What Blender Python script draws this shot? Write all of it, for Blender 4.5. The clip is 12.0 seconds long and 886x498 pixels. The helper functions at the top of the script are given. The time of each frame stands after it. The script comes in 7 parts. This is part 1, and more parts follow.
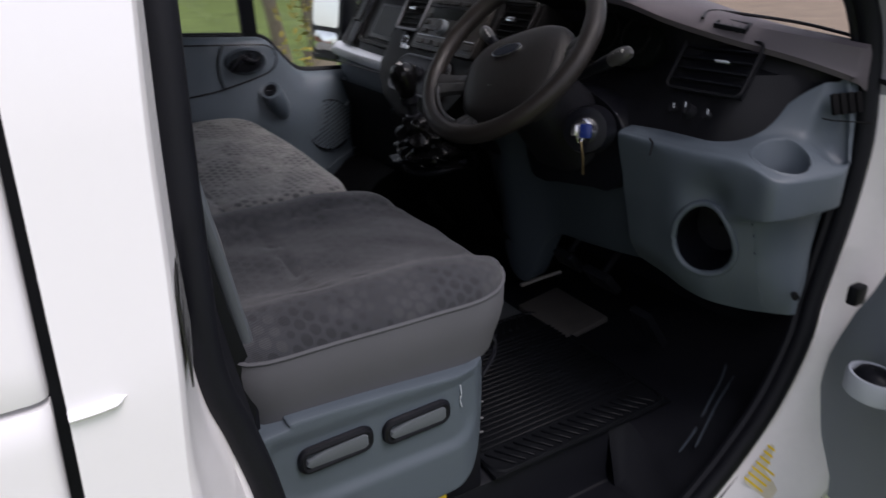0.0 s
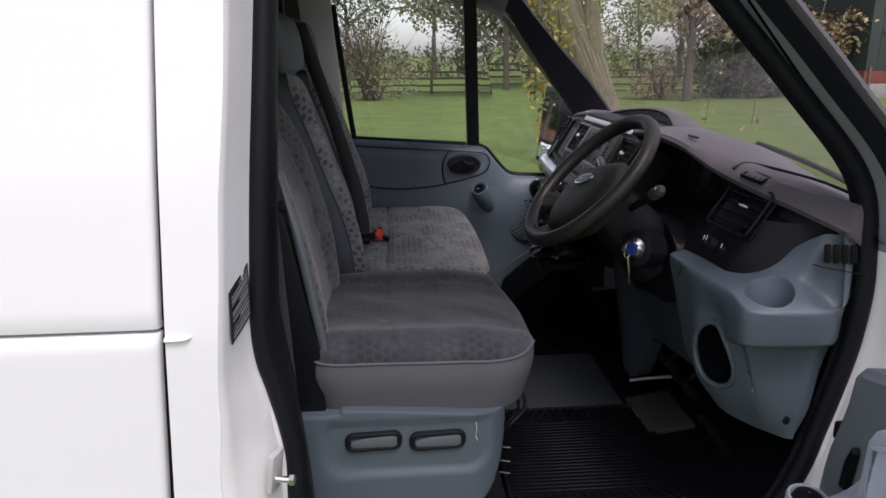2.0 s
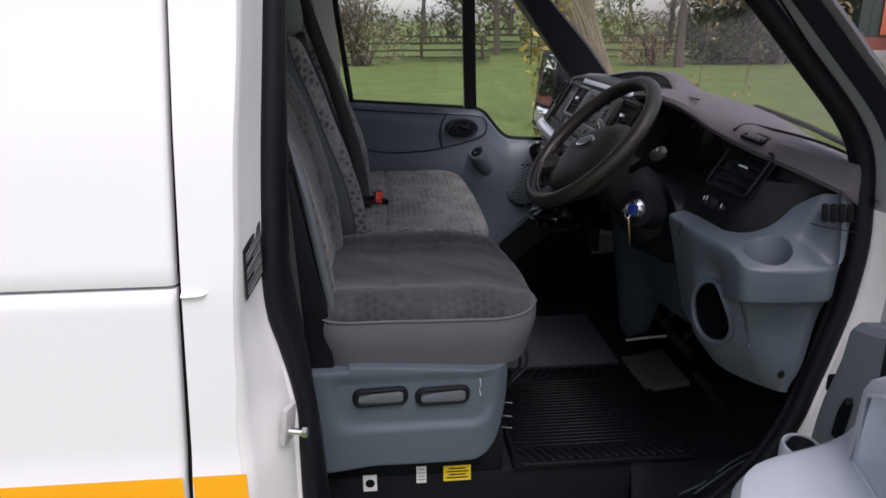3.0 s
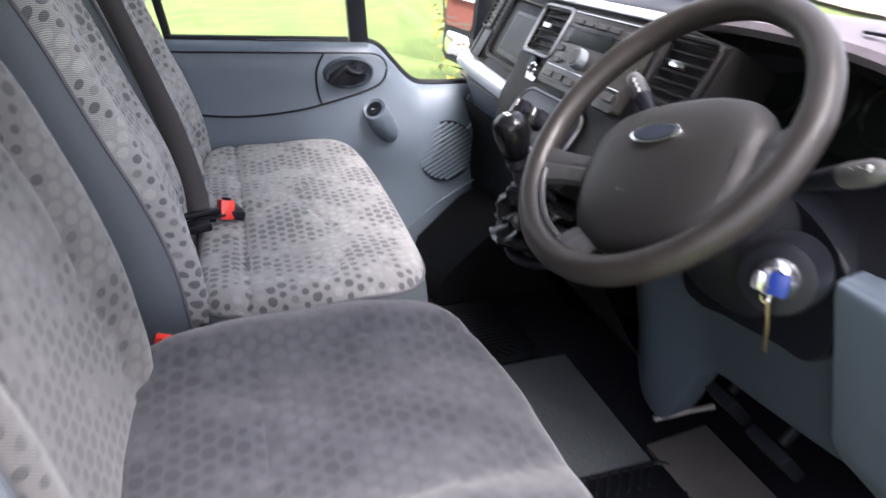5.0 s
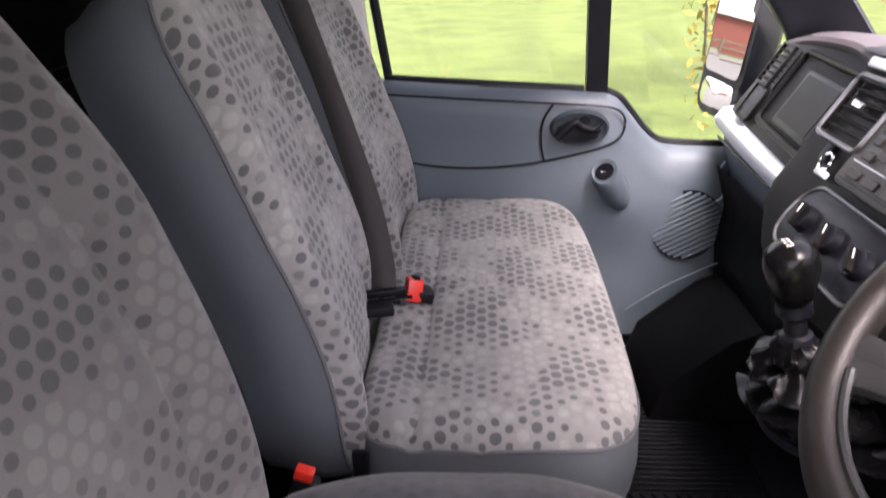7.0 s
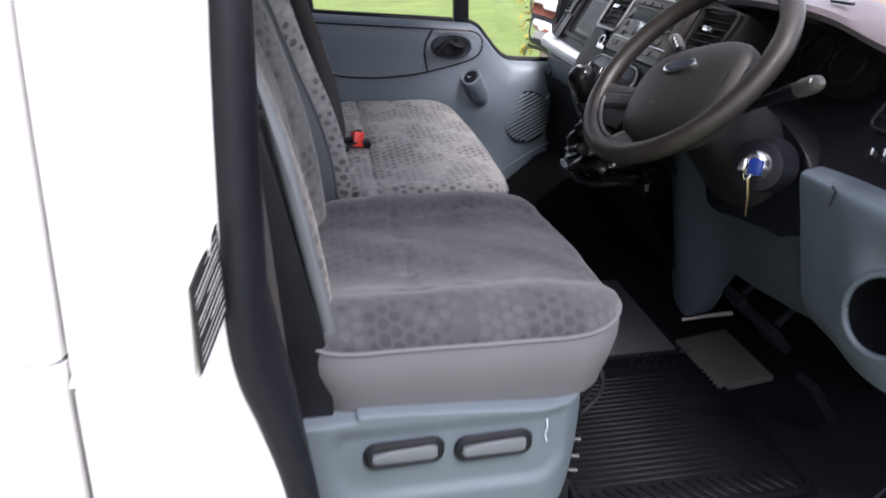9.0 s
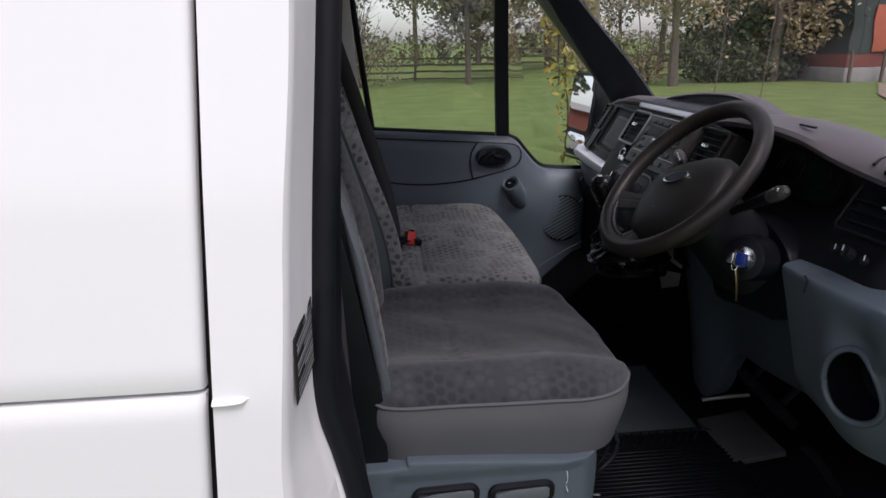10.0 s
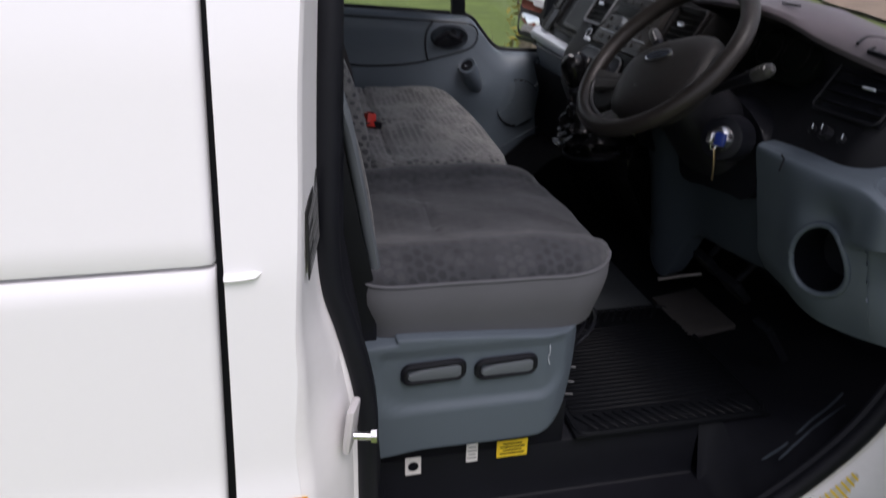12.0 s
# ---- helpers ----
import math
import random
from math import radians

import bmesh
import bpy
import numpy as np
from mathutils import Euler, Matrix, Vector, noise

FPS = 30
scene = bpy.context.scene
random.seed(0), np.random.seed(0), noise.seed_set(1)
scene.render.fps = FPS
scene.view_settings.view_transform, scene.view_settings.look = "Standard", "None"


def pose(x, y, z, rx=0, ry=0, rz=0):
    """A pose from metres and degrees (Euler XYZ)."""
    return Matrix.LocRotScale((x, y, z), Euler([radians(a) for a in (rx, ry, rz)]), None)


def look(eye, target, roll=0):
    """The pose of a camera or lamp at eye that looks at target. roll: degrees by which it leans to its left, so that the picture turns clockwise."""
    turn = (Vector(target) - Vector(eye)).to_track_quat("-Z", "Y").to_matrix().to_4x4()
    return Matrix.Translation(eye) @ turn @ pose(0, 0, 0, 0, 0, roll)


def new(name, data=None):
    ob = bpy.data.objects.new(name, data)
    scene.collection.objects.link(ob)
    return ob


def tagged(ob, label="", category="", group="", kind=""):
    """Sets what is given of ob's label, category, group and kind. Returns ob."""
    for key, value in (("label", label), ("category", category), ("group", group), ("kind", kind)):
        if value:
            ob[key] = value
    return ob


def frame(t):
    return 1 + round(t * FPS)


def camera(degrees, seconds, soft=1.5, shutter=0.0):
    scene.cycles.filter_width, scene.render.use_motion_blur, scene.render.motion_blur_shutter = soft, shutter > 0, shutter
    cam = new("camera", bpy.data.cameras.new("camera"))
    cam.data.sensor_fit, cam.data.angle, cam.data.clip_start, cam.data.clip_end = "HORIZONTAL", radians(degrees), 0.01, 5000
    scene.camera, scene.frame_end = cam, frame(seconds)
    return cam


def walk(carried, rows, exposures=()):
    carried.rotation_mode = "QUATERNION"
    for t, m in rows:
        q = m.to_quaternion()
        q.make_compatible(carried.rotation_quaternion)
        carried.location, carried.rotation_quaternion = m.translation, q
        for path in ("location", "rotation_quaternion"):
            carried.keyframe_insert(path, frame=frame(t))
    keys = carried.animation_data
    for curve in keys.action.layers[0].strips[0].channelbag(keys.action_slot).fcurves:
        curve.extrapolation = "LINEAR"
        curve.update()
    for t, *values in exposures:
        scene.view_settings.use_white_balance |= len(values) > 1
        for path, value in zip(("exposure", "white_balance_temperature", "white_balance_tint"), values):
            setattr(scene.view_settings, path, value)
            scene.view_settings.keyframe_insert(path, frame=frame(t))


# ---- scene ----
cam = camera(64.4, 12.0, shutter=0.35)
PATH = [
    (0, (0.033, -0.513, 1.51), (0.945, 1.081, 0.718), -1.7),
    (0.4, (0.185, -0.586, 1.559), (0.78, 1.155, 0.775), -2.4),
    (0.5, (0.197, -0.59, 1.557), (0.818, 1.156, 0.804), -1.6),
    (0.8, (0.256, -0.67, 1.58), (0.717, 1.121, 0.82), -1.1),
    (1, (0.297, -0.785, 1.556), (0.56, 1.078, 0.878), -0.2),
    (1.5, (0.366, -0.975, 1.589), (0.484, 0.933, 1.003), -0.7),
    (2, (0.357, -1.024, 1.611), (0.493, 0.899, 1.081), -0.6),
    (2.5, (0.339, -1.065, 1.603), (0.494, 0.847, 1.037), 0.4),
    (2.7, (0.334, -1.07, 1.605), (0.486, 0.838, 1.024), -0.1),
    (4.3, (0.264, -0.52, 1.579), (0.685, 1.255, 0.759), -1.7),
    (4.5, (0.269, -0.39, 1.577), (0.819, 1.349, 0.756), -1.1),
    (4.7, (0.303, -0.27, 1.57), (0.858, 1.449, 0.711), -1.7),
    (5, (0.363, -0.096, 1.55), (0.856, 1.648, 0.703), -1.1),
    (5.5, (0.468, 0.137, 1.567), (0.648, 1.912, 0.663), -1.3),
    (6, (0.459, 0.226, 1.579), (0.459, 2.014, 0.683), -1.8),
    (6.5, (0.426, 0.215, 1.616), (0.284, 2.064, 0.867), -2.3),
    (7, (0.425, 0.199, 1.594), (0.311, 2.023, 0.782), -1.7),
    (7.2, (0.418, 0.187, 1.575), (0.301, 1.985, 0.707), -1.4),
    (8.8, (0.214, -0.39, 1.549), (0.615, 1.383, 0.714), 0.8),
    (9, (0.217, -0.519, 1.533), (0.53, 1.275, 0.705), 0.2),
    (9.5, (0.205, -0.709, 1.542), (0.448, 1.072, 0.664), -0.9),
    (10, (0.201, -0.757, 1.596), (0.389, 1.152, 1.032), -1.0),
    (10.5, (0.207, -0.805, 1.61), (0.514, 1.069, 0.982), 0.4),
    (11, (0.181, -0.815, 1.6), (0.425, 1.06, 0.946), -0.0),
    (11.5, (0.155, -0.797, 1.596), (0.414, 1.071, 0.93), 0.8),
    (12, (0.095, -0.726, 1.563), (0.477, 1.045, 0.716), 1.2),
]
# exposure opens up inside the dark cab
BASE = 0.57
WARM = lambda t: max(0.0, min(1.0, (t - 5.2) / 1.2, (8.8 - t) / 1.4))
EXPOSURES = [(t, BASE + e - 0.12 * WARM(t), 6400 + 520 * WARM(t), 21 + 8 * WARM(t)) for t, e in [(0.0, -0.1), (0.5, 0.1), (1.0, 0.76), (1.5, 0.1), (2.0, 0.0), (2.7, 0.0), (4.3, 0.2), (4.5, 0.68), (4.7, 1.3), (5.0, 2.3), (5.5, 2.78), (6.0, 2.58),
             (6.5, 2.1), (7.2, 2.1), (8.3, 2.2), (8.8, 1.75), (9.0, 1.55), (9.2, 0.6), (9.5, -0.05), (9.8, -0.12), (12.0, -0.12)]]
walk(cam, [(t, look(eye, target, roll)) for t, eye, target, roll in PATH], EXPOSURES)

# ---- world and light: bright overcast day ----
world = bpy.data.worlds.new("overcast_sky")
scene.world = world
world.use_nodes = True
wn, wl = world.node_tree.nodes, world.node_tree.links
sky = wn.new("ShaderNodeTexSky")
sky.sky_type = 'NISHITA'
sky.sun_disc = False
sky.sun_elevation, sky.sun_rotation = radians(60), radians(166)
sky.air_density, sky.dust_density, sky.ozone_density = 1.0, 1.5, 1.0
hsv = wn.new("ShaderNodeHueSaturation")
hsv.inputs["Saturation"].default_value = 0.35
wl.new(sky.outputs[0], hsv.inputs["Color"])
wl.new(hsv.outputs[0], wn["Background"].inputs[0])
wn["Background"].inputs[1].default_value = 0.14

sun_data = bpy.data.lights.new("sun", 'SUN')
sun_data.energy, sun_data.angle, sun_data.color = 1.35, radians(30), (1.0, 0.97, 0.93)
sun = new("sun", sun_data)
sun.matrix_world = look((2, -8, 14), (0, 0, 0))

# ---- materials ----
def mat(name, col, rough=0.6, metal=0.0, var=0.12, scale=18.0, bump=0.15, fine=220.0, coat=0.0, dist=0.002, spec=0.5):
    """A surface with stains at one scale and grain at another."""
    m = bpy.data.materials.new(name)
    m.use_nodes = True
    n, l = m.node_tree.nodes, m.node_tree.links
    b = n["Principled BSDF"]
    tc = n.new("ShaderNodeTexCoord")
    n1, n2 = n.new("ShaderNodeTexNoise"), n.new("ShaderNodeTexNoise")
    n1.inputs["Scale"].default_value, n1.inputs["Detail"].default_value = scale, 5
    n2.inputs["Scale"].default_value, n2.inputs["Detail"].default_value = fine, 3
    for q in (n1, n2):
        l.new(tc.outputs["Object"], q.inputs["Vector"])
    mix = n.new("ShaderNodeMix")
    mix.data_type = 'RGBA'
    mix.inputs[6].default_value = (*[c * (1 - var) for c in col], 1)
    mix.inputs[7].default_value = (*[min(1, c * (1 + var)) for c in col], 1)
    add = n.new("ShaderNodeMath")
    add.operation = 'MULTIPLY_ADD'
    l.new(n2.outputs[0], add.inputs[0])
    add.inputs[1].default_value = 0.4
    l.new(n1.outputs[0], add.inputs[2])
    sub = n.new("ShaderNodeMath")
    sub.operation = 'SUBTRACT'
    l.new(add.outputs[0], sub.inputs[0])
    sub.inputs[1].default_value = 0.2
    l.new(sub.outputs[0], mix.inputs[0])
    l.new(mix.outputs[2], b.inputs["Base Color"])
    b.inputs["Metallic"].default_value = metal
    r = n.new("ShaderNodeMapRange")
    l.new(n1.outputs[0], r.inputs[0])
    r.inputs[3].default_value, r.inputs[4].default_value = max(0.02, rough - 0.08), min(1, rough + 0.08)
    l.new(r.outputs[0], b.inputs["Roughness"])
    b.inputs["Coat Weight"].default_value = coat
    b.inputs["Specular IOR Level"].default_value = spec
    if bump:
        bp = n.new("ShaderNodeBump")
        bp.inputs["Strength"].default_value, bp.inputs["Distance"].default_value = bump, dist
        l.new(n2.outputs[0], bp.inputs["Height"])
        l.new(bp.outputs[0], b.inputs["Normal"])
    return m


def node_math(n, l, op, a, b=None, c=None):
    q = n.new("ShaderNodeMath")
    q.operation = op
    for k, v in enumerate((a, b, c)):
        if v is None:
            continue
        if isinstance(v, (int, float)):
            q.inputs[k].default_value = v
        else:
            l.new(v, q.inputs[k])
    return q.outputs[0]


def fabric_mat(name, base, dark, light, pitch=0.0240):
    """Woven seat cloth: diagonal twill with staggered rows of dark and pale ovals, laid out in metres by the UV map."""
    m = bpy.data.materials.new(name)
    m.use_nodes = True
    n, l = m.node_tree.nodes, m.node_tree.links
    b = n["Principled BSDF"]
    uv = n.new("ShaderNodeUVMap")
    uv.uv_map = "cloth"
    sx = n.new("ShaderNodeSeparateXYZ")
    l.new(uv.outputs[0], sx.inputs[0])
    U, V = sx.outputs[0], sx.outputs[1]
    M = lambda *a: node_math(n, l, *a)
    v = M('DIVIDE', V, pitch * 0.76)
    row = M('FLOOR', v)
    u = M('MULTIPLY_ADD', M('MODULO', row, 2.0), 0.5, M('DIVIDE', U, pitch))
    col = M('FLOOR', u)
    fu = M('SUBTRACT', M('FRACT', u), 0.5)
    fv = M('SUBTRACT', M('FRACT', v), 0.5)
    d = M('SQRT', M('ADD', M('MULTIPLY', fu, fu), M('MULTIPLY', M('MULTIPLY', fv, fv), 0.72)))
    big = n.new("ShaderNodeTexNoise")
    big.inputs["Scale"].default_value, big.inputs["Detail"].default_value = 9.0, 1
    cell = n.new("ShaderNodeCombineXYZ")
    l.new(M('MULTIPLY', col, pitch), cell.inputs[0])
    l.new(M('MULTIPLY', row, pitch * 0.76), cell.inputs[1])
    l.new(cell.outputs[0], big.inputs["Vector"])
    rnd = n.new("ShaderNodeTexWhiteNoise")
    l.new(cell.outputs[0], rnd.inputs["Vector"])
    pick = M('MULTIPLY_ADD', rnd.outputs[0], 0.16, big.outputs[0])
    size = M('MULTIPLY_ADD', M('ABSOLUTE', M('SUBTRACT', pick, 0.58)), 1.3, 0.235)
    size = M('MINIMUM', size, 0.38)
    dot = n.new("ShaderNodeMapRange")
    l.new(M('SUBTRACT', d, size), dot.inputs[0])
    dot.inputs[1].default_value, dot.inputs[2].default_value = 0.012, -0.012
    dark_or = n.new("ShaderNodeMapRange")
    l.new(pick, dark_or.inputs[0])
    dark_or.inputs[1].default_value, dark_or.inputs[2].default_value = 0.60, 0.66
    dc = n.new("ShaderNodeMix")
    dc.data_type = 'RGBA'
    dc.inputs[6].default_value, dc.inputs[7].default_value = (*dark, 1), (*light, 1)
    l.new(dark_or.outputs[0], dc.inputs[0])
    tw = M('SINE', M('MULTIPLY', M('ADD', U, V), 2 * math.pi / 0.0034))
    grain = n.new("ShaderNodeTexNoise")
    grain.inputs["Scale"].default_value, grain.inputs["Detail"].default_value = 900.0, 2
    l.new(uv.outputs[0], grain.inputs["Vector"])
    wear = n.new("ShaderNodeTexNoise")
    wear.inputs["Scale"].default_value, wear.inputs["Detail"].default_value = 6.0, 4
    l.new(uv.outputs[0], wear.inputs["Vector"])
    c1 = n.new("ShaderNodeMix")
    c1.data_type = 'RGBA'
    c1.inputs[6].default_value = (*base, 1)
    l.new(dc.outputs[2], c1.inputs[7])
    l.new(M('MULTIPLY', dot.outputs[0], 0.85), c1.inputs[0])
    bc = n.new("ShaderNodeHueSaturation")
    l.new(c1.outputs[2], bc.inputs["Color"])
    val = M('MULTIPLY_ADD', tw, 0.46, M('MULTIPLY_ADD', grain.outputs[0], 0.5, M('MULTIPLY_ADD', wear.outputs[0], 0.5, 0.5)))
    l.new(val, bc.inputs["Value"])
    l.new(bc.outputs[0], b.inputs["Base Color"])
    b.inputs["Roughness"].default_value = 0.9
    b.inputs["Sheen Weight"].default_value = 0.25
    bp = n.new("ShaderNodeBump")
    bp.inputs["Strength"].default_value, bp.inputs["Distance"].default_value = 0.35, 0.0006
    l.new(M('MULTIPLY_ADD', grain.outputs[0], 0.6, tw), bp.inputs["Height"])
    l.new(bp.outputs[0], b.inputs["Normal"])
    return m


def glass_mat(name, tint=(0.9, 0.95, 0.93)):
    m = bpy.data.materials.new(name)
    m.use_nodes = True
    n, l = m.node_tree.nodes, m.node_tree.links
    b = n["Principled BSDF"]
    b.inputs["Base Color"].default_value = (*tint, 1)
    b.inputs["Roughness"].default_value = 0.0
    b.inputs["IOR"].default_value = 1.45
    b.inputs["Transmission Weight"].default_value = 1.0
    return m


WHITE = mat("van_white_paint", (0.84, 0.832, 0.845), 0.30, var=0.012, scale=0.5, bump=0.015, fine=90, coat=0.5)
JAMB = mat("white_paint_jamb", (0.80, 0.785, 0.785), 0.35, var=0.07, scale=9.0, bump=0.03, fine=70)
ORANGE = mat("orange_reflective_tape", (0.95, 0.42, 0.01), 0.35, var=0.05, scale=30, bump=0.03, fine=500)
BLACK = mat("black_plastic", (0.0065, 0.0070, 0.0100), 0.42, var=0.25, scale=25, bump=0.25, fine=600, dist=0.0006, spec=0.2)
SOFT_BLACK = mat("dark_grained_dash", (0.0055, 0.0058, 0.0082), 0.6, var=0.15, scale=12, bump=0.35, fine=700, dist=0.0006, spec=0.25)
DASH_TOP = mat("dark_brown_grey_dash_top", (0.078, 0.067, 0.076), 0.55, var=0.14, scale=9, bump=0.35, fine=800, dist=0.0006)
RUBBER = mat("black_rubber", (0.006, 0.0066, 0.0095), 0.55, var=0.25, scale=30, bump=0.25, fine=300, dist=0.0008, spec=0.2)
MAT_RUB = mat("ribbed_mat_rubber", (0.0045, 0.0052, 0.0068), 0.48, var=0.35, scale=14, bump=0.3, fine=350, dist=0.0008, spec=0.14)
GREY = mat("blue_grey_plastic", (0.077, 0.098, 0.119), 0.5, var=0.06, scale=10, bump=0.3, fine=900, dist=0.0005)
LGREY = mat("pale_grey_plastic", (0.47, 0.51, 0.565), 0.45, var=0.05, scale=10, bump=0.25, fine=900, dist=0.0005)
VINYL = mat("grey_seat_vinyl", (0.090, 0.103, 0.115), 0.55, var=0.08, scale=14, bump=0.35, fine=420, dist=0.0008)
SKIRT = mat("taupe_seat_cloth", (0.092, 0.094, 0.104), 0.85, var=0.10, scale=12, bump=0.5, fine=1100, dist=0.0006)
BELT = mat("dark_belt_webbing", (0.030, 0.027, 0.028), 0.75, var=0.12, scale=40, bump=0.5, fine=1300, dist=0.0005)
RED = mat("red_buckle_plastic", (0.72, 0.035, 0.02), 0.35, var=0.08, scale=40, bump=0.05)
CHROME = mat("bright_metal", (0.72, 0.72, 0.74), 0.22, metal=1.0, var=0.08, scale=60, bump=0.03)
DULLMETAL = mat("dull_zinc", (0.45, 0.43, 0.40), 0.4, metal=0.9, var=0.2, scale=60, bump=0.1)
STACK = mat("dark_grey_console", (0.0062, 0.0058, 0.0057), 0.45, var=0.10, scale=20, bump=0.2, fine=900, dist=0.0004, spec=0.14)
RADIO = mat("radio_grey_brown", (0.022, 0.0205, 0.019), 0.38, var=0.08, scale=25, bump=0.1, fine=700, dist=0.0003, spec=0.25)
SCREEN = mat("display_glass", (0.005, 0.006, 0.0054), 0.35, var=0.1, scale=12, bump=0.0, spec=0.05)
# blue-grey plastic made darker: the shade under the dash put into its colour
KNEE = mat("shaded_blue_grey_plastic", (0.033, 0.043, 0.055), 0.55, var=0.08, scale=10, bump=0.3, fine=900, dist=0.0005, spec=0.3)
BLUE = mat("blue_key_fob", (0.008, 0.025, 0.16), 0.3, var=0.1, scale=60, bump=0.05)
BRASS = mat("brass_key", (0.55, 0.42, 0.2), 0.35, metal=1.0, var=0.15, scale=80, bump=0.05)
# same blue-grey plastic, with daylight on the open door put into its colour
GREY_LIT = mat("lit_blue_grey_plastic", (0.20, 0.225, 0.255), 0.5, var=0.06, scale=10, bump=0.3, fine=900, dist=0.0005)
PILLAR_SHEEN = mat("dark_pillar_mauve_sheen", (0.085, 0.078, 0.090), 0.3, var=0.08, scale=6, bump=0.05, fine=200, coat=0.3)
LABEL = mat("dark_printed_label", (0.018, 0.018, 0.018), 0.4, var=0.2, scale=60, bump=0.02)
PAPER = mat("white_sticker", (0.75, 0.73, 0.70), 0.5, var=0.05, scale=60, bump=0.02)
PRINT = mat("grey_print", (0.33, 0.33, 0.33), 0.5, var=0.1, scale=60, bump=0.0)
YELLOW = mat("yellow_sticker", (0.85, 0.60, 0.03), 0.45, var=0.06, scale=60, bump=0.02)
HEADLINER = mat("grey_headliner", (0.34, 0.34, 0.35), 0.95, var=0.06, scale=20, bump=0.3, fine=700)
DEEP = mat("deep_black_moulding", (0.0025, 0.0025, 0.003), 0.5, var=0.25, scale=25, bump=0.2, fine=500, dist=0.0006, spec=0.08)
BULK = mat("dark_cargo_lining", (0.03, 0.03, 0.032), 0.8, var=0.3, scale=6, bump=0.3, fine=120, spec=0.25)
PILLAR = mat("off_white_pillar_trim", (0.50, 0.48, 0.48), 0.5, var=0.04, scale=10, bump=0.2, fine=800, dist=0.0004)
FLOORV = mat("grey_speckled_vinyl_floor", (0.064, 0.071, 0.077), 0.5, var=0.85, scale=190, bump=0.8, fine=420, dist=0.001)
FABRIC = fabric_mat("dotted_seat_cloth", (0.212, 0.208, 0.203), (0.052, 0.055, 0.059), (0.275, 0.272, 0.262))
# driver's seat: the bench cloth darkened, cab shade put into its colour
FABRIC_SHADED = fabric_mat("shaded_dotted_seat_cloth", (0.082, 0.079, 0.077), (0.026, 0.0265, 0.028), (0.110, 0.107, 0.102))
FABRIC_WORN_SHADED = fabric_mat("worn_shaded_seat_cloth", (0.027, 0.0292, 0.035), (0.012, 0.0132, 0.0165), (0.041, 0.0425, 0.047))
GLASS = glass_mat("clear_glass")
SCREEN_GLASS = glass_mat("windscreen_glass", (0.95, 0.97, 0.96))
SCREEN_GLASS.node_tree.nodes["Principled BSDF"].inputs["IOR"].default_value = 1.14
SATIN = mat("satin_silver_trim", (0.17, 0.17, 0.175), 0.36, metal=0.8, var=0.12, scale=40, bump=0.02)
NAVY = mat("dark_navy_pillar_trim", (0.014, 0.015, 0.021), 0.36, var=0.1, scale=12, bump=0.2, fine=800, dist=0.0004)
EDGE_HIGHLIGHT = mat("pale_edge_highlight", (0.24, 0.24, 0.26), 0.45, var=0.1, scale=14, bump=0.2, fine=600, dist=0.0005)
JAMB_GREY = mat("mauve_grey_pillar_edge", (0.12, 0.112, 0.128), 0.5, var=0.1, scale=14, bump=0.2, fine=600, dist=0.0005)
MIRROR = mat("mirror_glass", (0.9, 0.92, 0.92), 0.0, metal=1.0, var=0.0, bump=0)
MIRROR.node_tree.nodes["Principled BSDF"].inputs["Roughness"].default_value = 0.02
for lk in list(MIRROR.node_tree.links):
    if lk.to_socket.name == "Roughness":
        MIRROR.node_tree.links.remove(lk)
BRICK = mat("red_brick", (0.19, 0.055, 0.042), 0.85, var=0.3, scale=8, bump=0.4, fine=60, dist=0.01)
WOODF = mat("weathered_fence_wood", (0.11, 0.085, 0.06), 0.85, var=0.35, scale=6, bump=0.4, fine=50, dist=0.006)
BARK = mat("tree_bark", (0.12, 0.095, 0.075), 0.9, var=0.35, scale=9, bump=0.7, fine=40, dist=0.02)

# ---- builders ----
def thing(name, label, category, group="", kind=""):
    return tagged(new(name), label, category, group, kind)


def finish(name, bm, material, smooth=True):
    bmesh.ops.recalc_face_normals(bm, faces=bm.faces)
    me = bpy.data.meshes.new(name)
    bm.to_mesh(me)
    bm.free()
    for m in (material if isinstance(material, (list, tuple)) else [material]):
        me.materials.append(m)
    for p in me.polygons:
        p.use_smooth = smooth
    if smooth:
        me.set_sharp_from_angle(angle=radians(38))
    return me


def part(name, bm, material, parent, label="", smooth=True):
    ob = new(name, finish(name, bm, material, smooth))
    ob.parent = parent
    return tagged(ob, label)


def solo(name, bm, material, label, category, group="", kind="", smooth=True):
    return tagged(new(name, finish(name, bm, material, smooth)), label, category, group, kind)


def box(bm, c, s, bevel=0.0, m=None, seg=2):
    """A bevelled block at c with sizes s, turned by the matrix m about its centre."""
    t = Matrix.Translation(c) @ (m or Matrix()) @ Matrix.Diagonal((*s, 1))
    r = bmesh.ops.create_cube(bm, size=1, matrix=t)
    if bevel:
        es = list({e for v in r["verts"] for e in v.link_edges})
        bmesh.ops.bevel(bm, geom=es, offset=bevel, segments=seg, profile=0.6, affect='EDGES')
    return bm


def cyl(bm, a, b, r0, r1=None, n=16, cap=True):
    a, b = Vector(a), Vector(b)
    d = b - a
    m = Matrix.Translation((a + b) / 2) @ d.to_track_quat('Z', 'Y').to_matrix().to_4x4()
    bmesh.ops.create_cone(bm, cap_ends=cap, segments=n, radius1=r0, radius2=r0 if r1 is None else r1, depth=d.length, matrix=m)
    return bm


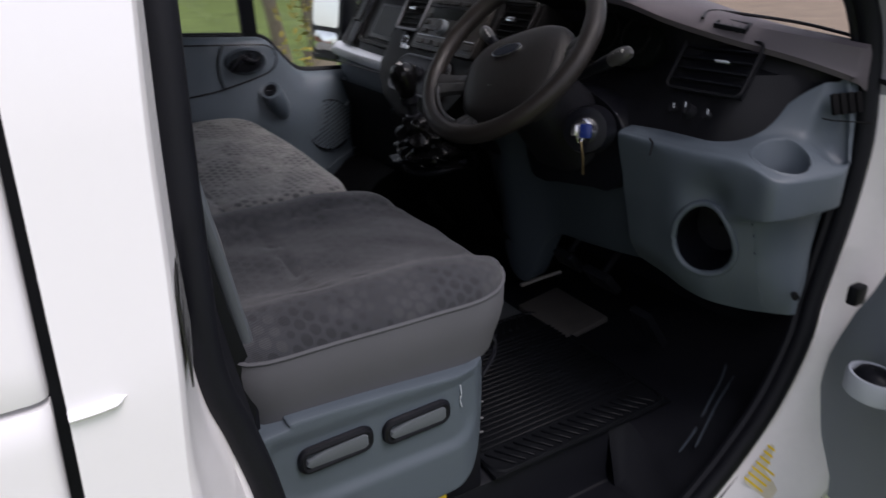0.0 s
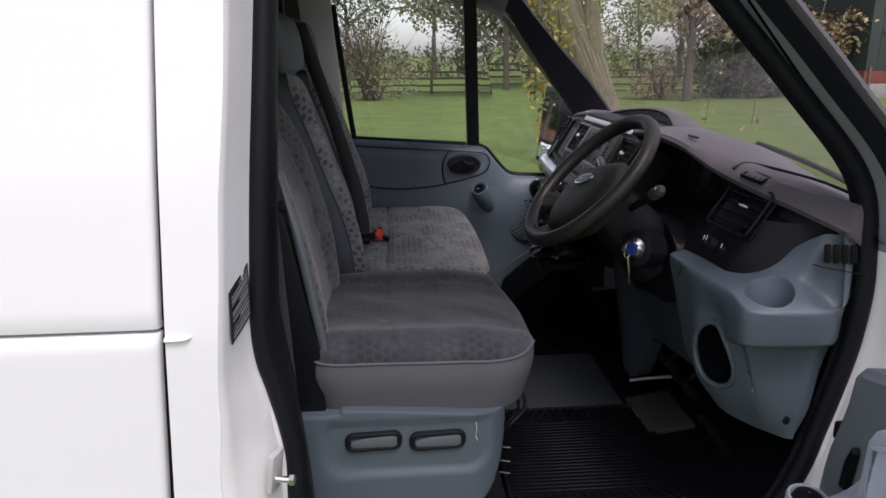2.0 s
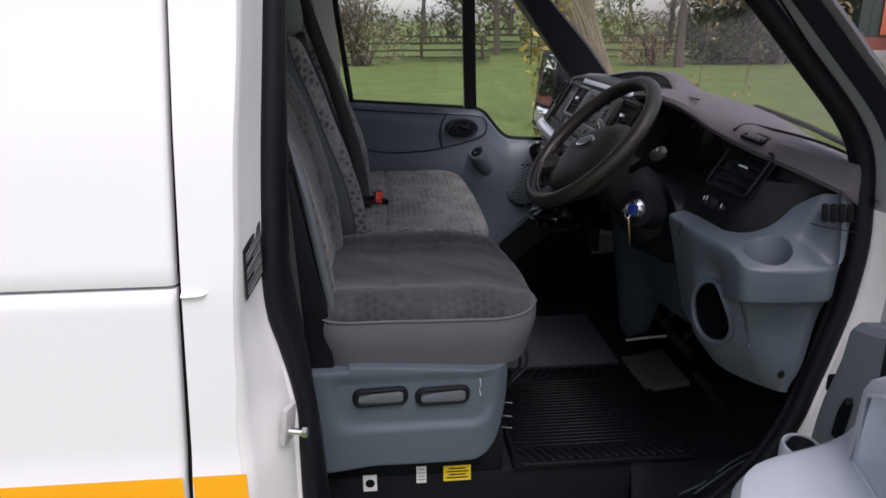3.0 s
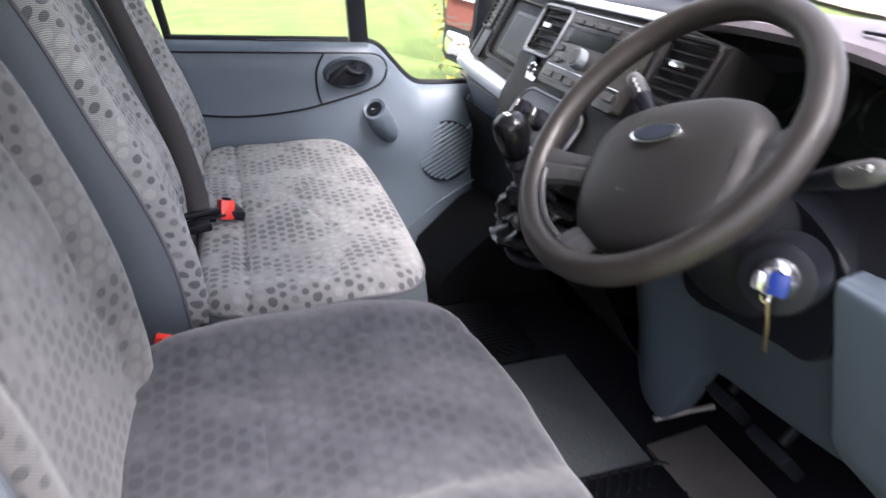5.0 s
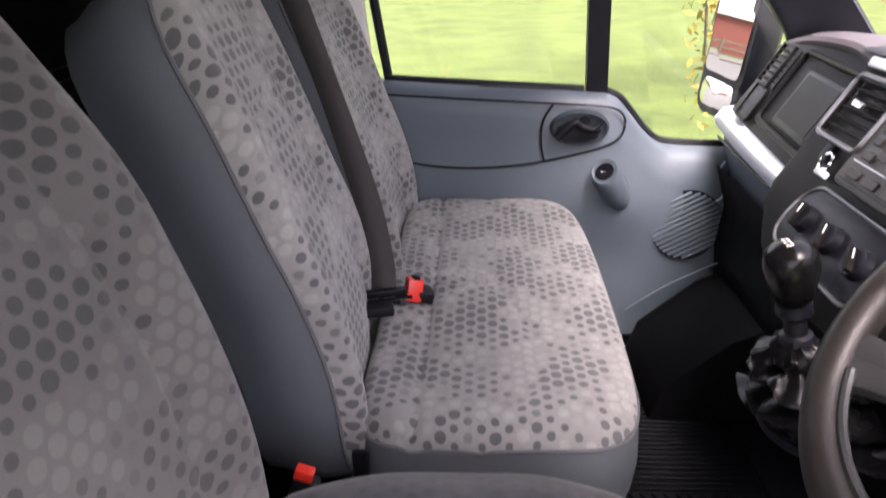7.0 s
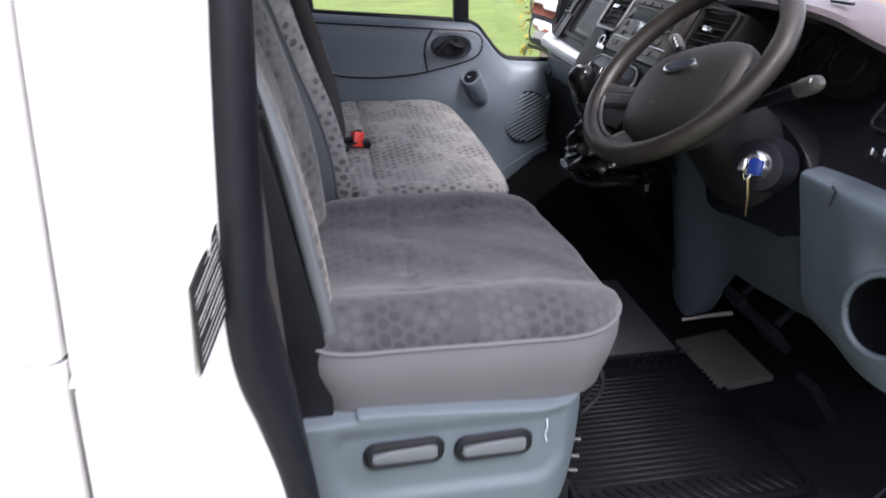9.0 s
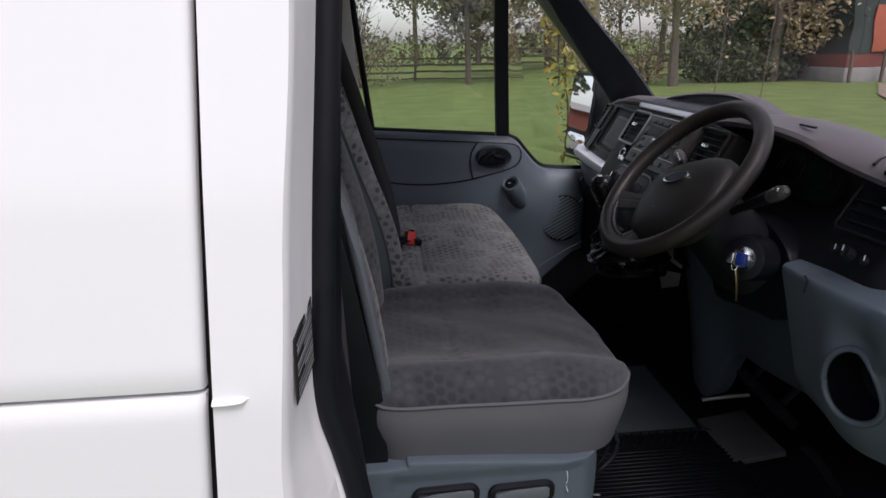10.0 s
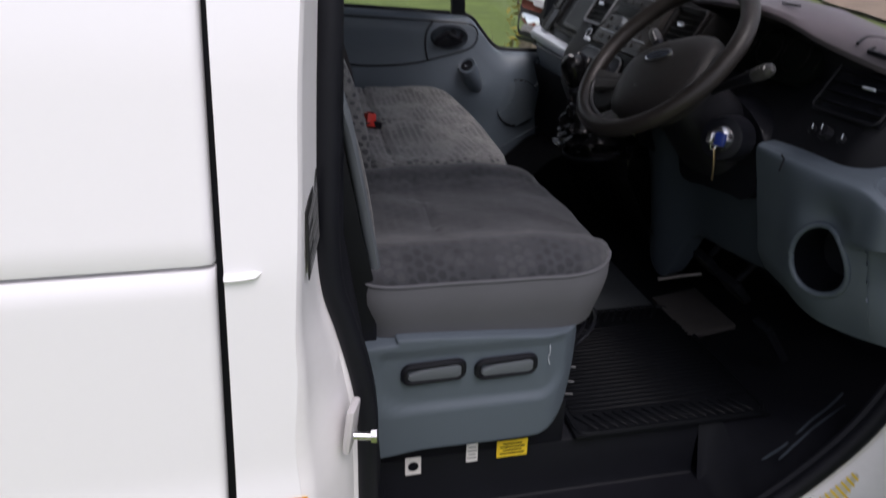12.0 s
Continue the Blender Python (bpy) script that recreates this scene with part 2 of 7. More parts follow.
def loft(bm, rings, wrap_u=False, wrap_v=False, caps=False):
    """A skin over rings of equally many points. wrap_u closes each ring, wrap_v joins the last ring to the first."""
    vs = [[bm.verts.new(p) for p in ring] for ring in rings]
    nr, n = len(vs), len(vs[0])
    for i in range(nr if wrap_v else nr - 1):
        a, b = vs[i], vs[(i + 1) % nr]
        for j in range(n if wrap_u else n - 1):
            k = (j + 1) % n
            bm.faces.new((a[j], a[k], b[k], b[j]))
    if caps:
        bm.faces.new(vs[0])
        bm.faces.new(list(reversed(vs[-1])))
    return vs


def curve_pts(pts, n):
    """n points along a smooth curve through pts."""
    p = [Vector(q) for q in pts]
    out = []
    for i in range(n):
        t = i / (n - 1) * (len(p) - 1)
        k = min(int(t), len(p) - 2)
        f = t - k
        p0, p1, p2, p3 = p[max(k - 1, 0)], p[k], p[k + 1], p[min(k + 2, len(p) - 1)]
        out.append(0.5 * ((2 * p1) + (p2 - p0) * f + (2 * p0 - 5 * p1 + 4 * p2 - p3) * f * f + (3 * p1 - p0 - 3 * p2 + p3) * f ** 3))
    return out


def tube(bm, pts, r, n=10, closed=False, flat=1.0, up=(0, 0, 1)):
    """A tube along pts; flat squeezes it along its second axis; r may be a list."""
    pts = [Vector(p) for p in pts]
    rings = []
    for i, p in enumerate(pts):
        a = pts[(i - 1) % len(pts)] if closed or i else pts[0]
        b = pts[(i + 1) % len(pts)] if closed or i < len(pts) - 1 else pts[-1]
        d = (b - a).normalized()
        u = d.cross(Vector(up))
        if u.length < 1e-4:
            u = d.cross(Vector((1, 0, 0)))
        u.normalize()
        w = u.cross(d)
        rr = r[i] if isinstance(r, (list, tuple)) else r
        rings.append([p + rr * (math.cos(2 * math.pi * k / n) * u + flat * math.sin(2 * math.pi * k / n) * w) for k in range(n)])
    loft(bm, rings, wrap_u=True, wrap_v=closed, caps=not closed)
    return bm


def prism(bm, outline, to3, depth, bevel=0.0, seg=2):
    """An outline of (a, b) pairs, laid into space by to3(a, b, d), given a depth and bevelled edges."""
    front = [bm.verts.new(to3(a, b, 0.0)) for a, b in outline]
    back = [bm.verts.new(to3(a, b, depth)) for a, b in outline]
    n = len(front)
    faces = [bm.faces.new(front), bm.faces.new(list(reversed(back)))]
    for i in range(n):
        faces.append(bm.faces.new((front[i], back[i], back[(i + 1) % n], front[(i + 1) % n])))
    if bevel:
        es = list({e for f in faces[:1] for e in f.edges})
        bmesh.ops.bevel(bm, geom=es, offset=bevel, segments=seg, profile=0.6, affect='EDGES')
    return bm


def rounded(w, h, r, n=5):
    """A rounded rectangle outline round the origin."""
    out = []
    for cx, cy, a0 in ((w / 2 - r, h / 2 - r, 0), (-w / 2 + r, h / 2 - r, 90), (-w / 2 + r, -h / 2 + r, 180), (w / 2 - r, -h / 2 + r, 270)):
        for k in range(n + 1):
            a = radians(a0 + 90 * k / n)
            out.append((cx + r * math.cos(a), cy + r * math.sin(a)))
    return out


def lerp_table(table, x):
    if x <= table[0][0]:
        return table[0][1]
    for (a, va), (b, vb) in zip(table, table[1:]):
        if x <= b:
            return va + (vb - va) * (x - a) / (b - a)
    return table[-1][1]


def smooth_table(table, x, w=0.03):
    return sum(lerp_table(table, x + d * w) for d in (-1, -0.5, 0, 0.5, 1)) / 5


def pad(parent, names, mats, hu, hv, power, crown, put, depth, edge=0.03, bulge=0.012, pipe=0.0032, na=96, nr=22, taper=0.10, label=("", "", "")):
    """A stuffed seat pad: a cloth face over a superellipse outline, a piping cord and a side skirt.
    crown(u, v) lifts the face, put(u, v, w) lays it into the room."""
    def outline(a):
        c, s = math.cos(a), math.sin(a)
        p = power(c, s)
        k = (abs(c) ** p + abs(s) ** p) ** (-1 / p)
        return hu * c * k, hv * s * k
    angles = [2 * math.pi * i / na for i in range(na)]
    bm = bmesh.new()
    uvl = bm.loops.layers.uv.new("cloth")
    rows, flat, reach = [], {}, [0.0] * na
    for j in range(1, nr + 1):
        r = j / nr
        r = 1 - (1 - r) ** 1.35
        ring = []
        for a in angles:
            ou, ov = outline(a)
            u, v = r * ou, r * ov
            q = max(0.0, (r - (1 - edge * 4)) / (edge * 4))
            w = crown(u, v) - edge * (1 - math.sqrt(max(0.0, 1 - q * q)))
            vert = bm.verts.new(put(u, v, w))
            k = len(ring)
            before = rows[-1][k] if rows else None
            reach[k] = (reach[k] + (vert.co - before.co).length) if before else math.hypot(u, v)
            far = math.hypot(ou, ov)
            flat[vert] = (ou / far * reach[k], ov / far * reach[k])
            ring.append(vert)
        rows.append(ring)
    mid = bm.verts.new(put(0, 0, crown(0, 0)))
    flat[mid] = (0, 0)
    for i in range(na):
        bm.faces.new((mid, rows[0][i], rows[0][(i + 1) % na]))
    for a, b in zip(rows, rows[1:]):
        for i in range(na):
            k = (i + 1) % na
            bm.faces.new((a[i], b[i], b[k], a[k]))
    for f in bm.faces:
        for lp in f.loops:
            lp[uvl].uv = flat[lp.vert]
    rim = [v.co.copy() for v in rows[-1]]
    part(names[0], bm, mats[0], parent, label[0])
    bm = bmesh.new()
    tube(bm, rim, pipe, 6, closed=True)
    part("piping", bm, mats[1], parent, label[1])
    bm = bmesh.new()
    rings = []
    for k in range(7):
        t = k / 6
        ring = []
        for a in angles:
            ou, ov = outline(a)
            g = 1 + bulge / max(hu, hv) * math.sin(math.pi * min(1, t * 1.2)) - taper * max(0, t - 0.25) ** 1.2
            w = crown(ou, ov) - edge - t * depth(ou, ov)
            ring.append(put(ou * g, ov * g, w))
        rings.append(ring)
    loft(bm, rings, wrap_u=True)
    bm.faces.new([bm.verts.new(put(outline(a)[0] * (0.99 - taper * 0.7), outline(a)[1] * (0.99 - taper * 0.7), crown(*outline(a)) - edge - depth(*outline(a)))) for a in angles])
    part(names[1], bm, mats[2], parent, label[2])

# ---- ground ----
def ground_z(x, y):
    z = 0.0
    far = max(0.0, math.hypot(x, y) - 6)
    return z + 0.05 * noise.noise(Vector((x * 0.12, y * 0.12, 0))) * min(1, far / 6)


bm = bmesh.new()
coords = [-2500, -900, -350, -150, -80, -50, -35] + [-26 + 2 * i for i in range(40)] + [60, 80, 120, 200, 400, 900, 2500]
rows = [[bm.verts.new((x, y, ground_z(x, y) if max(abs(x), abs(y)) < 130 else 0.0)) for x in coords] for y in coords]
for a, b in zip(rows, rows[1:]):
    for i in range(len(a) - 1):
        bm.faces.new((a[i], a[i + 1], b[i + 1], b[i]))
LITTER = bmesh.new()
LITTER.faces.new([LITTER.verts.new((x, y, 0.065)) for x, y in ((9.0, -6), (9.3, 6), (10.5, 10), (12, 14), (14, 17.5), (17, 21.5), (30, 22), (45, 22), (45, -6))])
DRIVE = mat("leaf_strewn_brown_gravel", (0.26, 0.195, 0.14), 0.95, var=0.4, scale=1.6, bump=0.6, fine=40, dist=0.02)
GRASS = mat("mown_grass_ground", (0.126, 0.172, 0.038), 0.95, var=0.55, scale=1.3, bump=0.9, fine=18, dist=0.03)
solo("ground", bm, GRASS, "mown green lawn with worn patches", "lawn", kind="structure")
solo("drive", LITTER, DRIVE, "brown gravel drive strewn with leaves", "drive", kind="structure", smooth=False)

# ---- the van's shell ----
van = thing("van_body", "white panel van with its driver's door opening", "van")


def side_y(z):
    """How far the body side leans in with height."""
    return smooth_table([(0.2, 0.02), (0.7, -0.008), (0.86, -0.008), (0.905, 0.0), (1.2, 0.0), (1.45, 0.025), (1.7, 0.065), (2.0, 0.13)], z, 0.02)


def gap_x(z):
    return lerp_table([(0.3, -0.04), (0.86, -0.022), (1.2, 0.0), (1.65, 0.022), (2.0, 0.035)], z)


# the door opening: x, z of its edge and how far the painted jamb runs outward from it
APERTURE = [(0.16, 1.86, 0.03), (0.141, 1.60, 0.023), (0.126, 1.40, 0.027), (0.119, 1.29, 0.027), (0.113, 1.18, 0.030), (0.117, 1.11, 0.040),
            (0.132, 1.05, 0.058), (0.148, 0.975, 0.080), (0.156, 0.91, 0.086), (0.155, 0.83, 0.082), (0.156, 0.70, 0.080), (0.180, 0.58, 0.085), (0.235, 0.50, 0.08),
            (0.35, 0.46, 0.07), (0.55, 0.45, 0.07), (0.72, 0.46, 0.07), (0.84, 0.513, 0.08), (0.943, 0.588, 0.09), (1.022, 0.668, 0.10),
            (1.090, 0.760, 0.10), (1.142, 0.878, 0.09), (1.177, 1.00, 0.07), (1.20, 1.12, 0.05), (1.205, 1.26, 0.030), (1.182, 1.40, 0.024),
            (1.062, 1.553, 0.022), (0.955, 1.675, 0.022), (0.86, 1.780, 0.025), (0.77, 1.85, 0.03), (0.6, 1.885, 0.04), (0.35, 1.885, 0.04)]
loop = curve_pts([*APERTURE, APERTURE[0]], 181)[:-1]
mid = Vector((0.65, 1.2))


def outward(i):
    d = loop[(i + 1) % len(loop)] - loop[i - 1]
    n = Vector((-d.y, d.x)).normalized()
    p = loop[i]
    return n if n.dot(Vector((p.x, p.y)) - mid) > 0 else -n


def ap_ring(off, y_of):
    out = []
    for i, p in enumerate(loop):
        n = outward(i)
        o = off(p.z)
        x, z = p.x + n.x * o, p.y + n.y * o
        out.append((x, y_of(z), z))
    return out


bm = bmesh.new()
loft(bm, [ap_ring(lambda w: 0.0, lambda z: side_y(z) + 0.115), ap_ring(lambda w: w * 0.15, lambda z: side_y(z) + 0.108),
          ap_ring(lambda w: w * 0.30, lambda z: side_y(z) + 0.075), ap_ring(lambda w: w * 0.62, lambda z: side_y(z) + 0.045),
          ap_ring(lambda w: w * 0.8, lambda z: side_y(z) + 0.018), ap_ring(lambda w: w * 0.9, lambda z: side_y(z) + 0.006),
          ap_ring(lambda w: w * 1.05, lambda z: side_y(z) + 0.001)], wrap_u=True)
# upper jamb bands hold a highlight line and a mauve edge tone as colour
for f in bm.faces:
    c = f.calc_center_median()
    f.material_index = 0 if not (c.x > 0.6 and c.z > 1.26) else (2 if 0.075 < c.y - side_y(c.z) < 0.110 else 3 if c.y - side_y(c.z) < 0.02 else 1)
part("door_jamb", bm, [JAMB, NAVY, EDGE_HIGHLIGHT, JAMB_GREY], van, "white painted door jamb")

# outer skin of the cab round the opening
bm = bmesh.new()
inner = ap_ring(lambda w: w * 1.05, lambda z: side_y(z) + 0.001)


def outer_pt(x, z):
    """The same direction from the middle, out to the skin's limits."""
    d = Vector((x, z)) - mid
    best = 1e9
    zt, zb, xf = 2.0, 0.38, 2.05
    if d.y > 1e-6:
        best = min(best, (zt - mid.y) / d.y)
    if d.y < -1e-6:
        best = min(best, (zb - mid.y) / d.y)
    if d.x > 1e-6:
        best = min(best, (xf - mid.x) / d.x)
    if d.x < -1e-6:
        best = min(best, (gap_x(z) + 0.004 - mid.x) / d.x)
    return mid + d * best


rings = []
for k in range(6):
    t = k / 5
    ring = []
    for x, y, z in inner:
        o = outer_pt(x, z)
        if x > 0.55 and z > 1.10:
            w = min(1.0, (z - 1.10) / 0.12)
            v = Vector((x, z)) - mid
            v = Vector((0.74, 0.67)) * 0.006
            o = o.lerp(Vector((x, z)) + v, w)
        px, pz = x + (o.x - x) * t, z + (o.y - z) * t
        front = max(0.0, px - 1.25)
        ring.append((px, side_y(pz) + 0.35 * front * front, pz))
    rings.append(ring)
vs = loft(bm, rings, wrap_u=True)
# outward pillar faces carry the sky's sheen as a mauve tone, the rest navy
for f in bm.faces:
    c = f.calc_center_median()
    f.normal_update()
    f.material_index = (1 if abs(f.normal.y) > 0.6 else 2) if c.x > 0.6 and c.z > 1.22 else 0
part("cab_side", bm, [WHITE, PILLAR_SHEEN, NAVY], van, "white cab side panel")


def side_sheet(name, x0, z0, z1, gap0, label):
    """A sheet of the load body's side with rolled edges towards the joint."""
    bm = bmesh.new()
    rings = []
    nz = 60
    for i in range(nz + 1):
        z = z0 + (z1 - z0) * i / nz
        roll_z = min(z - z0, z1 - z)
        dz = 0.006 * math.exp(-max(0, roll_z) / 0.006)
        g = gap_x(z) - gap0
        ring = []
        for x, dy in ((x0, 0), (g - 0.35, 0), (g - 0.12, 0), (g - 0.03, 0), (g - 0.012, 0.0004), (g - 0.005, 0.0025), (g - 0.001, 0.007), (g, 0.018)):
            ring.append((x, side_y(z) + dy + dz, z))
        rings.append(ring)
    rings.insert(0, [(x, y + 0.016, z) for x, y, z in rings[0]])
    rings.append([(x, y + 0.016, z) for x, y, z in rings[-1]])
    loft(bm, rings)
    part(name, bm, WHITE, van, label)


side_sheet("upper_side_panel", -2.6, 1.212, 2.25, 0.005, "white upper side panel of the load body")
side_sheet("lower_side_panel", -2.6, 0.34, 1.206, 0.005, "white lower side panel of the load body")
bm = bmesh.new()
loft(bm, [[(gap_x(z) - 0.022, side_y(z) + 0.021, z), (gap_x(z) + 0.012, side_y(z) + 0.021, z)] for z in [0.34 + 0.083 * i for i in range(21)]])
part("joint_seal", bm, RUBBER, van, "black rubber strip in the panel joint")
bm = bmesh.new()
for x0, x1 in ((-2.6, gap_x(0.84) - 0.008), (gap_x(0.84) + 0.008, 0.075)):
    loft(bm, [[(x0, side_y(z) - 0.0012, z), (x1, side_y(z) - 0.0012, z)] for z in (0.78, 0.82, 0.873)])
tape = part("reflective_tape", bm, ORANGE, van, "orange reflective tape along the side", smooth=False)
bm = bmesh.new()
box(bm, (0.022, -0.0022, 0.8615), (0.007, 0.001, 0.006), 0.001)
for k in range(9):
    box(bm, (0.030 + 0.0036 * k, -0.0022, 0.8612), (0.0026, 0.001, 0.0035 if k % 3 else 0.005))
part("tape_print", bm, BLACK, van, "small dark print on the tape")

bm = bmesh.new()
tube(bm, curve_pts([(0.004, 0.0048, 1.198), (0.018, 0.0047, 1.198), (0.032, 0.0050, 1.199), (0.042, 0.0062, 1.201), (0.050, 0.009, 1.204)], 20), [0.0125] * 12 + [0.0115, 0.0095, 0.007, 0.0065, 0.006, 0.005, 0.004, 0.003], 12, flat=0.42)
part("pressed_crease", bm, WHITE, van, "pressed crease in the white panel")

# rubber seal round the opening
bm = bmesh.new()
seal = [Vector((p.x - outward(i).x * 0.010, side_y(p.y) + 0.118, p.y - outward(i).y * 0.010)) for i, p in enumerate(loop)]
tube(bm, seal, 0.017, 10, closed=True, up=(0, 1, 0))
part("door_seal", bm, RUBBER, van, "black rubber door seal")
bm = bmesh.new()
lip = [Vector((p.x - outward(i).x * 0.018, side_y(p.y) + 0.135, p.y - outward(i).y * 0.018)) for i, p in enumerate(loop)]
tube(bm, lip, 0.010, 8, closed=True, up=(0, 1, 0))
part("inner_seal", bm, BLACK, van, "black inner trim lip")

# B pillar trim, roof, far side, cargo lining
bm = bmesh.new()
loft(bm, [[(x + lerp_table([(0.5, 0.05), (0.83, 0.034), (1.05, 0.012), (1.17, -0.006), (1.3, 0.0), (1.62, 0.016), (1.9, 0.03)], z), y + side_y(z), z)
           for x, y in ((0.105, 0.12), (0.135, 0.125), (0.152, 0.15), (0.150, 0.20), (0.13, 0.26), (0.02, 0.27))] for z in [0.46 + 0.072 * i for i in range(21)]])
part("pillar_trim", bm, BLACK, van, "black plastic pillar trim")


bm = bmesh.new()
rings = []
for x, zt in ((-2.6, 2.03), (-1, 2.04), (0.2, 2.04), (0.55, 2.02), (0.74, 1.965), (0.80, 1.93)):
    rings.append([(x, 0.12 + 1.73 * k / 12, zt - 0.14 * abs(k / 6 - 1) ** 3) for k in range(13)])
loft(bm, rings)
loft(bm, [[(x, y, z - 0.05) for x, y, z in r] for r in rings])
part("roof", bm, HEADLINER, van, "roof with grey headliner")
# white outer roof of the high load body, sloping down to the windscreen, and the rear wall
bm = bmesh.new()
loft(bm, [[(x, 0.05 + 1.88 * k / 12, zt - 0.05 * abs(k / 6 - 1) ** 3) for k in range(13)] for x, zt in ((-2.63, 2.28), (-2.55, 2.31), (-1.2, 2.32), (0.0, 2.31), (0.25, 2.27), (0.50, 2.17), (0.70, 2.06), (0.79, 1.99))])
part("outer_roof", bm, WHITE, van, "white outer roof of the van")
bm = bmesh.new()
box(bm, (-2.615, 0.985, 1.29), (0.03, 1.86, 1.86), 0.012)
part("rear_wall", bm, WHITE, van, "white rear wall of the load body")

for nm, c, sz in (("cargo_floor", (-1.25, 1.0, 0.60), (2.3, 1.8, 0.04)), ("cargo_end_wall", (-2.4, 1.0, 1.3), (0.04, 1.8, 1.5)), ("cargo_side_wall", (-1.25, 0.175, 1.3), (2.4, 0.03, 1.5)), ("cargo_side_wall", (-1.25, 1.90, 1.3), (2.4, 0.03, 1.5))):
    bm = bmesh.new()
    box(bm, c, sz, 0.004)
    part(nm, bm, BULK, van, "dark lining of the load space behind the seats")
bm = bmesh.new()
box(bm, (-0.10, 1.0, 1.02), (0.02, 1.74, 0.80), 0.004)
part("bulkhead", bm, BULK, van, "dark half-height bulkhead behind the seats")
for z, r in ((1.62, 0.014), (1.46, 0.008)):
    bm = bmesh.new()
    tube(bm, [(-0.06, 0.20, z), (-0.06, 1.8, z)], r, 10)
    part("bulkhead_rail", bm, BLACK, van, "dark tube rail of the bulkhead")


# far side skin: sill, pillars
bm = bmesh.new()
box(bm, (0.70, 1.90, 0.52), (1.9, 0.10, 0.36), 0.02)
part("far_sill", bm, JAMB, van, "white painted sill")
bm = bmesh.new()
loft(bm, [[(x + 0.055 * (1.3 - z), y, z) for x, y in ((0.0, 1.86 - side_y(z)), (0.06, 1.80 - side_y(z)), (0.14, 1.805 - side_y(z)), (0.172, 1.83 - side_y(z)), (0.172, 1.88 - side_y(z)))] for z in (0.6, 0.9, 1.1, 1.3, 1.5, 1.7, 1.9)])
part("far_pillar_trim", bm, PILLAR, van, "off-white pillar trim")
bm = bmesh.new()
box(bm, (1.66, 1.925, 0.74), (0.80, 0.03, 0.66), 0.01)
box(bm, (1.42, 1.88, 0.90), (0.40, 0.03, 0.60), 0.006)
part("far_wing", bm, WHITE, van, "white front wing on the far side")


# dark inner trim of the driver's windscreen pillar, from the dash up and back
bm = bmesh.new()
inner_l = curve_pts([(1.195, 1.29, 0), (1.190, 1.37, 0), (1.168, 1.430, 0), (1.062, 1.557, 0), (0.948, 1.690, 0), (0.825, 1.815, 0), (0.745, 1.89, 0)], 25)
outer_l = curve_pts([(1.222, 1.28, 0), (1.212, 1.37, 0), (1.185, 1.425, 0), (1.072, 1.562, 0), (0.964, 1.685, 0), (0.86, 1.80, 0), (0.78, 1.88, 0)], 25)
rings = []
for a, b in zip(inner_l, outer_l):
    y = side_y((a.y + b.y) / 2) + 0.12
    rings.append([(a.x + 0.05, y + 0.004, a.y + 0.05), (a.x + 0.006, y + 0.014, a.y + 0.004), (a.x, y + 0.006, a.y), ((a.x + b.x) / 2, y - 0.004, (a.y + b.y) / 2 - 0.003), (b.x, y - 0.004, b.y), (b.x + 0.01, y, b.y + 0.008)])
loft(bm, rings)
part("windscreen_pillar_trim", bm, NAVY, van, "dark windscreen pillar trim")
bm = bmesh.new()
rear = curve_pts([(1.13, 1.28, 0), (1.105, 1.36, 0), (1.075, 1.405, 0), (0.985, 1.521, 0), (0.88, 1.645, 0), (0.786, 1.762, 0), (0.70, 1.87, 0)], 25)
front = curve_pts([(1.27, 1.28, 0), (1.235, 1.36, 0), (1.20, 1.41, 0), (1.113, 1.52, 0), (1.01, 1.63, 0), (0.90, 1.755, 0), (0.80, 1.88, 0)], 25)
loft(bm, [[(a.x + 0.02, 1.875, a.y), (a.x, 1.862, a.y), (a.x + 0.004, 1.838, a.y), (a.x * 0.65 + b.x * 0.35, 1.800, a.y * 0.65 + b.y * 0.35 - 0.004), (a.x * 0.3 + b.x * 0.7, 1.752, a.y * 0.3 + b.y * 0.7 - 0.004),
           (b.x, 1.722, b.y), (b.x + 0.008, 1.730, b.y + 0.006), (b.x + 0.012, 1.80, b.y + 0.01)] for a, b in zip(rear, front)])
part("windscreen_pillar_trim", bm, NAVY, van, "dark windscreen pillar trim")

BOW = 0.14
# windscreen: glass over the whole front, from the scuttle to the roof
bm = bmesh.new()
rings = []
for k in range(13):
    y = 0.13 + 1.71 * k / 12
    c = 1 - ((y - 0.985) / 0.855) ** 2
    sheet = [Vector((1.25 + BOW * c, y, 1.315)), Vector((1.10 + 0.8 * BOW * c, y, 1.50 + 0.02 * c)), Vector((0.93 + 0.55 * BOW * c, y, 1.70 + 0.03 * c)), Vector((0.76 + 0.06 * c, y, 1.90 + 0.03 * c))]
    rings.append([tuple(p) for p in sheet] + [(p.x - 0.004, p.y, p.z - 0.003) for p in reversed(sheet)])
loft(bm, rings, wrap_u=True, caps=True)
ws = part("windscreen", bm, SCREEN_GLASS, van, "clear windscreen glass")
ws.visible_shadow = False
bm = bmesh.new()
loft(bm, [[(x, y, z) for x, z in ((1.30 + BOW * c, 1.15), (1.42 + BOW * c, 1.09), (1.80 + 0.1 * c, 0.94), (2.05, 0.72), (2.08, 0.4))]
          for y, c in [(0.13 + 1.71 * k / 12, 1 - ((0.13 + 1.71 * k / 12 - 0.985) / 0.855) ** 2) for k in range(13)]])
part("bonnet", bm, WHITE, van, "white bonnet below the windscreen")
bm = bmesh.new()
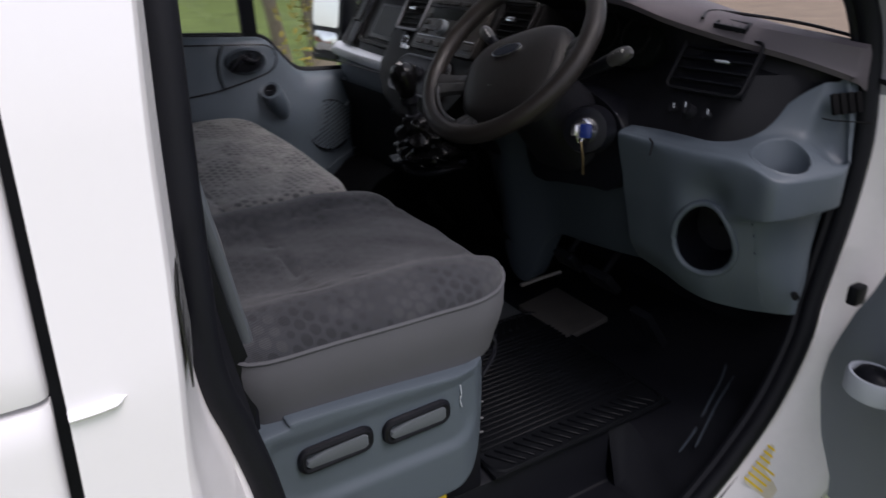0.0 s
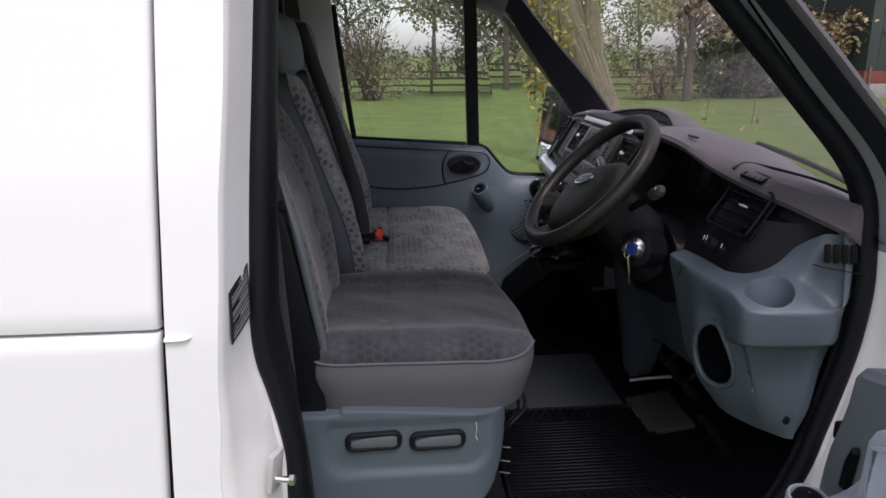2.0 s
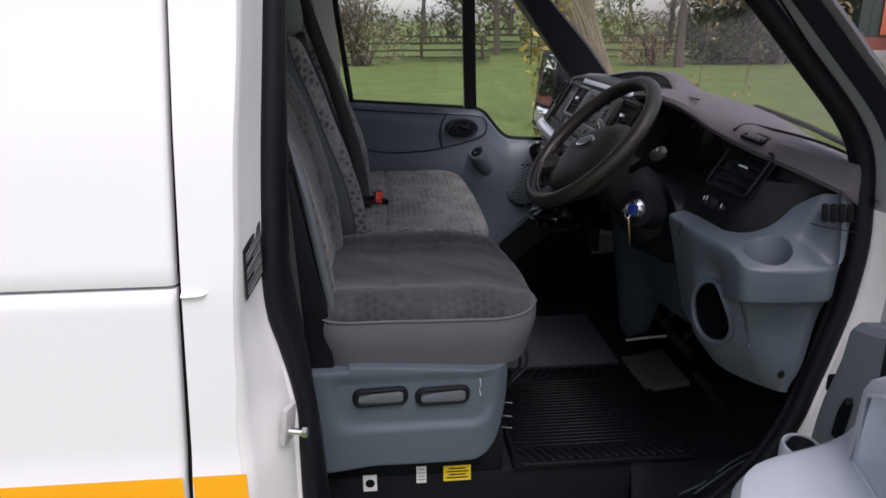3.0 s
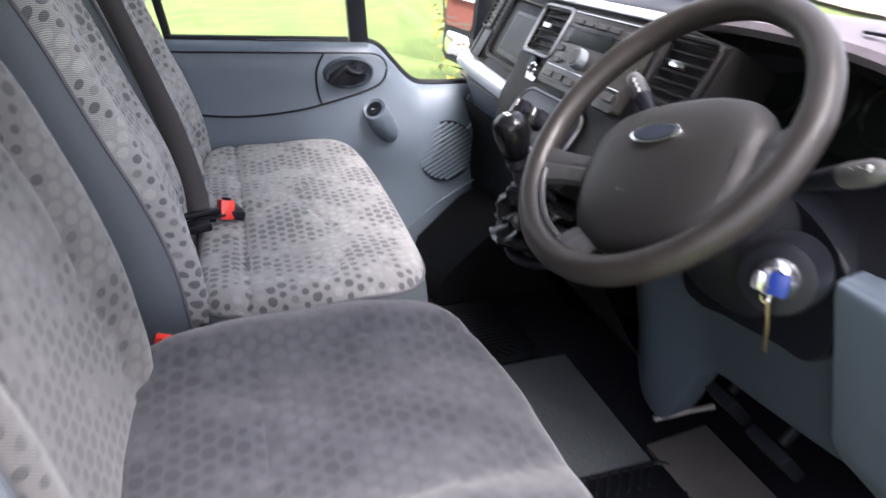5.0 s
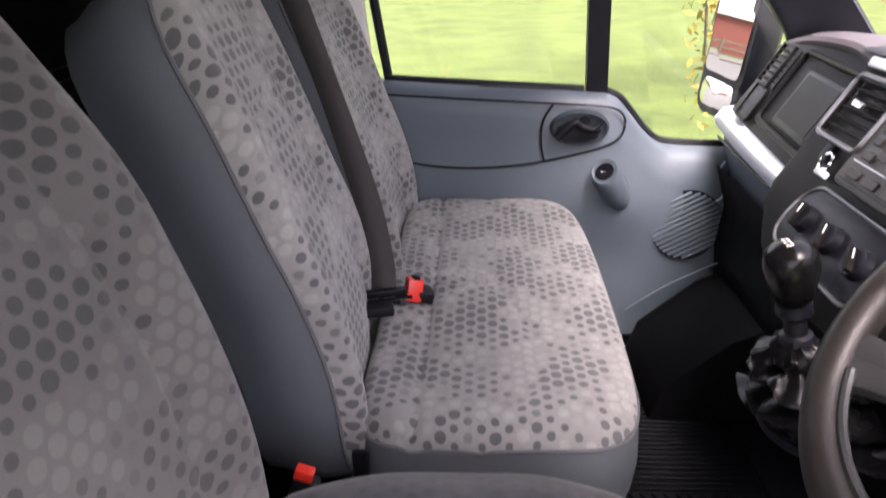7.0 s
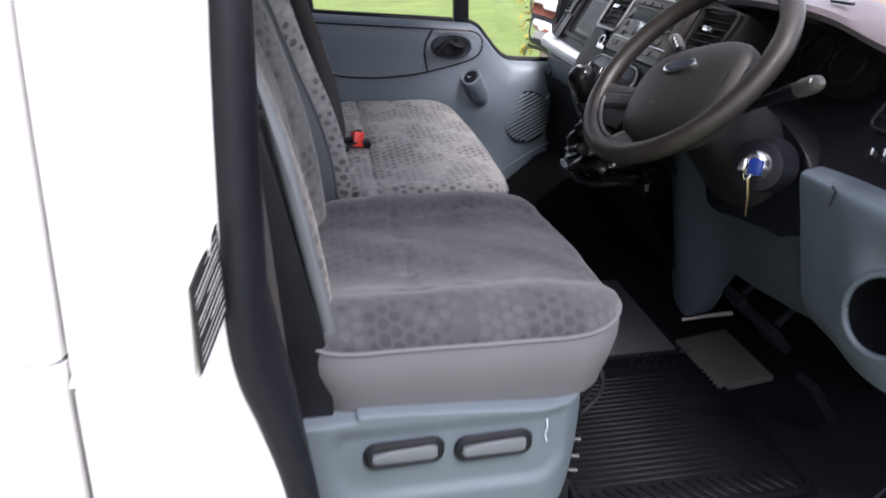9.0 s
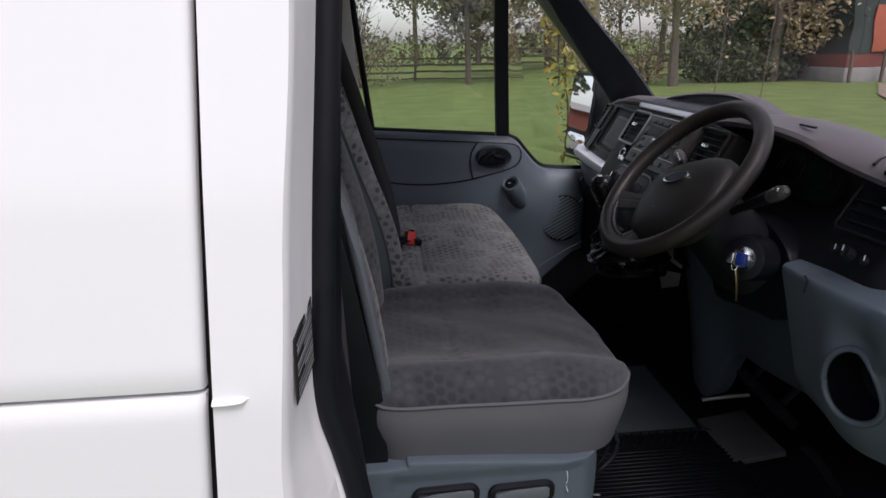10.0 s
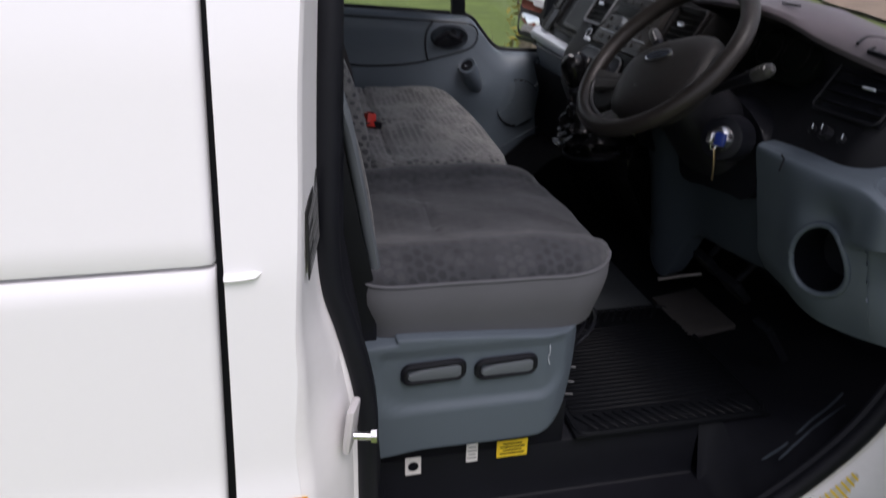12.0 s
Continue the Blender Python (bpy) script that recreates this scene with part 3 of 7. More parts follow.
loft(bm, [[(1.15 + BOW * c, y, 1.300), (1.235 + BOW * c, y, 1.312), (1.27 + BOW * c, y, 1.305), (1.32 + BOW * c, y, 1.15)]
          for y, c in [(0.13 + 1.71 * k / 12, 1 - ((0.13 + 1.71 * k / 12 - 0.985) / 0.855) ** 2) for k in range(13)]])
part("scuttle", bm, BLACK, van, "black scuttle panel")
for y0, y1 in ((0.22, 0.86), (0.95, 1.55)):
    bm = bmesh.new()
    pts = []
    for k in range(9):
        y = y0 + (y1 - y0) * k / 8
        c = 1 - ((y - 0.985) / 0.855) ** 2
        pts.append((1.262 + BOW * c - 0.030 * (k / 8), y, 1.335 + 0.035 * k / 8))
    tube(bm, pts, 0.007, 8)
    part("wiper", bm, BLACK, van, "black wiper arm on the windscreen")

# the step and the cab floor
bm = bmesh.new()
prof = [(0.10, 0.47), (0.14, 0.465), (0.29, 0.480), (0.316, 0.492), (0.321, 0.515), (0.321, 0.60), (0.324, 0.613), (0.333, 0.617), (1.75, 0.617)]
loft(bm, [[(x, y, z) for y, z in prof] for x in (-0.15, 0.3, 0.6, 0.88)])
part("cab_floor", bm, RUBBER, van, "black rubber cab floor with a step")
bm = bmesh.new()
loft(bm, [[(0.88, y, z) for y, z in ((0.10, 0.472), (0.29, 0.482), (0.324, 0.613), (0.5, 0.617), (1.8, 0.617))],
          [(0.90, y, z) for y, z in ((0.10, 0.49), (0.285, 0.51), (0.322, 0.614), (0.5, 0.617), (1.8, 0.617))],
          [(0.93, y, z) for y, z in ((0.10, 0.56), (0.25, 0.592), (0.315, 0.616), (0.5, 0.618), (1.8, 0.618))],
          [(1.15, y, z) for y, z in ((0.10, 0.74), (0.2, 0.69), (0.34, 0.625), (0.5, 0.62), (1.8, 0.62))],
          [(1.40, y, z) for y, z in ((0.10, 0.85), (0.22, 0.80), (0.40, 0.66), (0.5, 0.64), (1.8, 0.64))],
          [(1.46, y, z) for y, z in ((0.10, 1.1), (0.22, 1.0), (0.40, 0.92), (0.5, 0.9), (1.86, 0.9))],
          [(x, y, 1.298) for x, y in ((1.19, 0.10), (1.22, 0.22), (1.26, 0.40), (1.29, 0.5), (1.16, 1.86))]])
part("footwell", bm, RUBBER, van, "black carpeted footwell")
# rubber kick ribs, coloured paler than the floor in place of their highlights
for pts in ([(0.945, 0.20, 0.612), (1.01, 0.22, 0.624), (1.075, 0.245, 0.650), (1.15, 0.28, 0.655), (1.21, 0.315, 0.655)], [(0.97, 0.185, 0.622), (1.08, 0.23, 0.653), (1.18, 0.268, 0.664)]):
    bm = bmesh.new()
    tube(bm, curve_pts(pts, 16), [0.0012] + [0.0026] * 14 + [0.001], 6)
    part("kick_rib", bm, KNEE, van, "rubber rib on the kick strip, highlight put into its paler colour")
bm = bmesh.new()
box(bm, (1.085, 0.72, 0.634), (0.13, 0.20, 0.016), 0.004, pose(0, 0, 0, 0, -8, 0))
part("heel_plate", bm, mat("scuffed_grey_brown_rubber", (0.055, 0.05, 0.047), 0.6, var=0.3, scale=25, bump=0.3, fine=300, dist=0.0008), van, "scuffed grey-brown heel plate")

# ---- driver's seat ----
def seat_power(front, rear):
    return lambda c, s: front if s > 0 else rear


def groove(d, w, depth):
    return -depth * math.exp(-(d / w) ** 2)


drv = thing("driver_seat", "grey dotted cloth driver's seat with plastic side shield", "car seat")


def drv_crown(u, v):
    # bolsters at both sides, a dished middle, a drooping front edge
    b = 0.030 * math.exp(-((abs(u) - 0.195) / 0.060) ** 2)
    z = 0.020 + b - 0.045 * max(0.0, v / 0.245 - 0.2) ** 2 - 0.010 * max(0, -u) / 0.27
    seam = u + 0.165 - 0.05 * max(0.0, v + 0.06) / 0.25
    z += groove(seam, 0.005, 0.007) + groove(u - 0.155, 0.006, 0.007) + groove(v + 0.075, 0.0045, 0.007) * (-0.165 < u < 0.155)
    # soft creases pressed into the cloth by use
    z += 0.0035 * noise.noise(Vector((u * 16 + v * 9, v * 5, 8.2))) * max(0.0, 1 - (u / 0.2) ** 2)
    return z + 0.005 * noise.noise(Vector((u * 9, v * 9, 3.1)))


pad(drv, ("cushion", "cushion_skirt"), (FABRIC_WORN_SHADED, SKIRT, SKIRT), 0.272, 0.250, lambda c, s: (4.4 if s > 0 else 9.0) if c < 0 else (2.5 if s > 0 else 2.8), drv_crown,
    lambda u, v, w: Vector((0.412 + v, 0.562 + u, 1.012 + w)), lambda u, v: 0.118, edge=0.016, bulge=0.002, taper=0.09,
    label=("worn grey cloth cushion with faint dots, darkened for shade", "", "taupe cloth skirt"))

SPINE = [(-0.37, 0.225, 0.975), (-0.26, 0.207, 1.07), (-0.10, 0.183, 1.23), (0.02, 0.155, 1.345), (0.12, 0.118, 1.44), (0.23, 0.062, 1.53), (0.37, 0.0, 1.655)]


def spine_map(spine, y0):
    xs, zs = [(a, x) for a, x, z in spine], [(a, z) for a, x, z in spine]

    def put(u, v, w):
        x, z = smooth_table(xs, v, 0.05), smooth_table(zs, v, 0.05)
        dx, dz = smooth_table(xs, v + 0.02, 0.05) - smooth_table(xs, v - 0.02, 0.05), smooth_table(zs, v + 0.02, 0.05) - smooth_table(zs, v - 0.02, 0.05)
        k = math.hypot(dx, dz)
        return Vector((x + w * dz / k, y0 + u, z - w * dx / k))
    return put


def back_crown(hu, tuck=0.0):
    def f(u, v):
        z = -0.022 + 0.03 * math.exp(-((abs(u) - hu * 0.86) / 0.05) ** 2)
        z += groove(abs(u) - hu * 0.60, 0.006, 0.007) + groove(v - 0.17, 0.006, 0.006) * (abs(u) < hu * 0.6)
        return z + 0.0035 * noise.noise(Vector((u * 9, v * 9, 7.7))) - tuck * min(1, max(0, (u - 0.04) / 0.14))
    return f


pad(drv, ("backrest", "backrest_side"), (FABRIC_SHADED, SKIRT, VINYL), 0.222, 0.375, lambda c, s: 4.5 if s > 0 else 3.4, back_crown(0.222),
    spine_map(SPINE, 0.545), lambda u, v: 0.105, edge=0.028, bulge=0.01, label=("grey cloth backrest with dark dots", "", "grey vinyl backrest side"))


def headrest(parent, y, x, z, w, post=0.055):
    bm = bmesh.new()
    rings = []
    for k in range(11):
        t = -1 + 2 * k / 10
        s = (1 - abs(t) ** 3.0) ** 0.45
        rings.append([(x - 0.15 * 0.09 * t + 0.048 * s * math.cos(a), y + w * (0.80 + 0.2 * s) * math.copysign(abs(math.sin(a)) ** 0.6, math.sin(a)), z + 0.092 * t)
                      for a in [2 * math.pi * i / 28 for i in range(28)]])
    loft(bm, rings, wrap_u=True, caps=True)
    part("headrest", bm, VINYL, parent, "grey vinyl headrest")
    for s in (-1, 1):
        bm = bmesh.new()
        cyl(bm, (x, y + s * post, z - 0.135), (x, y + s * post, z - 0.07), 0.006)
        cyl(bm, (x, y + s * post, z - 0.128), (x, y + s * post, z - 0.112), 0.012)
        part("headrest_post", bm, SATIN, parent, "satin metal headrest post")


headrest(drv, 0.545, -0.03, 1.728, 0.135)

# side shield of the driver's seat: a proud lower band under a dished field with the two handles
shield = [(0.100, 0.906), (0.225, 0.905), (0.250, 0.914), (0.40, 0.905), (0.53, 0.893), (0.565, 0.891), (0.582, 0.884), (0.583, 0.83), (0.574, 0.765),
          (0.556, 0.712), (0.525, 0.681), (0.47, 0.672), (0.30, 0.672), (0.105, 0.678)]
rim_s = [Vector((p.x, p.y)) for p in curve_pts([(*p, 0) for p in shield + shield[:1]], 141)[:-1]]
mid_s = Vector((0.345, 0.80))


def shield_y(p):
    """How far the shield's face stands from the door side: dished between x 0.20 and 0.545 above z 0.765."""
    qx, qz = abs(p.x - 0.372) - 0.125, 0.812 - p.y
    d = math.hypot(max(qx, 0), max(qz, 0)) + min(0.0, max(qx, qz)) - 0.045
    t = min(1.0, max(0.0, 0.5 - d / 0.022))
    top = max(0.0, p.y - 0.872) / 0.02
    return 0.279 + 0.009 * t * t * (3 - 2 * t) * (1 - 0.6 * min(1, top)) + 0.045 * max(0.0, (p.x - 0.50) / 0.08) ** 2


bm = bmesh.new()
rings = [[(p.x, 0.345, p.y) for p in rim_s], [(p.x, shield_y(p) + 0.014, p.y) for p in rim_s]]
for r, dy in ((0.992, 0.004), (0.98, 0.001), (0.96, 0.0)) + tuple((0.96 - 0.04 * k, 0.0) for k in range(1, 24)):
    ring = []
    for p in rim_s:
        q = mid_s + (p - mid_s) * r
        ring.append((q.x, shield_y(q) + dy, q.y))
    rings.append(ring)
vs = loft(bm, rings, wrap_u=True)
bm.faces.new(vs[-1])
shield_ob = part("side_shield", bm, GREY, drv, "blue-grey plastic side shield")
for cx0, cz in ((0.301, 0.842), (0.434, 0.838)):
    bm = bmesh.new()
    tube(bm, [(cx0 + a, 0.284, cz + b + 0.03 * a) for a, b in rounded(0.106, 0.032, 0.012, 6)], 0.0062, 8, closed=True, up=(0, 1, 0))
    bezel = part("handle_bezel", bm, BLACK, shield_ob, "black oval handle surround")
    bm = bmesh.new()
    prism(bm, [(-0.044, -0.010), (-0.050, -0.004), (-0.047, 0.003), (-0.02, 0.010), (0.040, 0.0125), (0.047, 0.008), (0.047, -0.008), (0.040, -0.0125)], lambda a, b, d: Vector((cx0 + 0.002 + a, 0.277 + d, cz - 0.001 + b + 0.03 * a)), 0.02, 0.004)
    part("handle", bm, VINYL, shield_ob, "grey seat adjuster handle")
bm = bmesh.new()
tube(bm, curve_pts([(0.515, 0.2875, 0.872), (0.517, 0.2878, 0.855), (0.514, 0.2878, 0.845), (0.518, 0.2882, 0.83)], 8), 0.0012, 5)
part("scratch", bm, LGREY, shield_ob, "pale scuff on the shield")

# seat box with its stickers, slide and cable
bm = bmesh.new()
box(bm, (0.375, 0.551, 0.666), (0.40, 0.46, 0.10), 0.004)
box(bm, (0.375, 0.57, 0.80), (0.36, 0.42, 0.22), 0.02)
part("seat_box", bm, BLACK, drv, "black metal seat box")
for x, z, w, h, m, lab in ((0.270, 0.602, 0.031, 0.042, PAPER, "white sticker with a dark ring"), (0.387, 0.617, 0.023, 0.044, PAPER, "white printed sticker"), (0.469, 0.616, 0.063, 0.040, YELLOW, "yellow warning sticker")):
    bm = bmesh.new()
    box(bm, (x, 0.3185, z), (w, 0.0015, h))
    st = part("sticker", bm, m, drv, lab)
    bm = bmesh.new()
    if m is PAPER and w > 0.025:
        cyl(bm, (x, 0.3175, z), (x, 0.3165, z), 0.0105, n=20)
    else:
        for k in range(4):
            box(bm, (x, 0.3173, z + h * (0.32 - 0.2 * k)), (w * (0.8 if k % 2 else 0.62), 0.0008, h * 0.07))
    part("sticker_print", bm, BLACK if m is not PAPER or w > 0.025 else PRINT, st)
bm = bmesh.new()
tube(bm, curve_pts([(0.585, 0.40, 0.90), (0.625, 0.37, 0.895), (0.63, 0.36, 0.86), (0.60, 0.35, 0.83), (0.58, 0.36, 0.80)], 14), 0.0045, 6)
tube(bm, curve_pts([(0.585, 0.42, 0.88), (0.615, 0.39, 0.88), (0.62, 0.38, 0.85), (0.595, 0.37, 0.82), (0.575, 0.37, 0.78)], 14), 0.004, 6)
part("seat_cable", bm, BLACK, drv, "black cable loop under the cushion")
for dz in (0.77, 0.735, 0.705):
    bm = bmesh.new()
    cyl(bm, (0.572, 0.36, dz), (0.600, 0.352, dz), 0.0022, n=8)
    part("seat_bolt", bm, SATIN, drv, "dull metal bolt")
# recliner cover, black side moulding and the pale vinyl edge of the backrest
bm = bmesh.new()
prism(bm, [(0.05, 0.90), (0.205, 0.90), (0.206, 0.985), (0.200, 1.03), (0.186, 1.10), (0.166, 1.22), (0.148, 1.32), (0.120, 1.36), (0.06, 1.38), (0.04, 1.2)],
      lambda a, b, d: Vector((a, 0.300 + 0.018 * max(0.0, 1.15 - b) + d, b)), 0.030, 0.008)
part("recliner_cover", bm, BLACK, drv, "black plastic cover beside the backrest")
bm = bmesh.new()
edge_c = curve_pts([(0.208, 0.330, 0.955), (0.206, 0.326, 1.03), (0.193, 0.320, 1.12), (0.178, 0.314, 1.22), (0.163, 0.312, 1.31), (0.140, 0.318, 1.40)], 24)
tube(bm, edge_c, [0.010] + [0.012] * 18 + [0.010, 0.008, 0.006, 0.005, 0.003], 10, flat=0.8)
part("backrest_edge", bm, VINYL, drv, "grey vinyl edge of the backrest")
bm = bmesh.new()
cyl(bm, (0.118, 0.296, 0.985), (0.118, 0.290, 0.985), 0.010, n=14)
part("trim_screw", bm, RUBBER, drv)
bm = bmesh.new()
box(bm, (0.143, 0.318, 1.335), (0.032, 0.022, 0.02), 0.007)
box(bm, (0.118, 0.318, 1.36), (0.03, 0.02, 0.055), 0.008)
part("belt_guide", bm, BLACK, drv, "black plastic belt guide")
for name, m in (("buckle_body", BLACK), ("release_button", RED)):
    bm = bmesh.new()
    if m is RED:
        box(bm, (0.206, 0.862, 1.0), (0.024, 0.016, 0.016), 0.003, pose(0, 0, 0, 0, 20, 0))
    else:
        box(bm, (0.196, 0.862, 0.955), (0.034, 0.022, 0.08), 0.005, pose(0, 0, 0, 0, 20, 0))
    part(name, bm, m, drv, "red release button" if m is RED else "black belt buckle")
# driver's belt hanging along the pillar
bm = bmesh.new()
loft(bm, [[(x, y, z), (x + 0.040, y - 0.012, z)] for x, y, z in curve_pts([(0.095, 0.285, 1.75), (0.10, 0.28, 1.4), (0.11, 0.285, 1.1), (0.12, 0.29, 0.80)], 20)])
belt0 = solo("seat_belt", bm, BELT, "dark webbing belt hanging at the pillar", "seat belt")
mod = belt0.modifiers.new("thick", 'SOLIDIFY')
mod.thickness = 0.002

# ---- passenger bench ----
bench = thing("passenger_bench_seat", "grey dotted cloth double passenger seat", "car seat")


def bench_crown(u, v):
    z = 0.010 + 0.016 * max(0, u) / 0.43 + 0.006 * math.cos(u * 14.3) - 0.018 * max(0, v / 0.205 - 0.3) ** 2
    z += groove(v + 0.118, 0.008, 0.011) + groove(u, 0.010, 0.008) * (v < 0.03)
    z += groove(math.hypot((u - 0.22) * 0.9, v + 0.20) - 0.26, 0.007, 0.005) + groove(math.hypot((u + 0.22) * 0.9, v + 0.20) - 0.26, 0.007, 0.005)
    return z + 0.006 * noise.noise(Vector((u * 7, v * 7, 1.3)))


pad(bench, ("cushion", "cushion_skirt"), (FABRIC, SKIRT, VINYL), 0.437, 0.207, seat_power(5.0, 8.0), bench_crown,
    lambda u, v, w: Vector((0.449 + v, 1.366 + u, 0.995 + w)), lambda u, v: 0.20, edge=0.03, bulge=0.012, na=128,
    label=("grey cloth bench cushion with dark and pale dots", "", "grey vinyl front of the bench"))
BSPINE = [(-0.40, 0.264, 0.885), (-0.33, 0.262, 0.955), (-0.22, 0.262, 1.06), (-0.09, 0.235, 1.19), (0.05, 0.183, 1.325), (0.17, 0.146, 1.44), (0.33, 0.092, 1.572), (0.42, 0.062, 1.650)]
for y0 in (1.139, 1.605):
    pad(bench, ("backrest", "backrest_side"), (FABRIC, SKIRT, VINYL), 0.203, 0.372, seat_power(8.0, 7.0), back_crown(0.203, 0.035 if y0 < 1.3 else 0.0),
        spine_map([(v + 0.035, x, z) for v, x, z in BSPINE], y0), lambda u, v: 0.12, edge=0.026, bulge=0.008, taper=0.05, label=("grey cloth backrest with dark dots", "", "grey vinyl backrest side"))
    headrest(bench, y0 + 0.015, 0.045, 1.650, 0.185, 0.08)
bm = bmesh.new()
box(bm, (0.44, 1.37, 0.70), (0.36, 0.80, 0.16), 0.01)
part("bench_box", bm, BLACK, bench, "black metal bench base")
bm = bmesh.new()
box(bm, (0.262, 0.928, 0.955), (0.022, 0.010, 0.05), 0.004)
part("tilt_strap", bm, BLACK, bench, "black strap at the cushion's rear corner")
bm = bmesh.new()
box(bm, (0.385, 0.905, 0.950), (0.02, 0.014, 0.022), 0.004)
part("belt_socket", bm, RED, bench, "red belt socket tip")

# middle belt over the bench back, tongue and red buckle
belt = thing("middle_seat_belt", "dark webbing seat belt with black tongue and red buckle", "seat belt")
bm = bmesh.new()
edge_l = curve_pts([(0.044, 1.332, 1.716), (0.094, 1.332, 1.576), (0.151, 1.327, 1.403), (0.183, 1.320, 1.286), (0.208, 1.312, 1.181), (0.221, 1.295, 1.084), (0.227, 1.276, 1.029)], 30)
edge_r = curve_pts([(0.097, 1.326, 1.716), (0.140, 1.326, 1.575), (0.192, 1.320, 1.402), (0.227, 1.314, 1.286), (0.255, 1.308, 1.181), (0.272, 1.293, 1.084), (0.275, 1.276, 1.038)], 30)
loft(bm, [[a, (a + b) / 2, b] for a, b in zip(edge_l, edge_r)])
w = part("webbing", bm, BELT, belt)
mod = w.modifiers.new("thick", 'SOLIDIFY')
mod.thickness = 0.0025
TM = pose(0, 0, 0, 0, 0, 14)
bm = bmesh.new()
box(bm, (0.254, 1.268, 1.036), (0.076, 0.014, 0.014), 0.005, TM)
box(bm, (0.254, 1.252, 1.026), (0.060, 0.012, 0.010), 0.003, TM)
box(bm, (0.222, 1.248, 1.027), (0.012, 0.036, 0.016), 0.004, TM)
box(bm, (0.250, 1.230, 1.024), (0.050, 0.030, 0.018), 0.006, TM)
box(bm, (0.286, 1.276, 1.026), (0.030, 0.020, 0.005), 0.001, TM)
part("tongue", bm, BLACK, belt, "black plastic belt tongue")
bm = bmesh.new()
box(bm, (0.303, 1.294, 1.030), (0.028, 0.036, 0.040), 0.005, pose(0, 0, 0, -14, 12, 14))
red_buckle = part("buckle", bm, RED, belt, "red buckle release")
bm = bmesh.new()
box(bm, (0.307, 1.296, 1.048), (0.012, 0.026, 0.012), 0.002, pose(0, 0, 0, -14, 12, 14))
part("buckle_slot", bm, DEEP, red_buckle, "dark slot in the buckle")
bm = bmesh.new()
box(bm, (0.320, 1.300, 1.018), (0.030, 0.044, 0.020), 0.005, pose(0, 0, 0, 0, 20, 14))
part("buckle_body", bm, BLACK, belt, "black buckle body")

# ---- dashboard ----
dash = thing("dashboard", "dark dashboard with grey lower panels and vents", "dashboard")
# y, lip x, lip z, crest z, front x
TOP = [(0.125, 1.160, 1.300, 1.350, 1.25), (0.20, 1.105, 1.330, 1.368, 1.34), (0.30, 1.055, 1.356, 1.384, 1.40), (0.40, 1.020, 1.382, 1.408, 1.45),
       (0.50, 1.000, 1.410, 1.428, 1.48), (0.62, 0.995, 1.418, 1.434, 1.51), (0.76, 1.000, 1.415, 1.430, 1.53), (0.90, 1.010, 1.400, 1.415, 1.54),
       (1.15, 1.010, 1.398, 1.410, 1.54), (1.32, 1.020, 1.402, 1.414, 1.53), (1.45, 1.045, 1.405, 1.420, 1.51), (1.60, 1.060, 1.395, 1.412, 1.46),
       (1.72, 1.068, 1.378, 1.395, 1.40), (1.85, 1.085, 1.350, 1.365, 1.26)]
bm = bmesh.new()
rings = []
for q in curve_pts([(a, b, c) for a, b, c, d, e in TOP], 70):
    y, lx, lz = q
    cz = smooth_table([(a, d) for a, b, c, d, e in TOP], y, 0.02)
    fx = 1.222 + BOW * (1 - ((y - 0.985) / 0.855) ** 2)
    rings.append([(fx, y, 1.305), (fx - 0.012, y, 1.338), (lx + (fx - lx) * 0.72, y, cz - lerp_table([(0.15, 0.018), (0.3, 0.024), (0.5, 0.040), (1.0, 0.040)], y)), (lx + (fx - lx) * 0.42, y, cz - 0.006), (lx + (fx - lx) * 0.2, y, cz), (lx + (fx - lx) * 0.09, y, cz - 0.006),
                  (lx + 0.006, y, lz + 0.008), (lx, y, lz), (lx + 0.004, y, lz - 0.010), (lx + 0.03, y, lz - 0.014), (lx + 0.06, y, lz - 0.03)])
rings.insert(0, [(x + 0.02, y - 0.006, z - 0.016) for x, y, z in rings[0]])
loft(bm, rings)
part("dash_top", bm, DASH_TOP, dash, "dark brown-grey grained dash top")
# the crease line on the pad over the driver's side vent
bm = bmesh.new()
tube(bm, curve_pts([(1.045, 0.345, 1.385), (1.075, 0.355, 1.394), (1.11, 0.32, 1.389), (1.16, 0.24, 1.376), (1.19, 0.17, 1.360)], 24), 0.003, 6)
part("pad_crease", bm, BLACK, dash, "dark seam in the dash top")
bm = bmesh.new()
box(bm, (1.032, 0.52, 1.4305), (0.006, 0.055, 0.004), 0.001, pose(0, 0, 0, 0, -8, -4))
part("hood_slot", bm, BLACK, dash, "dark slot in the dash top")


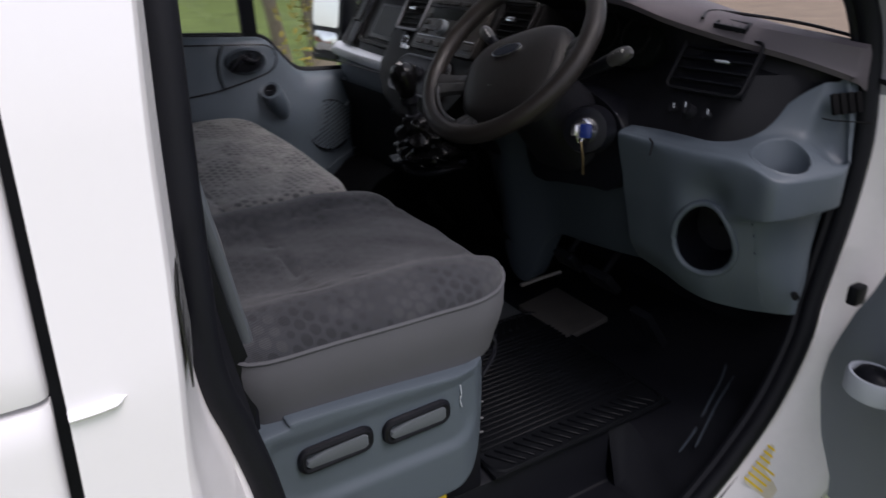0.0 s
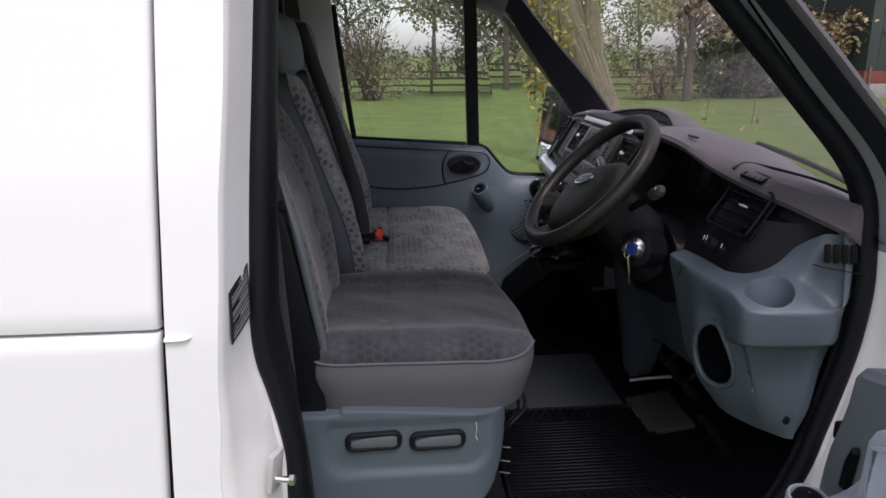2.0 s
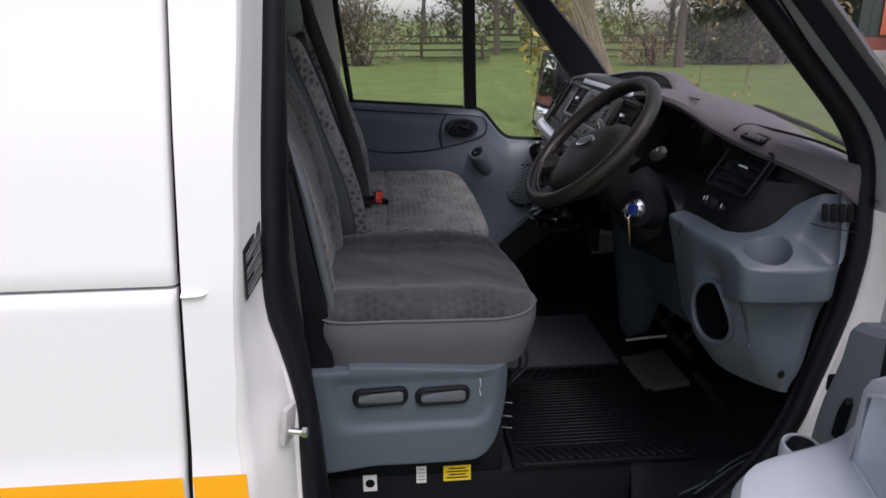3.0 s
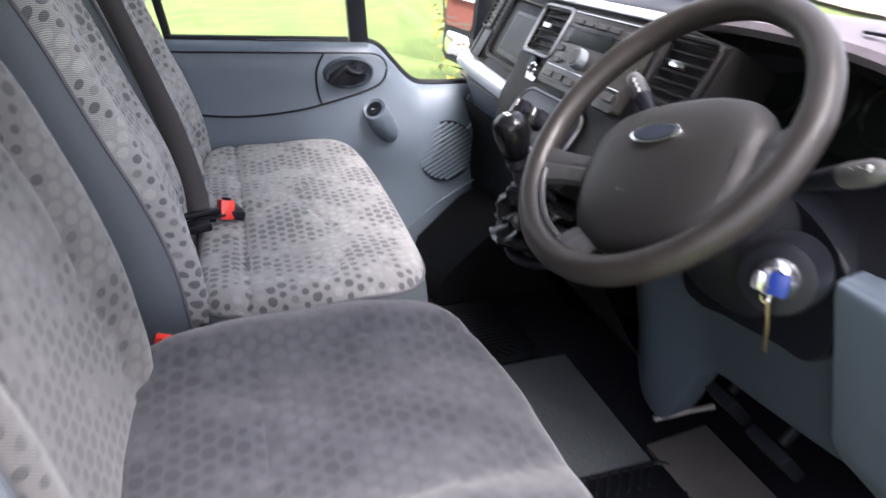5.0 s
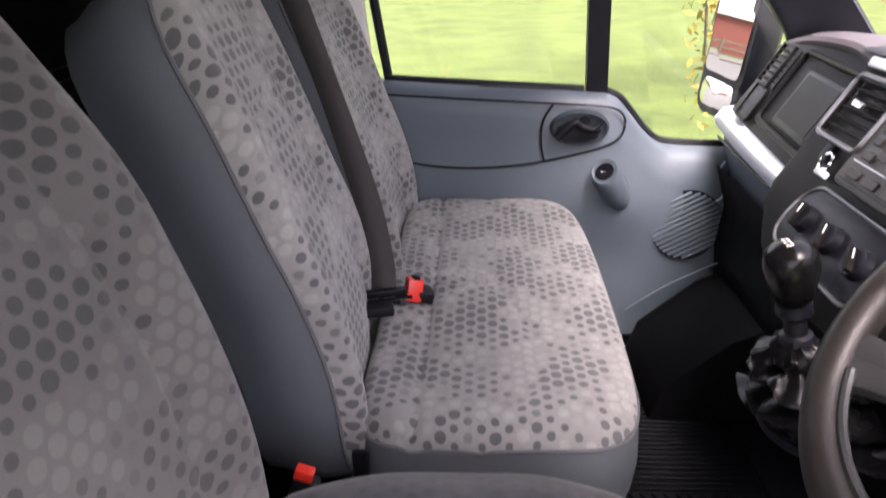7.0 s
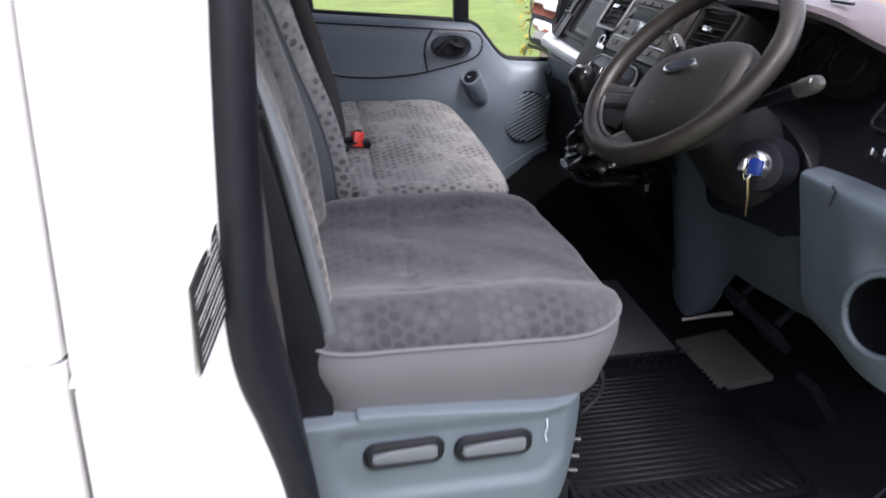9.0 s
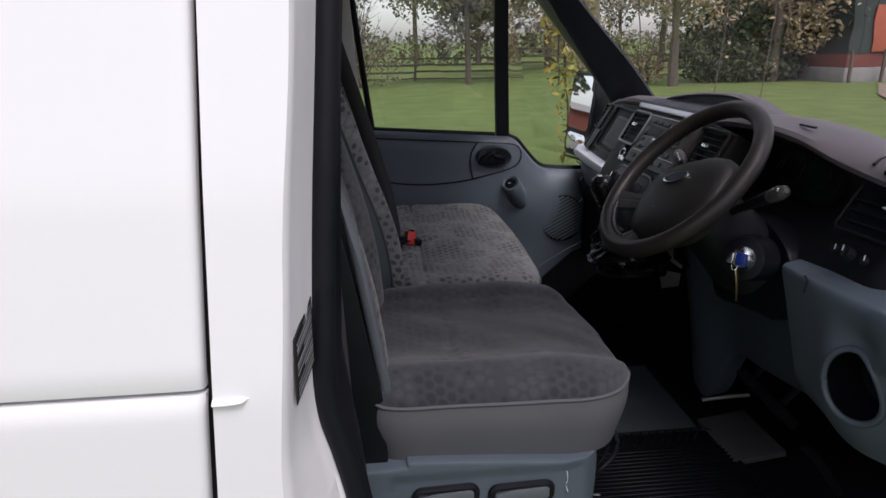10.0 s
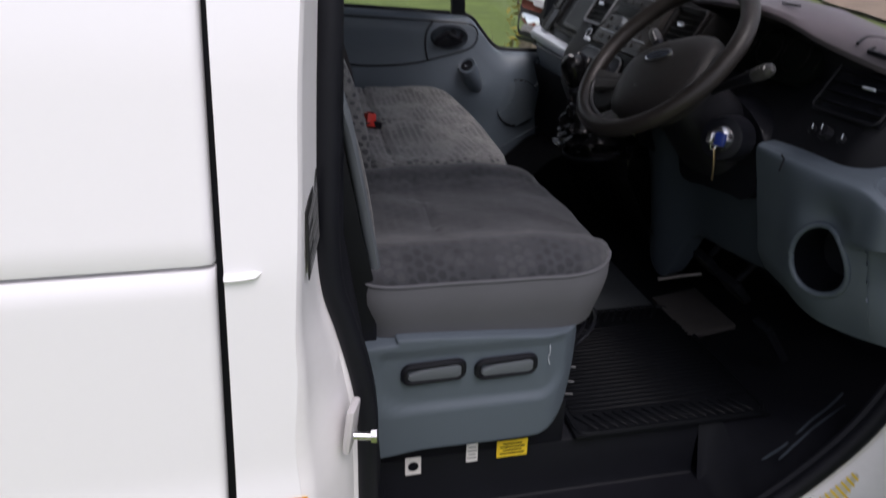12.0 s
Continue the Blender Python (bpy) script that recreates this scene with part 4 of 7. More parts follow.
def vent(parent, c, w, h, m, slats=4, along='v', frame_mat=None):
    """A vent of width w and height h in its own plane: a dark well, a frame and slats."""
    bm = bmesh.new()
    for k in range(4):
        s = 1 if k % 2 else -1
        if k < 2:
            box(bm, m @ Vector((s * w / 2, 0, 0)), (0.005, h + 0.005, 0.008), 0.001, m.to_3x3().to_4x4())
        else:
            box(bm, m @ Vector((0, s * h / 2, 0)), (w + 0.005, 0.005, 0.008), 0.001, m.to_3x3().to_4x4())
    v = part("vent_frame", bm, frame_mat or BLACK, parent, "vent surround")
    bm = bmesh.new()
    box(bm, m @ Vector((0, 0, -0.014)), (w, h, 0.004), 0, m.to_3x3().to_4x4())
    part("vent_well", bm, BLACK, v)
    for k in range(slats):
        t = (k + 1) / (slats + 1) - 0.5
        bm = bmesh.new()
        if along == 'v':
            box(bm, m @ Vector((t * w, 0, -0.004)), (0.0035, h - 0.004, 0.010), 0.001, m.to_3x3().to_4x4())
        else:
            box(bm, m @ Vector((0, t * h, -0.004)), (w - 0.004, 0.0028, 0.011), 0.001, m.to_3x3().to_4x4() @ pose(0, 0, 0, 20, 0, 0))
        part("slat", bm, frame_mat or BLACK, v)


def plane_at(c, right, up):
    """A matrix whose x runs along right, y along up and z out of the face."""
    r, u = Vector(right).normalized(), Vector(up).normalized()
    o = r.cross(u).normalized()
    u = o.cross(r)
    m = Matrix((r, u, o)).transposed().to_4x4()
    m.translation = c
    return m


vent(dash, None, 0.050, 0.022, plane_at((1.070, 0.302, 1.3745), (0.30, -0.95, -0.14), (0.9, 0.28, 0.30)), 3)

# face below the pad on the driver's side: cluster hood, switch panel, rounded end
bm = bmesh.new()
rings = []
for k in range(50):
    y = 0.125 + 0.80 * k / 49
    lx, lz = smooth_table([(a, b) for a, b, c, d, e in TOP], y, 0.03), smooth_table([(a, c) for a, b, c, d, e in TOP], y, 0.03)
    r = smooth_table([(0.10, 0.04), (0.15, 0.05), (0.20, -0.005), (0.25, -0.02), (0.29, 0.012), (0.40, 0.012), (0.46, 0.05), (0.6, 0.075), (0.74, 0.05), (0.80, 0.0), (0.95, -0.01)], y, 0.02)
    f = smooth_table([(0.12, 1.19), (0.17, 1.14), (0.21, 1.07), (0.26, 1.018), (0.3, 1.01), (0.46, 1.0), (0.95, 0.96)], y, 0.02)
    rings.append([(lx + 0.035, y, lz - 0.016), (lx + 0.03 + r * 0.7, y, lz - 0.04), (f + 0.045 + r, y, 1.30), (f + 0.02 + r * 0.8, y, 1.255), (f + r * 0.5, y, 1.215), (f - 0.005, y, 1.18), (f + 0.05, y, 1.15)])
loft(bm, rings)
part("driver_fascia", bm, SOFT_BLACK, dash, "black driver's side fascia")
# instrument cluster
m = plane_at((1.075, 0.60, 1.335), (0, -1, 0), (0.35, 0, 0.94))
bm = bmesh.new()
prism(bm, rounded(0.30, 0.115, 0.05, 8), lambda a, b, d: m @ Vector((a, b, 0.01 - d)), 0.02, 0.004)
cluster = part("instrument_panel", bm, SCREEN, dash, "dark instrument cluster behind the wheel")
for cxo in (-0.085, 0.0, 0.085):
    bm = bmesh.new()
    tube(bm, [m @ Vector((cxo + 0.036 * math.cos(a), 0.036 * math.sin(a), 0.013)) for a in [2 * math.pi * i / 28 for i in range(28)]], 0.0022, 6, closed=True)
    part("dial_ring", bm, STACK, cluster, "thin dark dial ring")
# light switch panel with its raised frame
m = plane_at((1.052, 0.315, 1.307), (0.06, -1, 0), (0.55, 0, 0.83))
bm = bmesh.new()
tube(bm, [m @ Vector((a, b, 0.004)) for a, b in rounded(0.150, 0.098, 0.012, 4)], 0.0030, 6, closed=True)
panel = part("switch_panel_frame", bm, SOFT_BLACK, dash, "raised frame of the driver's coin tray")
bm = bmesh.new()
box(bm, m @ Vector((0, 0, -0.012)), (0.145, 0.093, 0.006), 0.002, m.to_3x3().to_4x4())
part("tray_back", bm, BLACK, panel)
bm = bmesh.new()
for k in range(4):
    box(bm, m @ Vector((0, -0.03 + 0.02 * k, 0)), (0.140, 0.003, 0.012), 0.001, m.to_3x3().to_4x4())
part("tray_slats", bm, BLACK, panel)
bm = bmesh.new()
box(bm, m @ Vector((0.018, 0.006, 0.010)), (0.026, 0.004, 0.006), 0.0015, m.to_3x3().to_4x4())
part("tray_tab", bm, LGREY, panel, "pale slider tab")
m = plane_at((1.003, 0.318, 1.235), (0.06, -1, 0), (0.55, 0, 0.83))
for u in (-0.03, 0.004, 0.04):
    bm = bmesh.new()
    c = m @ Vector((u, 0, 0.0))
    if u == 0.004:
        cyl(bm, c, m @ Vector((u, 0, 0.016)), 0.013, 0.011, 18)
        box(bm, m @ Vector((u, 0, 0.019)), (0.004, 0.022, 0.006), 0.001, m.to_3x3().to_4x4() @ pose(0, 0, 0, 0, 0, 25))
    else:
        cyl(bm, c, m @ Vector((u, 0, 0.008)), 0.008, 0.007, 14)
    k = part("light_switch", bm, SOFT_BLACK, dash, "small round light switch")
    bm = bmesh.new()
    box(bm, m @ Vector((u + 0.003, 0.004, 0.0235 if u == 0.004 else 0.0085)), (0.002, 0.010, 0.001), 0, m.to_3x3().to_4x4() @ pose(0, 0, 0, 0, 0, 25))
    part("switch_mark", bm, LGREY, k, "white mark")

# grey lower panel with cup holder, bin and side vent
LOWER = [
    [(1.205, .118, 1.300), (1.205, .116, 1.24), (1.200, .112, 1.175), (1.195, .108, 1.165), (1.190, .105, 1.155), (1.185, .105, 1.14), (1.182, .105, 1.105), (1.178, .108, 1.09), (1.168, .118, 1.05), (1.152, .120, 1.0), (1.128, .120, .95), (1.098, .120, .90)],
    [(1.200, .108, 1.300), (1.195, .102, 1.24), (1.185, .095, 1.178), (1.160, .092, 1.170), (1.136, .092, 1.164), (1.126, .093, 1.152), (1.126, .094, 1.110), (1.128, .097, 1.100), (1.130, .110, 1.096), (1.120, .117, 1.04), (1.110, .118, .98), (1.100, .118, .902)],
    [(1.195, .112, 1.302), (1.180, .105, 1.245), (1.165, .100, 1.181), (1.110, .098, 1.168), (1.064, .098, 1.162), (1.052, .099, 1.150), (1.052, .101, 1.108), (1.055, .105, 1.097), (1.064, .118, 1.092), (1.074, .126, 1.03), (1.082, .126, .97), (1.090, .124, .900)],
    [(1.165, .135, 1.300), (1.145, .130, 1.250), (1.130, .125, 1.195), (1.07, .120, 1.180), (1.000, .118, 1.168), (.986, .118, 1.155), (.988, .120, 1.106), (.992, .124, 1.095), (1.014, .142, 1.088), (1.034, .150, 1.02), (1.048, .152, .965), (1.075, .152, .896)],
    [(1.120, .190, 1.270), (1.105, .185, 1.240), (1.090, .180, 1.212), (1.05, .175, 1.196), (.992, .172, 1.184), (.976, .172, 1.170), (.979, .174, 1.102), (.986, .180, 1.082), (.996, .186, 1.065), (1.008, .190, 1.01), (1.024, .195, .955), (1.058, .195, .890)],
    [(1.060, .240, 1.205), (1.045, .238, 1.200), (1.035, .235, 1.196), (1.015, .232, 1.190), (.990, .230, 1.184), (.974, .230, 1.170), (.972, .232, 1.110), (.974, .236, 1.075), (.977, .240, 1.045), (.984, .244, 1.000), (.996, .246, .952), (1.030, .246, .893)],
    [(1.045, .300, 1.205), (1.030, .298, 1.200), (1.018, .296, 1.195), (1.003, .295, 1.190), (.984, .293, 1.182), (.970, .292, 1.168), (.968, .293, 1.105), (.970, .295, 1.065), (.973, .297, 1.035), (.981, .299, .990), (.992, .300, .945), (1.028, .300, .895)],
    [(1.035, .365, 1.203), (1.018, .365, 1.198), (1.005, .365, 1.193), (.993, .365, 1.189), (.978, .365, 1.182), (.968, .365, 1.168), (.978, .365, 1.105), (.984, .365, 1.060), (.990, .365, 1.030), (.998, .365, .990), (1.008, .365, .945), (1.040, .365, .900)],
    [(1.020, .445, 1.190), (1.005, .445, 1.189), (.992, .445, 1.187), (.984, .445, 1.185), (.973, .445, 1.182), (.968, .445, 1.168), (.985, .445, 1.10), (.994, .445, 1.06), (1.002, .445, 1.03), (1.012, .445, .99), (1.024, .445, .945), (1.05, .445, .905)]]
ny, npf = 110, 110


def tuck_in(p):
    """Keeps the panel's end inside the door seal."""
    k = max(0.0, p[0] - 1.12)
    return Vector((p[0] - 0.25 * k, p[1] + 0.35 * k, p[2]))


prof_curves = [[tuck_in(p) for p in prof] for prof in LOWER]
dense = [curve_pts(pc, npf) for pc in prof_curves]
cols2 = [curve_pts([dense[k][j] for k in range(len(LOWER))], ny) for j in range(npf)]
grid = [[cols2[j][i] for j in range(npf)] for i in range(ny)]
cup_c, bin_c = Vector((1.040, 0.155, 1.180)), Vector((0.978, 0.238, 1.026))


def in_cup(c):
    return c.z > 1.155 and math.hypot(c.x - cup_c.x, c.y - cup_c.y) < 0.0445


def bin_uv(c):
    """Place on the bin's mouth: along the panel and up it."""
    d = c - bin_c
    return d.x * 0.35 - d.y * 0.94, d.z


def in_bin(c):
    a, b = bin_uv(c)
    return c.z < 1.11 and c.x < 1.05 and (abs(a) / (0.060 - 0.22 * max(0.0, b))) ** 2.3 + (abs(b) / 0.070) ** 2.3 < 1


# a scoop above the bin, and a coin pocket sunk beside the cup holder
for row in grid:
    for p in row:
        sc = math.exp(-((p.y - 0.232) / 0.040) ** 2 - ((p.z - 1.105) / 0.032) ** 2)
        if p.x < 1.02 and p.z < 1.16:
            p.x += 0.022 * sc
        if p.z < 1.092 and p.y < 0.16:
            p.y += 0.010 * min(1.0, (1.092 - p.z) / 0.008, max(0.0, (p.z - 0.90) / 0.12))
        pk = math.exp(-((p.x - 1.128) / 0.024) ** 4 - ((p.y - 0.134) / 0.022) ** 4) * (p.z > 1.15)
        p.x += 0.028 * pk
        p.z -= 0.028 * pk


bm = bmesh.new()
vs = [[bm.verts.new(p) for p in r] for r in grid]
for i in range(ny - 1):
    for j in range(npf - 1):
        c = (grid[i][j] + grid[i + 1][j + 1]) / 2
        if not in_cup(c) and not in_bin(c):
            bm.faces.new((vs[i][j], vs[i + 1][j], vs[i + 1][j + 1], vs[i][j + 1]))
lower = part("lower_panel", bm, GREY, dash, "blue-grey plastic lower dash panel")
# cup holder
bm = bmesh.new()
tilt = lambda a, r, z: Vector((cup_c.x + r * math.cos(a), cup_c.y + r * math.sin(a), cup_c.z + z + 0.33 * r * math.sin(a)))
ang = [2 * math.pi * i / 40 for i in range(40)]
ledge = [p for row in grid for p in row if p.z > 1.158 and math.hypot(p.x - cup_c.x, p.y - cup_c.y) < 0.09]


def on_ledge(a, r, lift):
    x, y = cup_c.x + r * math.cos(a), cup_c.y + r * math.sin(a)
    near_pts = sorted(ledge, key=lambda p: (p.x - x) ** 2 + (p.y - y) ** 2)[:6]
    ws6 = [1 / ((p.x - x) ** 2 + (p.y - y) ** 2 + 1e-6) for p in near_pts]
    return Vector((x, y, sum(p.z * w for p, w in zip(near_pts, ws6)) / sum(ws6) + lift))


loft(bm, [[on_ledge(a, 0.0500, -0.0015) for a in ang], [on_ledge(a, 0.0475, 0.0008) for a in ang], [on_ledge(a, 0.0440, 0.0008) for a in ang], [on_ledge(a, 0.0420, -0.003) for a in ang]]
     + [[tilt(a, r, z) for a in ang] for r, z in ((0.0385, -0.055), (0.036, -0.060), (0.004, -0.061))], wrap_u=True)
part("cup_holder", bm, GREY, lower, "round grey cup holder")
# door-side bin: rolled rim and a tub blackened for the shade inside
bm = bmesh.new()
def bin_pt(a, k, inn):
    p = 2.3
    c, s = math.cos(a), math.sin(a)
    r = (abs(c) ** p + abs(s) ** p) ** (-1 / p)
    v = 0.070 * k * s * r
    u = (0.060 - 0.22 * max(0.0, v)) * k * c * r
    # back onto the panel: nearest column of the grid
    best = min((q for row in grid for q in row[40:]), key=lambda q: (bin_uv(q)[0] - u) ** 2 + (bin_uv(q)[1] - v) ** 2 + (0 if q.z < 1.1 else 1))
    return Vector((best.x, best.y, best.z)) + Vector((0.93, 0.36, 0)) * inn
rim_pts = [bin_pt(a, 1.0, 0) for a in [2 * math.pi * i / 36 for i in range(36)]]
for _ in range(6):
    rim_pts = [(rim_pts[k - 1] + rim_pts[k] * 2 + rim_pts[(k + 1) % len(rim_pts)]) / 4 for k in range(len(rim_pts))]
tube(bm, rim_pts, 0.0060, 10, closed=True)
part("bin_rim", bm, GREY, lower, "grey rolled rim of the door-side bin")
bm = bmesh.new()
cen = sum(rim_pts, Vector()) / len(rim_pts)
loft(bm, [[cen + (p - cen) * k + Vector((0.93, 0.36, 0)) * inn for p in rim_pts] for k, inn in ((1.0, 0.0), (0.98, 0.02), (0.92, 0.06), (0.8, 0.09), (0.1, 0.095))], wrap_u=True)
part("bin_tub", bm, BLACK, lower, "bin inside, blackened for its shade")
m = plane_at((1.151, 0.130, 1.262), (0.93, -0.36, 0.03), (0.22, 0.30, 0.92))
for k in range(4):
    bm = bmesh.new()
    prism(bm, rounded(0.0105, 0.034, 0.003, 3), lambda a, b, d: m @ Vector((-0.021 + 0.014 * k + a, b, 0.0022 - d)), 0.006, 0.0004)
    part("vent_slot", bm, DEEP, lower, "dark slot of the side vent")
bm = bmesh.new()
tube(bm, [m @ Vector(p) for p in ((-0.046, -0.020, 0.0), (-0.030, -0.025, 0.001), (0.010, -0.031, 0.001), (0.040, -0.036, 0.0))], 0.0011, 5)
part("vent_seam", bm, DEEP, lower, "dark seam under the side vent")
bm = bmesh.new()
tube(bm, [(0.952, 0.352, 1.19), (0.956, 0.347, 1.182), (0.949, 0.345, 1.16)], 0.002, 5)
part("panel_joint", bm, BLACK, lower)
bm = bmesh.new()
cyl(bm, (1.083, 0.117, 0.945), (1.075, 0.108, 0.945), 0.006, n=12)
part("screw_cap", bm, BLACK, lower, "dark screw in the panel")

# knee panel: a bowed sheet with a leg beside the tunnel and an arch over the pedals
KNEE_LOW = [(0.42, 0.905), (0.50, 0.890), (0.62, 0.872), (0.70, 0.866), (0.728, 0.860), (0.752, 0.815), (0.775, 0.745), (0.795, 0.705), (0.815, 0.700), (0.84, 0.705), (0.87, 0.725), (0.93, 0.80), (0.98, 0.90)]


def knee_x(y, z):
    leg = math.exp(-((y - 0.84) / 0.085) ** 2)
    return 1.010 + 0.05 * min(1.0, max(0.0, (1.06 - z) / 0.2)) * (1 - leg) - 0.045 * leg + 0.06 * leg * max(0.0, 1.10 - z) / 0.4 + 0.25 * max(0.0, y - 0.90) ** 1.2


bm = bmesh.new()
rings = []
for k in range(44):
    y = 0.425 + 0.55 * k / 43
    low = smooth_table(KNEE_LOW, y, 0.010)
    col = [(knee_x(y, 1.17) + 0.03, y, 1.175)] + [(knee_x(y, z), y, z) for z in [1.165 + (low + 0.008 - 1.165) * i / 22 for i in range(23)]]
    rings.append(col + [(knee_x(y, low) + 0.004, y, low), (knee_x(y, low) + 0.05, y, low + 0.01)])
loft(bm, rings)
part("knee_panel", bm, KNEE, dash, "blue-grey knee panel under the column, darkened for shade")

# closed black inside of the dashboard
bm = bmesh.new()
box(bm, (1.19, 1.03, 1.13), (0.05, 1.58, 0.33), 0.01)
box(bm, (1.13, 1.35, 1.25), (0.12, 0.94, 0.14), 0.01)
box(bm, (1.05, 0.885, 1.19), (0.16, 0.10, 0.30), 0.01)
part("dash_core", bm, BLACK, dash, "black inside of the dashboard")
# open tray in the middle of the dash top, under an arched hood
arch = [Vector((1.105 + 0.055 * math.sin(math.pi * k / 24), 0.80 + 0.58 * k / 24, 1.412 + 0.034 * math.sin(math.pi * k / 24) ** 0.7)) for k in range(25)]
bm = bmesh.new()
loft(bm, [[p + Vector((0.0, 0, -0.006)), p + Vector((-0.004, 0, 0.0)), p + Vector((0.004, 0, 0.005)), p + Vector((0.05, 0, 0.002)), (p.x + 0.12, p.y, 1.392)] for p in arch])
part("tray_hood", bm, DASH_TOP, dash, "arched hood over the dash tray")
bm = bmesh.new()
loft(bm, [[p + Vector((0.001, 0, -0.004)), (p.x - 0.004, p.y, 1.4175), (p.x - 0.03, p.y, 1.4165), (1.038, p.y, 1.4165), (1.026, p.y, 1.4125)] for p in arch])
part("tray_well", bm, BLACK, dash, "black open dash tray")

# ---- centre stack and passenger side of the dashboard ----
ST = plane_at((0.948, 1.035, 1.321), (0, -1, 0), (0.514, 0, 0.857))
rot3 = lambda m: m.to_3x3().to_4x4()
bm = bmesh.new()
outline = [(-0.275, -0.115), (-0.262, -0.02), (-0.262, 0.085), (-0.24, 0.098), (0.19, 0.098), (0.33, 0.085), (0.33, -0.06), (0.20, -0.10), (0.12, -0.21), (-0.10, -0.235), (-0.20, -0.20), (-0.262, -0.15)]
prism(bm, outline, lambda a, b, d: ST @ Vector((a, b, -d - (0.16 * max(0, -b - 0.06) ** 1.2))), 0.09, 0.006)
stack = part("centre_console", bm, STACK, dash, "dark grey centre stack")
# centre vents
vent(dash, None, 0.112, 0.088, ST @ Matrix.Translation((-0.178, 0.030, 0.006)), 5, 'h', STACK)
vent(dash, None, 0.112, 0.088, ST @ Matrix.Translation((0.265, 0.030, 0.006)), 5, 'h', STACK)
for a in (-0.178, 0.265):
    bm = bmesh.new()
    box(bm, ST @ Vector((a - 0.006, 0.038, 0.012)), (0.028, 0.010, 0.010), 0.003, rot3(ST))
    part("vent_tab", bm, CHROME, dash, "bright vent slider tab")
    bm = bmesh.new()
    tube(bm, [ST @ Vector((a + x, 0.030 + y, 0.010)) for x, y in rounded(0.122, 0.098, 0.012, 4)], 0.004, 6, closed=True)
    part("vent_trim", bm, SATIN if a < 0 else STACK, dash, "satin grey vent trim")
# satin ledge along the top of the console
bm = bmesh.new()
box(bm, ST @ Vector((-0.03, 0.101, 0.001)), (0.45, 0.016, 0.010), 0.004, rot3(ST))
part("console_ledge", bm, LGREY, dash, "pale satin ledge above the radio")
# radio
bm = bmesh.new()
prism(bm, rounded(0.288, 0.146, 0.010, 4), lambda a, b, d: ST @ Vector((0.024 + a, 0.010 + b, 0.010 - d)), 0.02, 0.003)
radio = tagged(new("car_radio"), "grey-brown car radio with round volume knob", "radio")
part("radio_body", bm, RADIO, radio, "grey-brown radio fascia")
bm = bmesh.new()
prism(bm, rounded(0.150, 0.026, 0.004, 3), lambda a, b, d: ST @ Vector((-0.005 + a, 0.034 + b, 0.0115 - d)), 0.004, 0.001)
part("display", bm, SCREEN, radio, "dark radio display")
bm = bmesh.new()
cyl(bm, ST @ Vector((0.0, -0.002, 0.008)), ST @ Vector((0.0, -0.002, 0.026)), 0.0195, 0.0175, 30)
vk = part("volume_knob", bm, VINYL, radio, "pale grey volume knob")
bm = bmesh.new()
cyl(bm, ST @ Vector((0.0, -0.002, 0.026)), ST @ Vector((0.0, -0.002, 0.0275)), 0.0145, 0.0135, 26)
part("knob_face", bm, RADIO, vk)
random.seed(4)
for (a, b, w, h) in [(-0.085, 0.066, 0.034, 0.010), (-0.045, 0.066, 0.034, 0.010), (0.0, 0.066, 0.040, 0.010), (0.046, 0.066, 0.036, 0.010), (0.092, 0.062, 0.026, 0.012),
                     (0.105, 0.040, 0.030, 0.008), (0.105, 0.028, 0.030, 0.008), (0.105, 0.016, 0.030, 0.008), (-0.098, 0.030, 0.020, 0.012), (-0.098, 0.012, 0.020, 0.012),
                     (-0.060, -0.002, 0.036, 0.014), (-0.095, -0.010, 0.026, 0.012), (0.055, -0.004, 0.034, 0.014), (0.095, -0.010, 0.030, 0.012),
                     (-0.095, -0.038, 0.034, 0.013), (-0.052, -0.038, 0.034, 0.013), (-0.010, -0.040, 0.034, 0.013), (0.034, -0.040, 0.034, 0.013), (0.078, -0.038, 0.034, 0.013), (0.13, -0.036, 0.034, 0.013)]:
    bm = bmesh.new()
    prism(bm, rounded(w, h, 0.003, 2), lambda x, y, d: ST @ Vector((0.010 + a + x, b - 0.004 + y, 0.0135 - d)), 0.005, 0.001, 1)
    part("radio_button", bm, RADIO, radio)
for b in (0.080, 0.052, -0.024, -0.052):
    bm = bmesh.new()
    box(bm, ST @ Vector((0.024, b - 0.002, 0.0105)), (0.262, 0.0016, 0.002), 0, rot3(ST))
    part("radio_groove", bm, LGREY if b in (0.080, -0.024) else BLACK, radio)
# lighter socket
bm = bmesh.new()
tube(bm, [ST @ Vector((-0.170 + 0.013 * math.cos(t), -0.048 + 0.013 * math.sin(t), 0.004)) for t in ang], 0.0028, 6, closed=True)
ls = part("socket_ring", bm, CHROME, dash, "bright ring of the lighter socket")
bm = bmesh.new()
box(bm, ST @ Vector((-0.185, -0.036, 0.003)), (0.022, 0.030, 0.006), 0.003, rot3(ST))
part("socket_cap", bm, BLACK, ls)
bm = bmesh.new()
box(bm, ST @ Vector((-0.160, -0.064, 0.004)), (0.034, 0.010, 0.006), 0.002, rot3(ST))
part("socket_plate", bm, LGREY, ls, "pale plate edge")
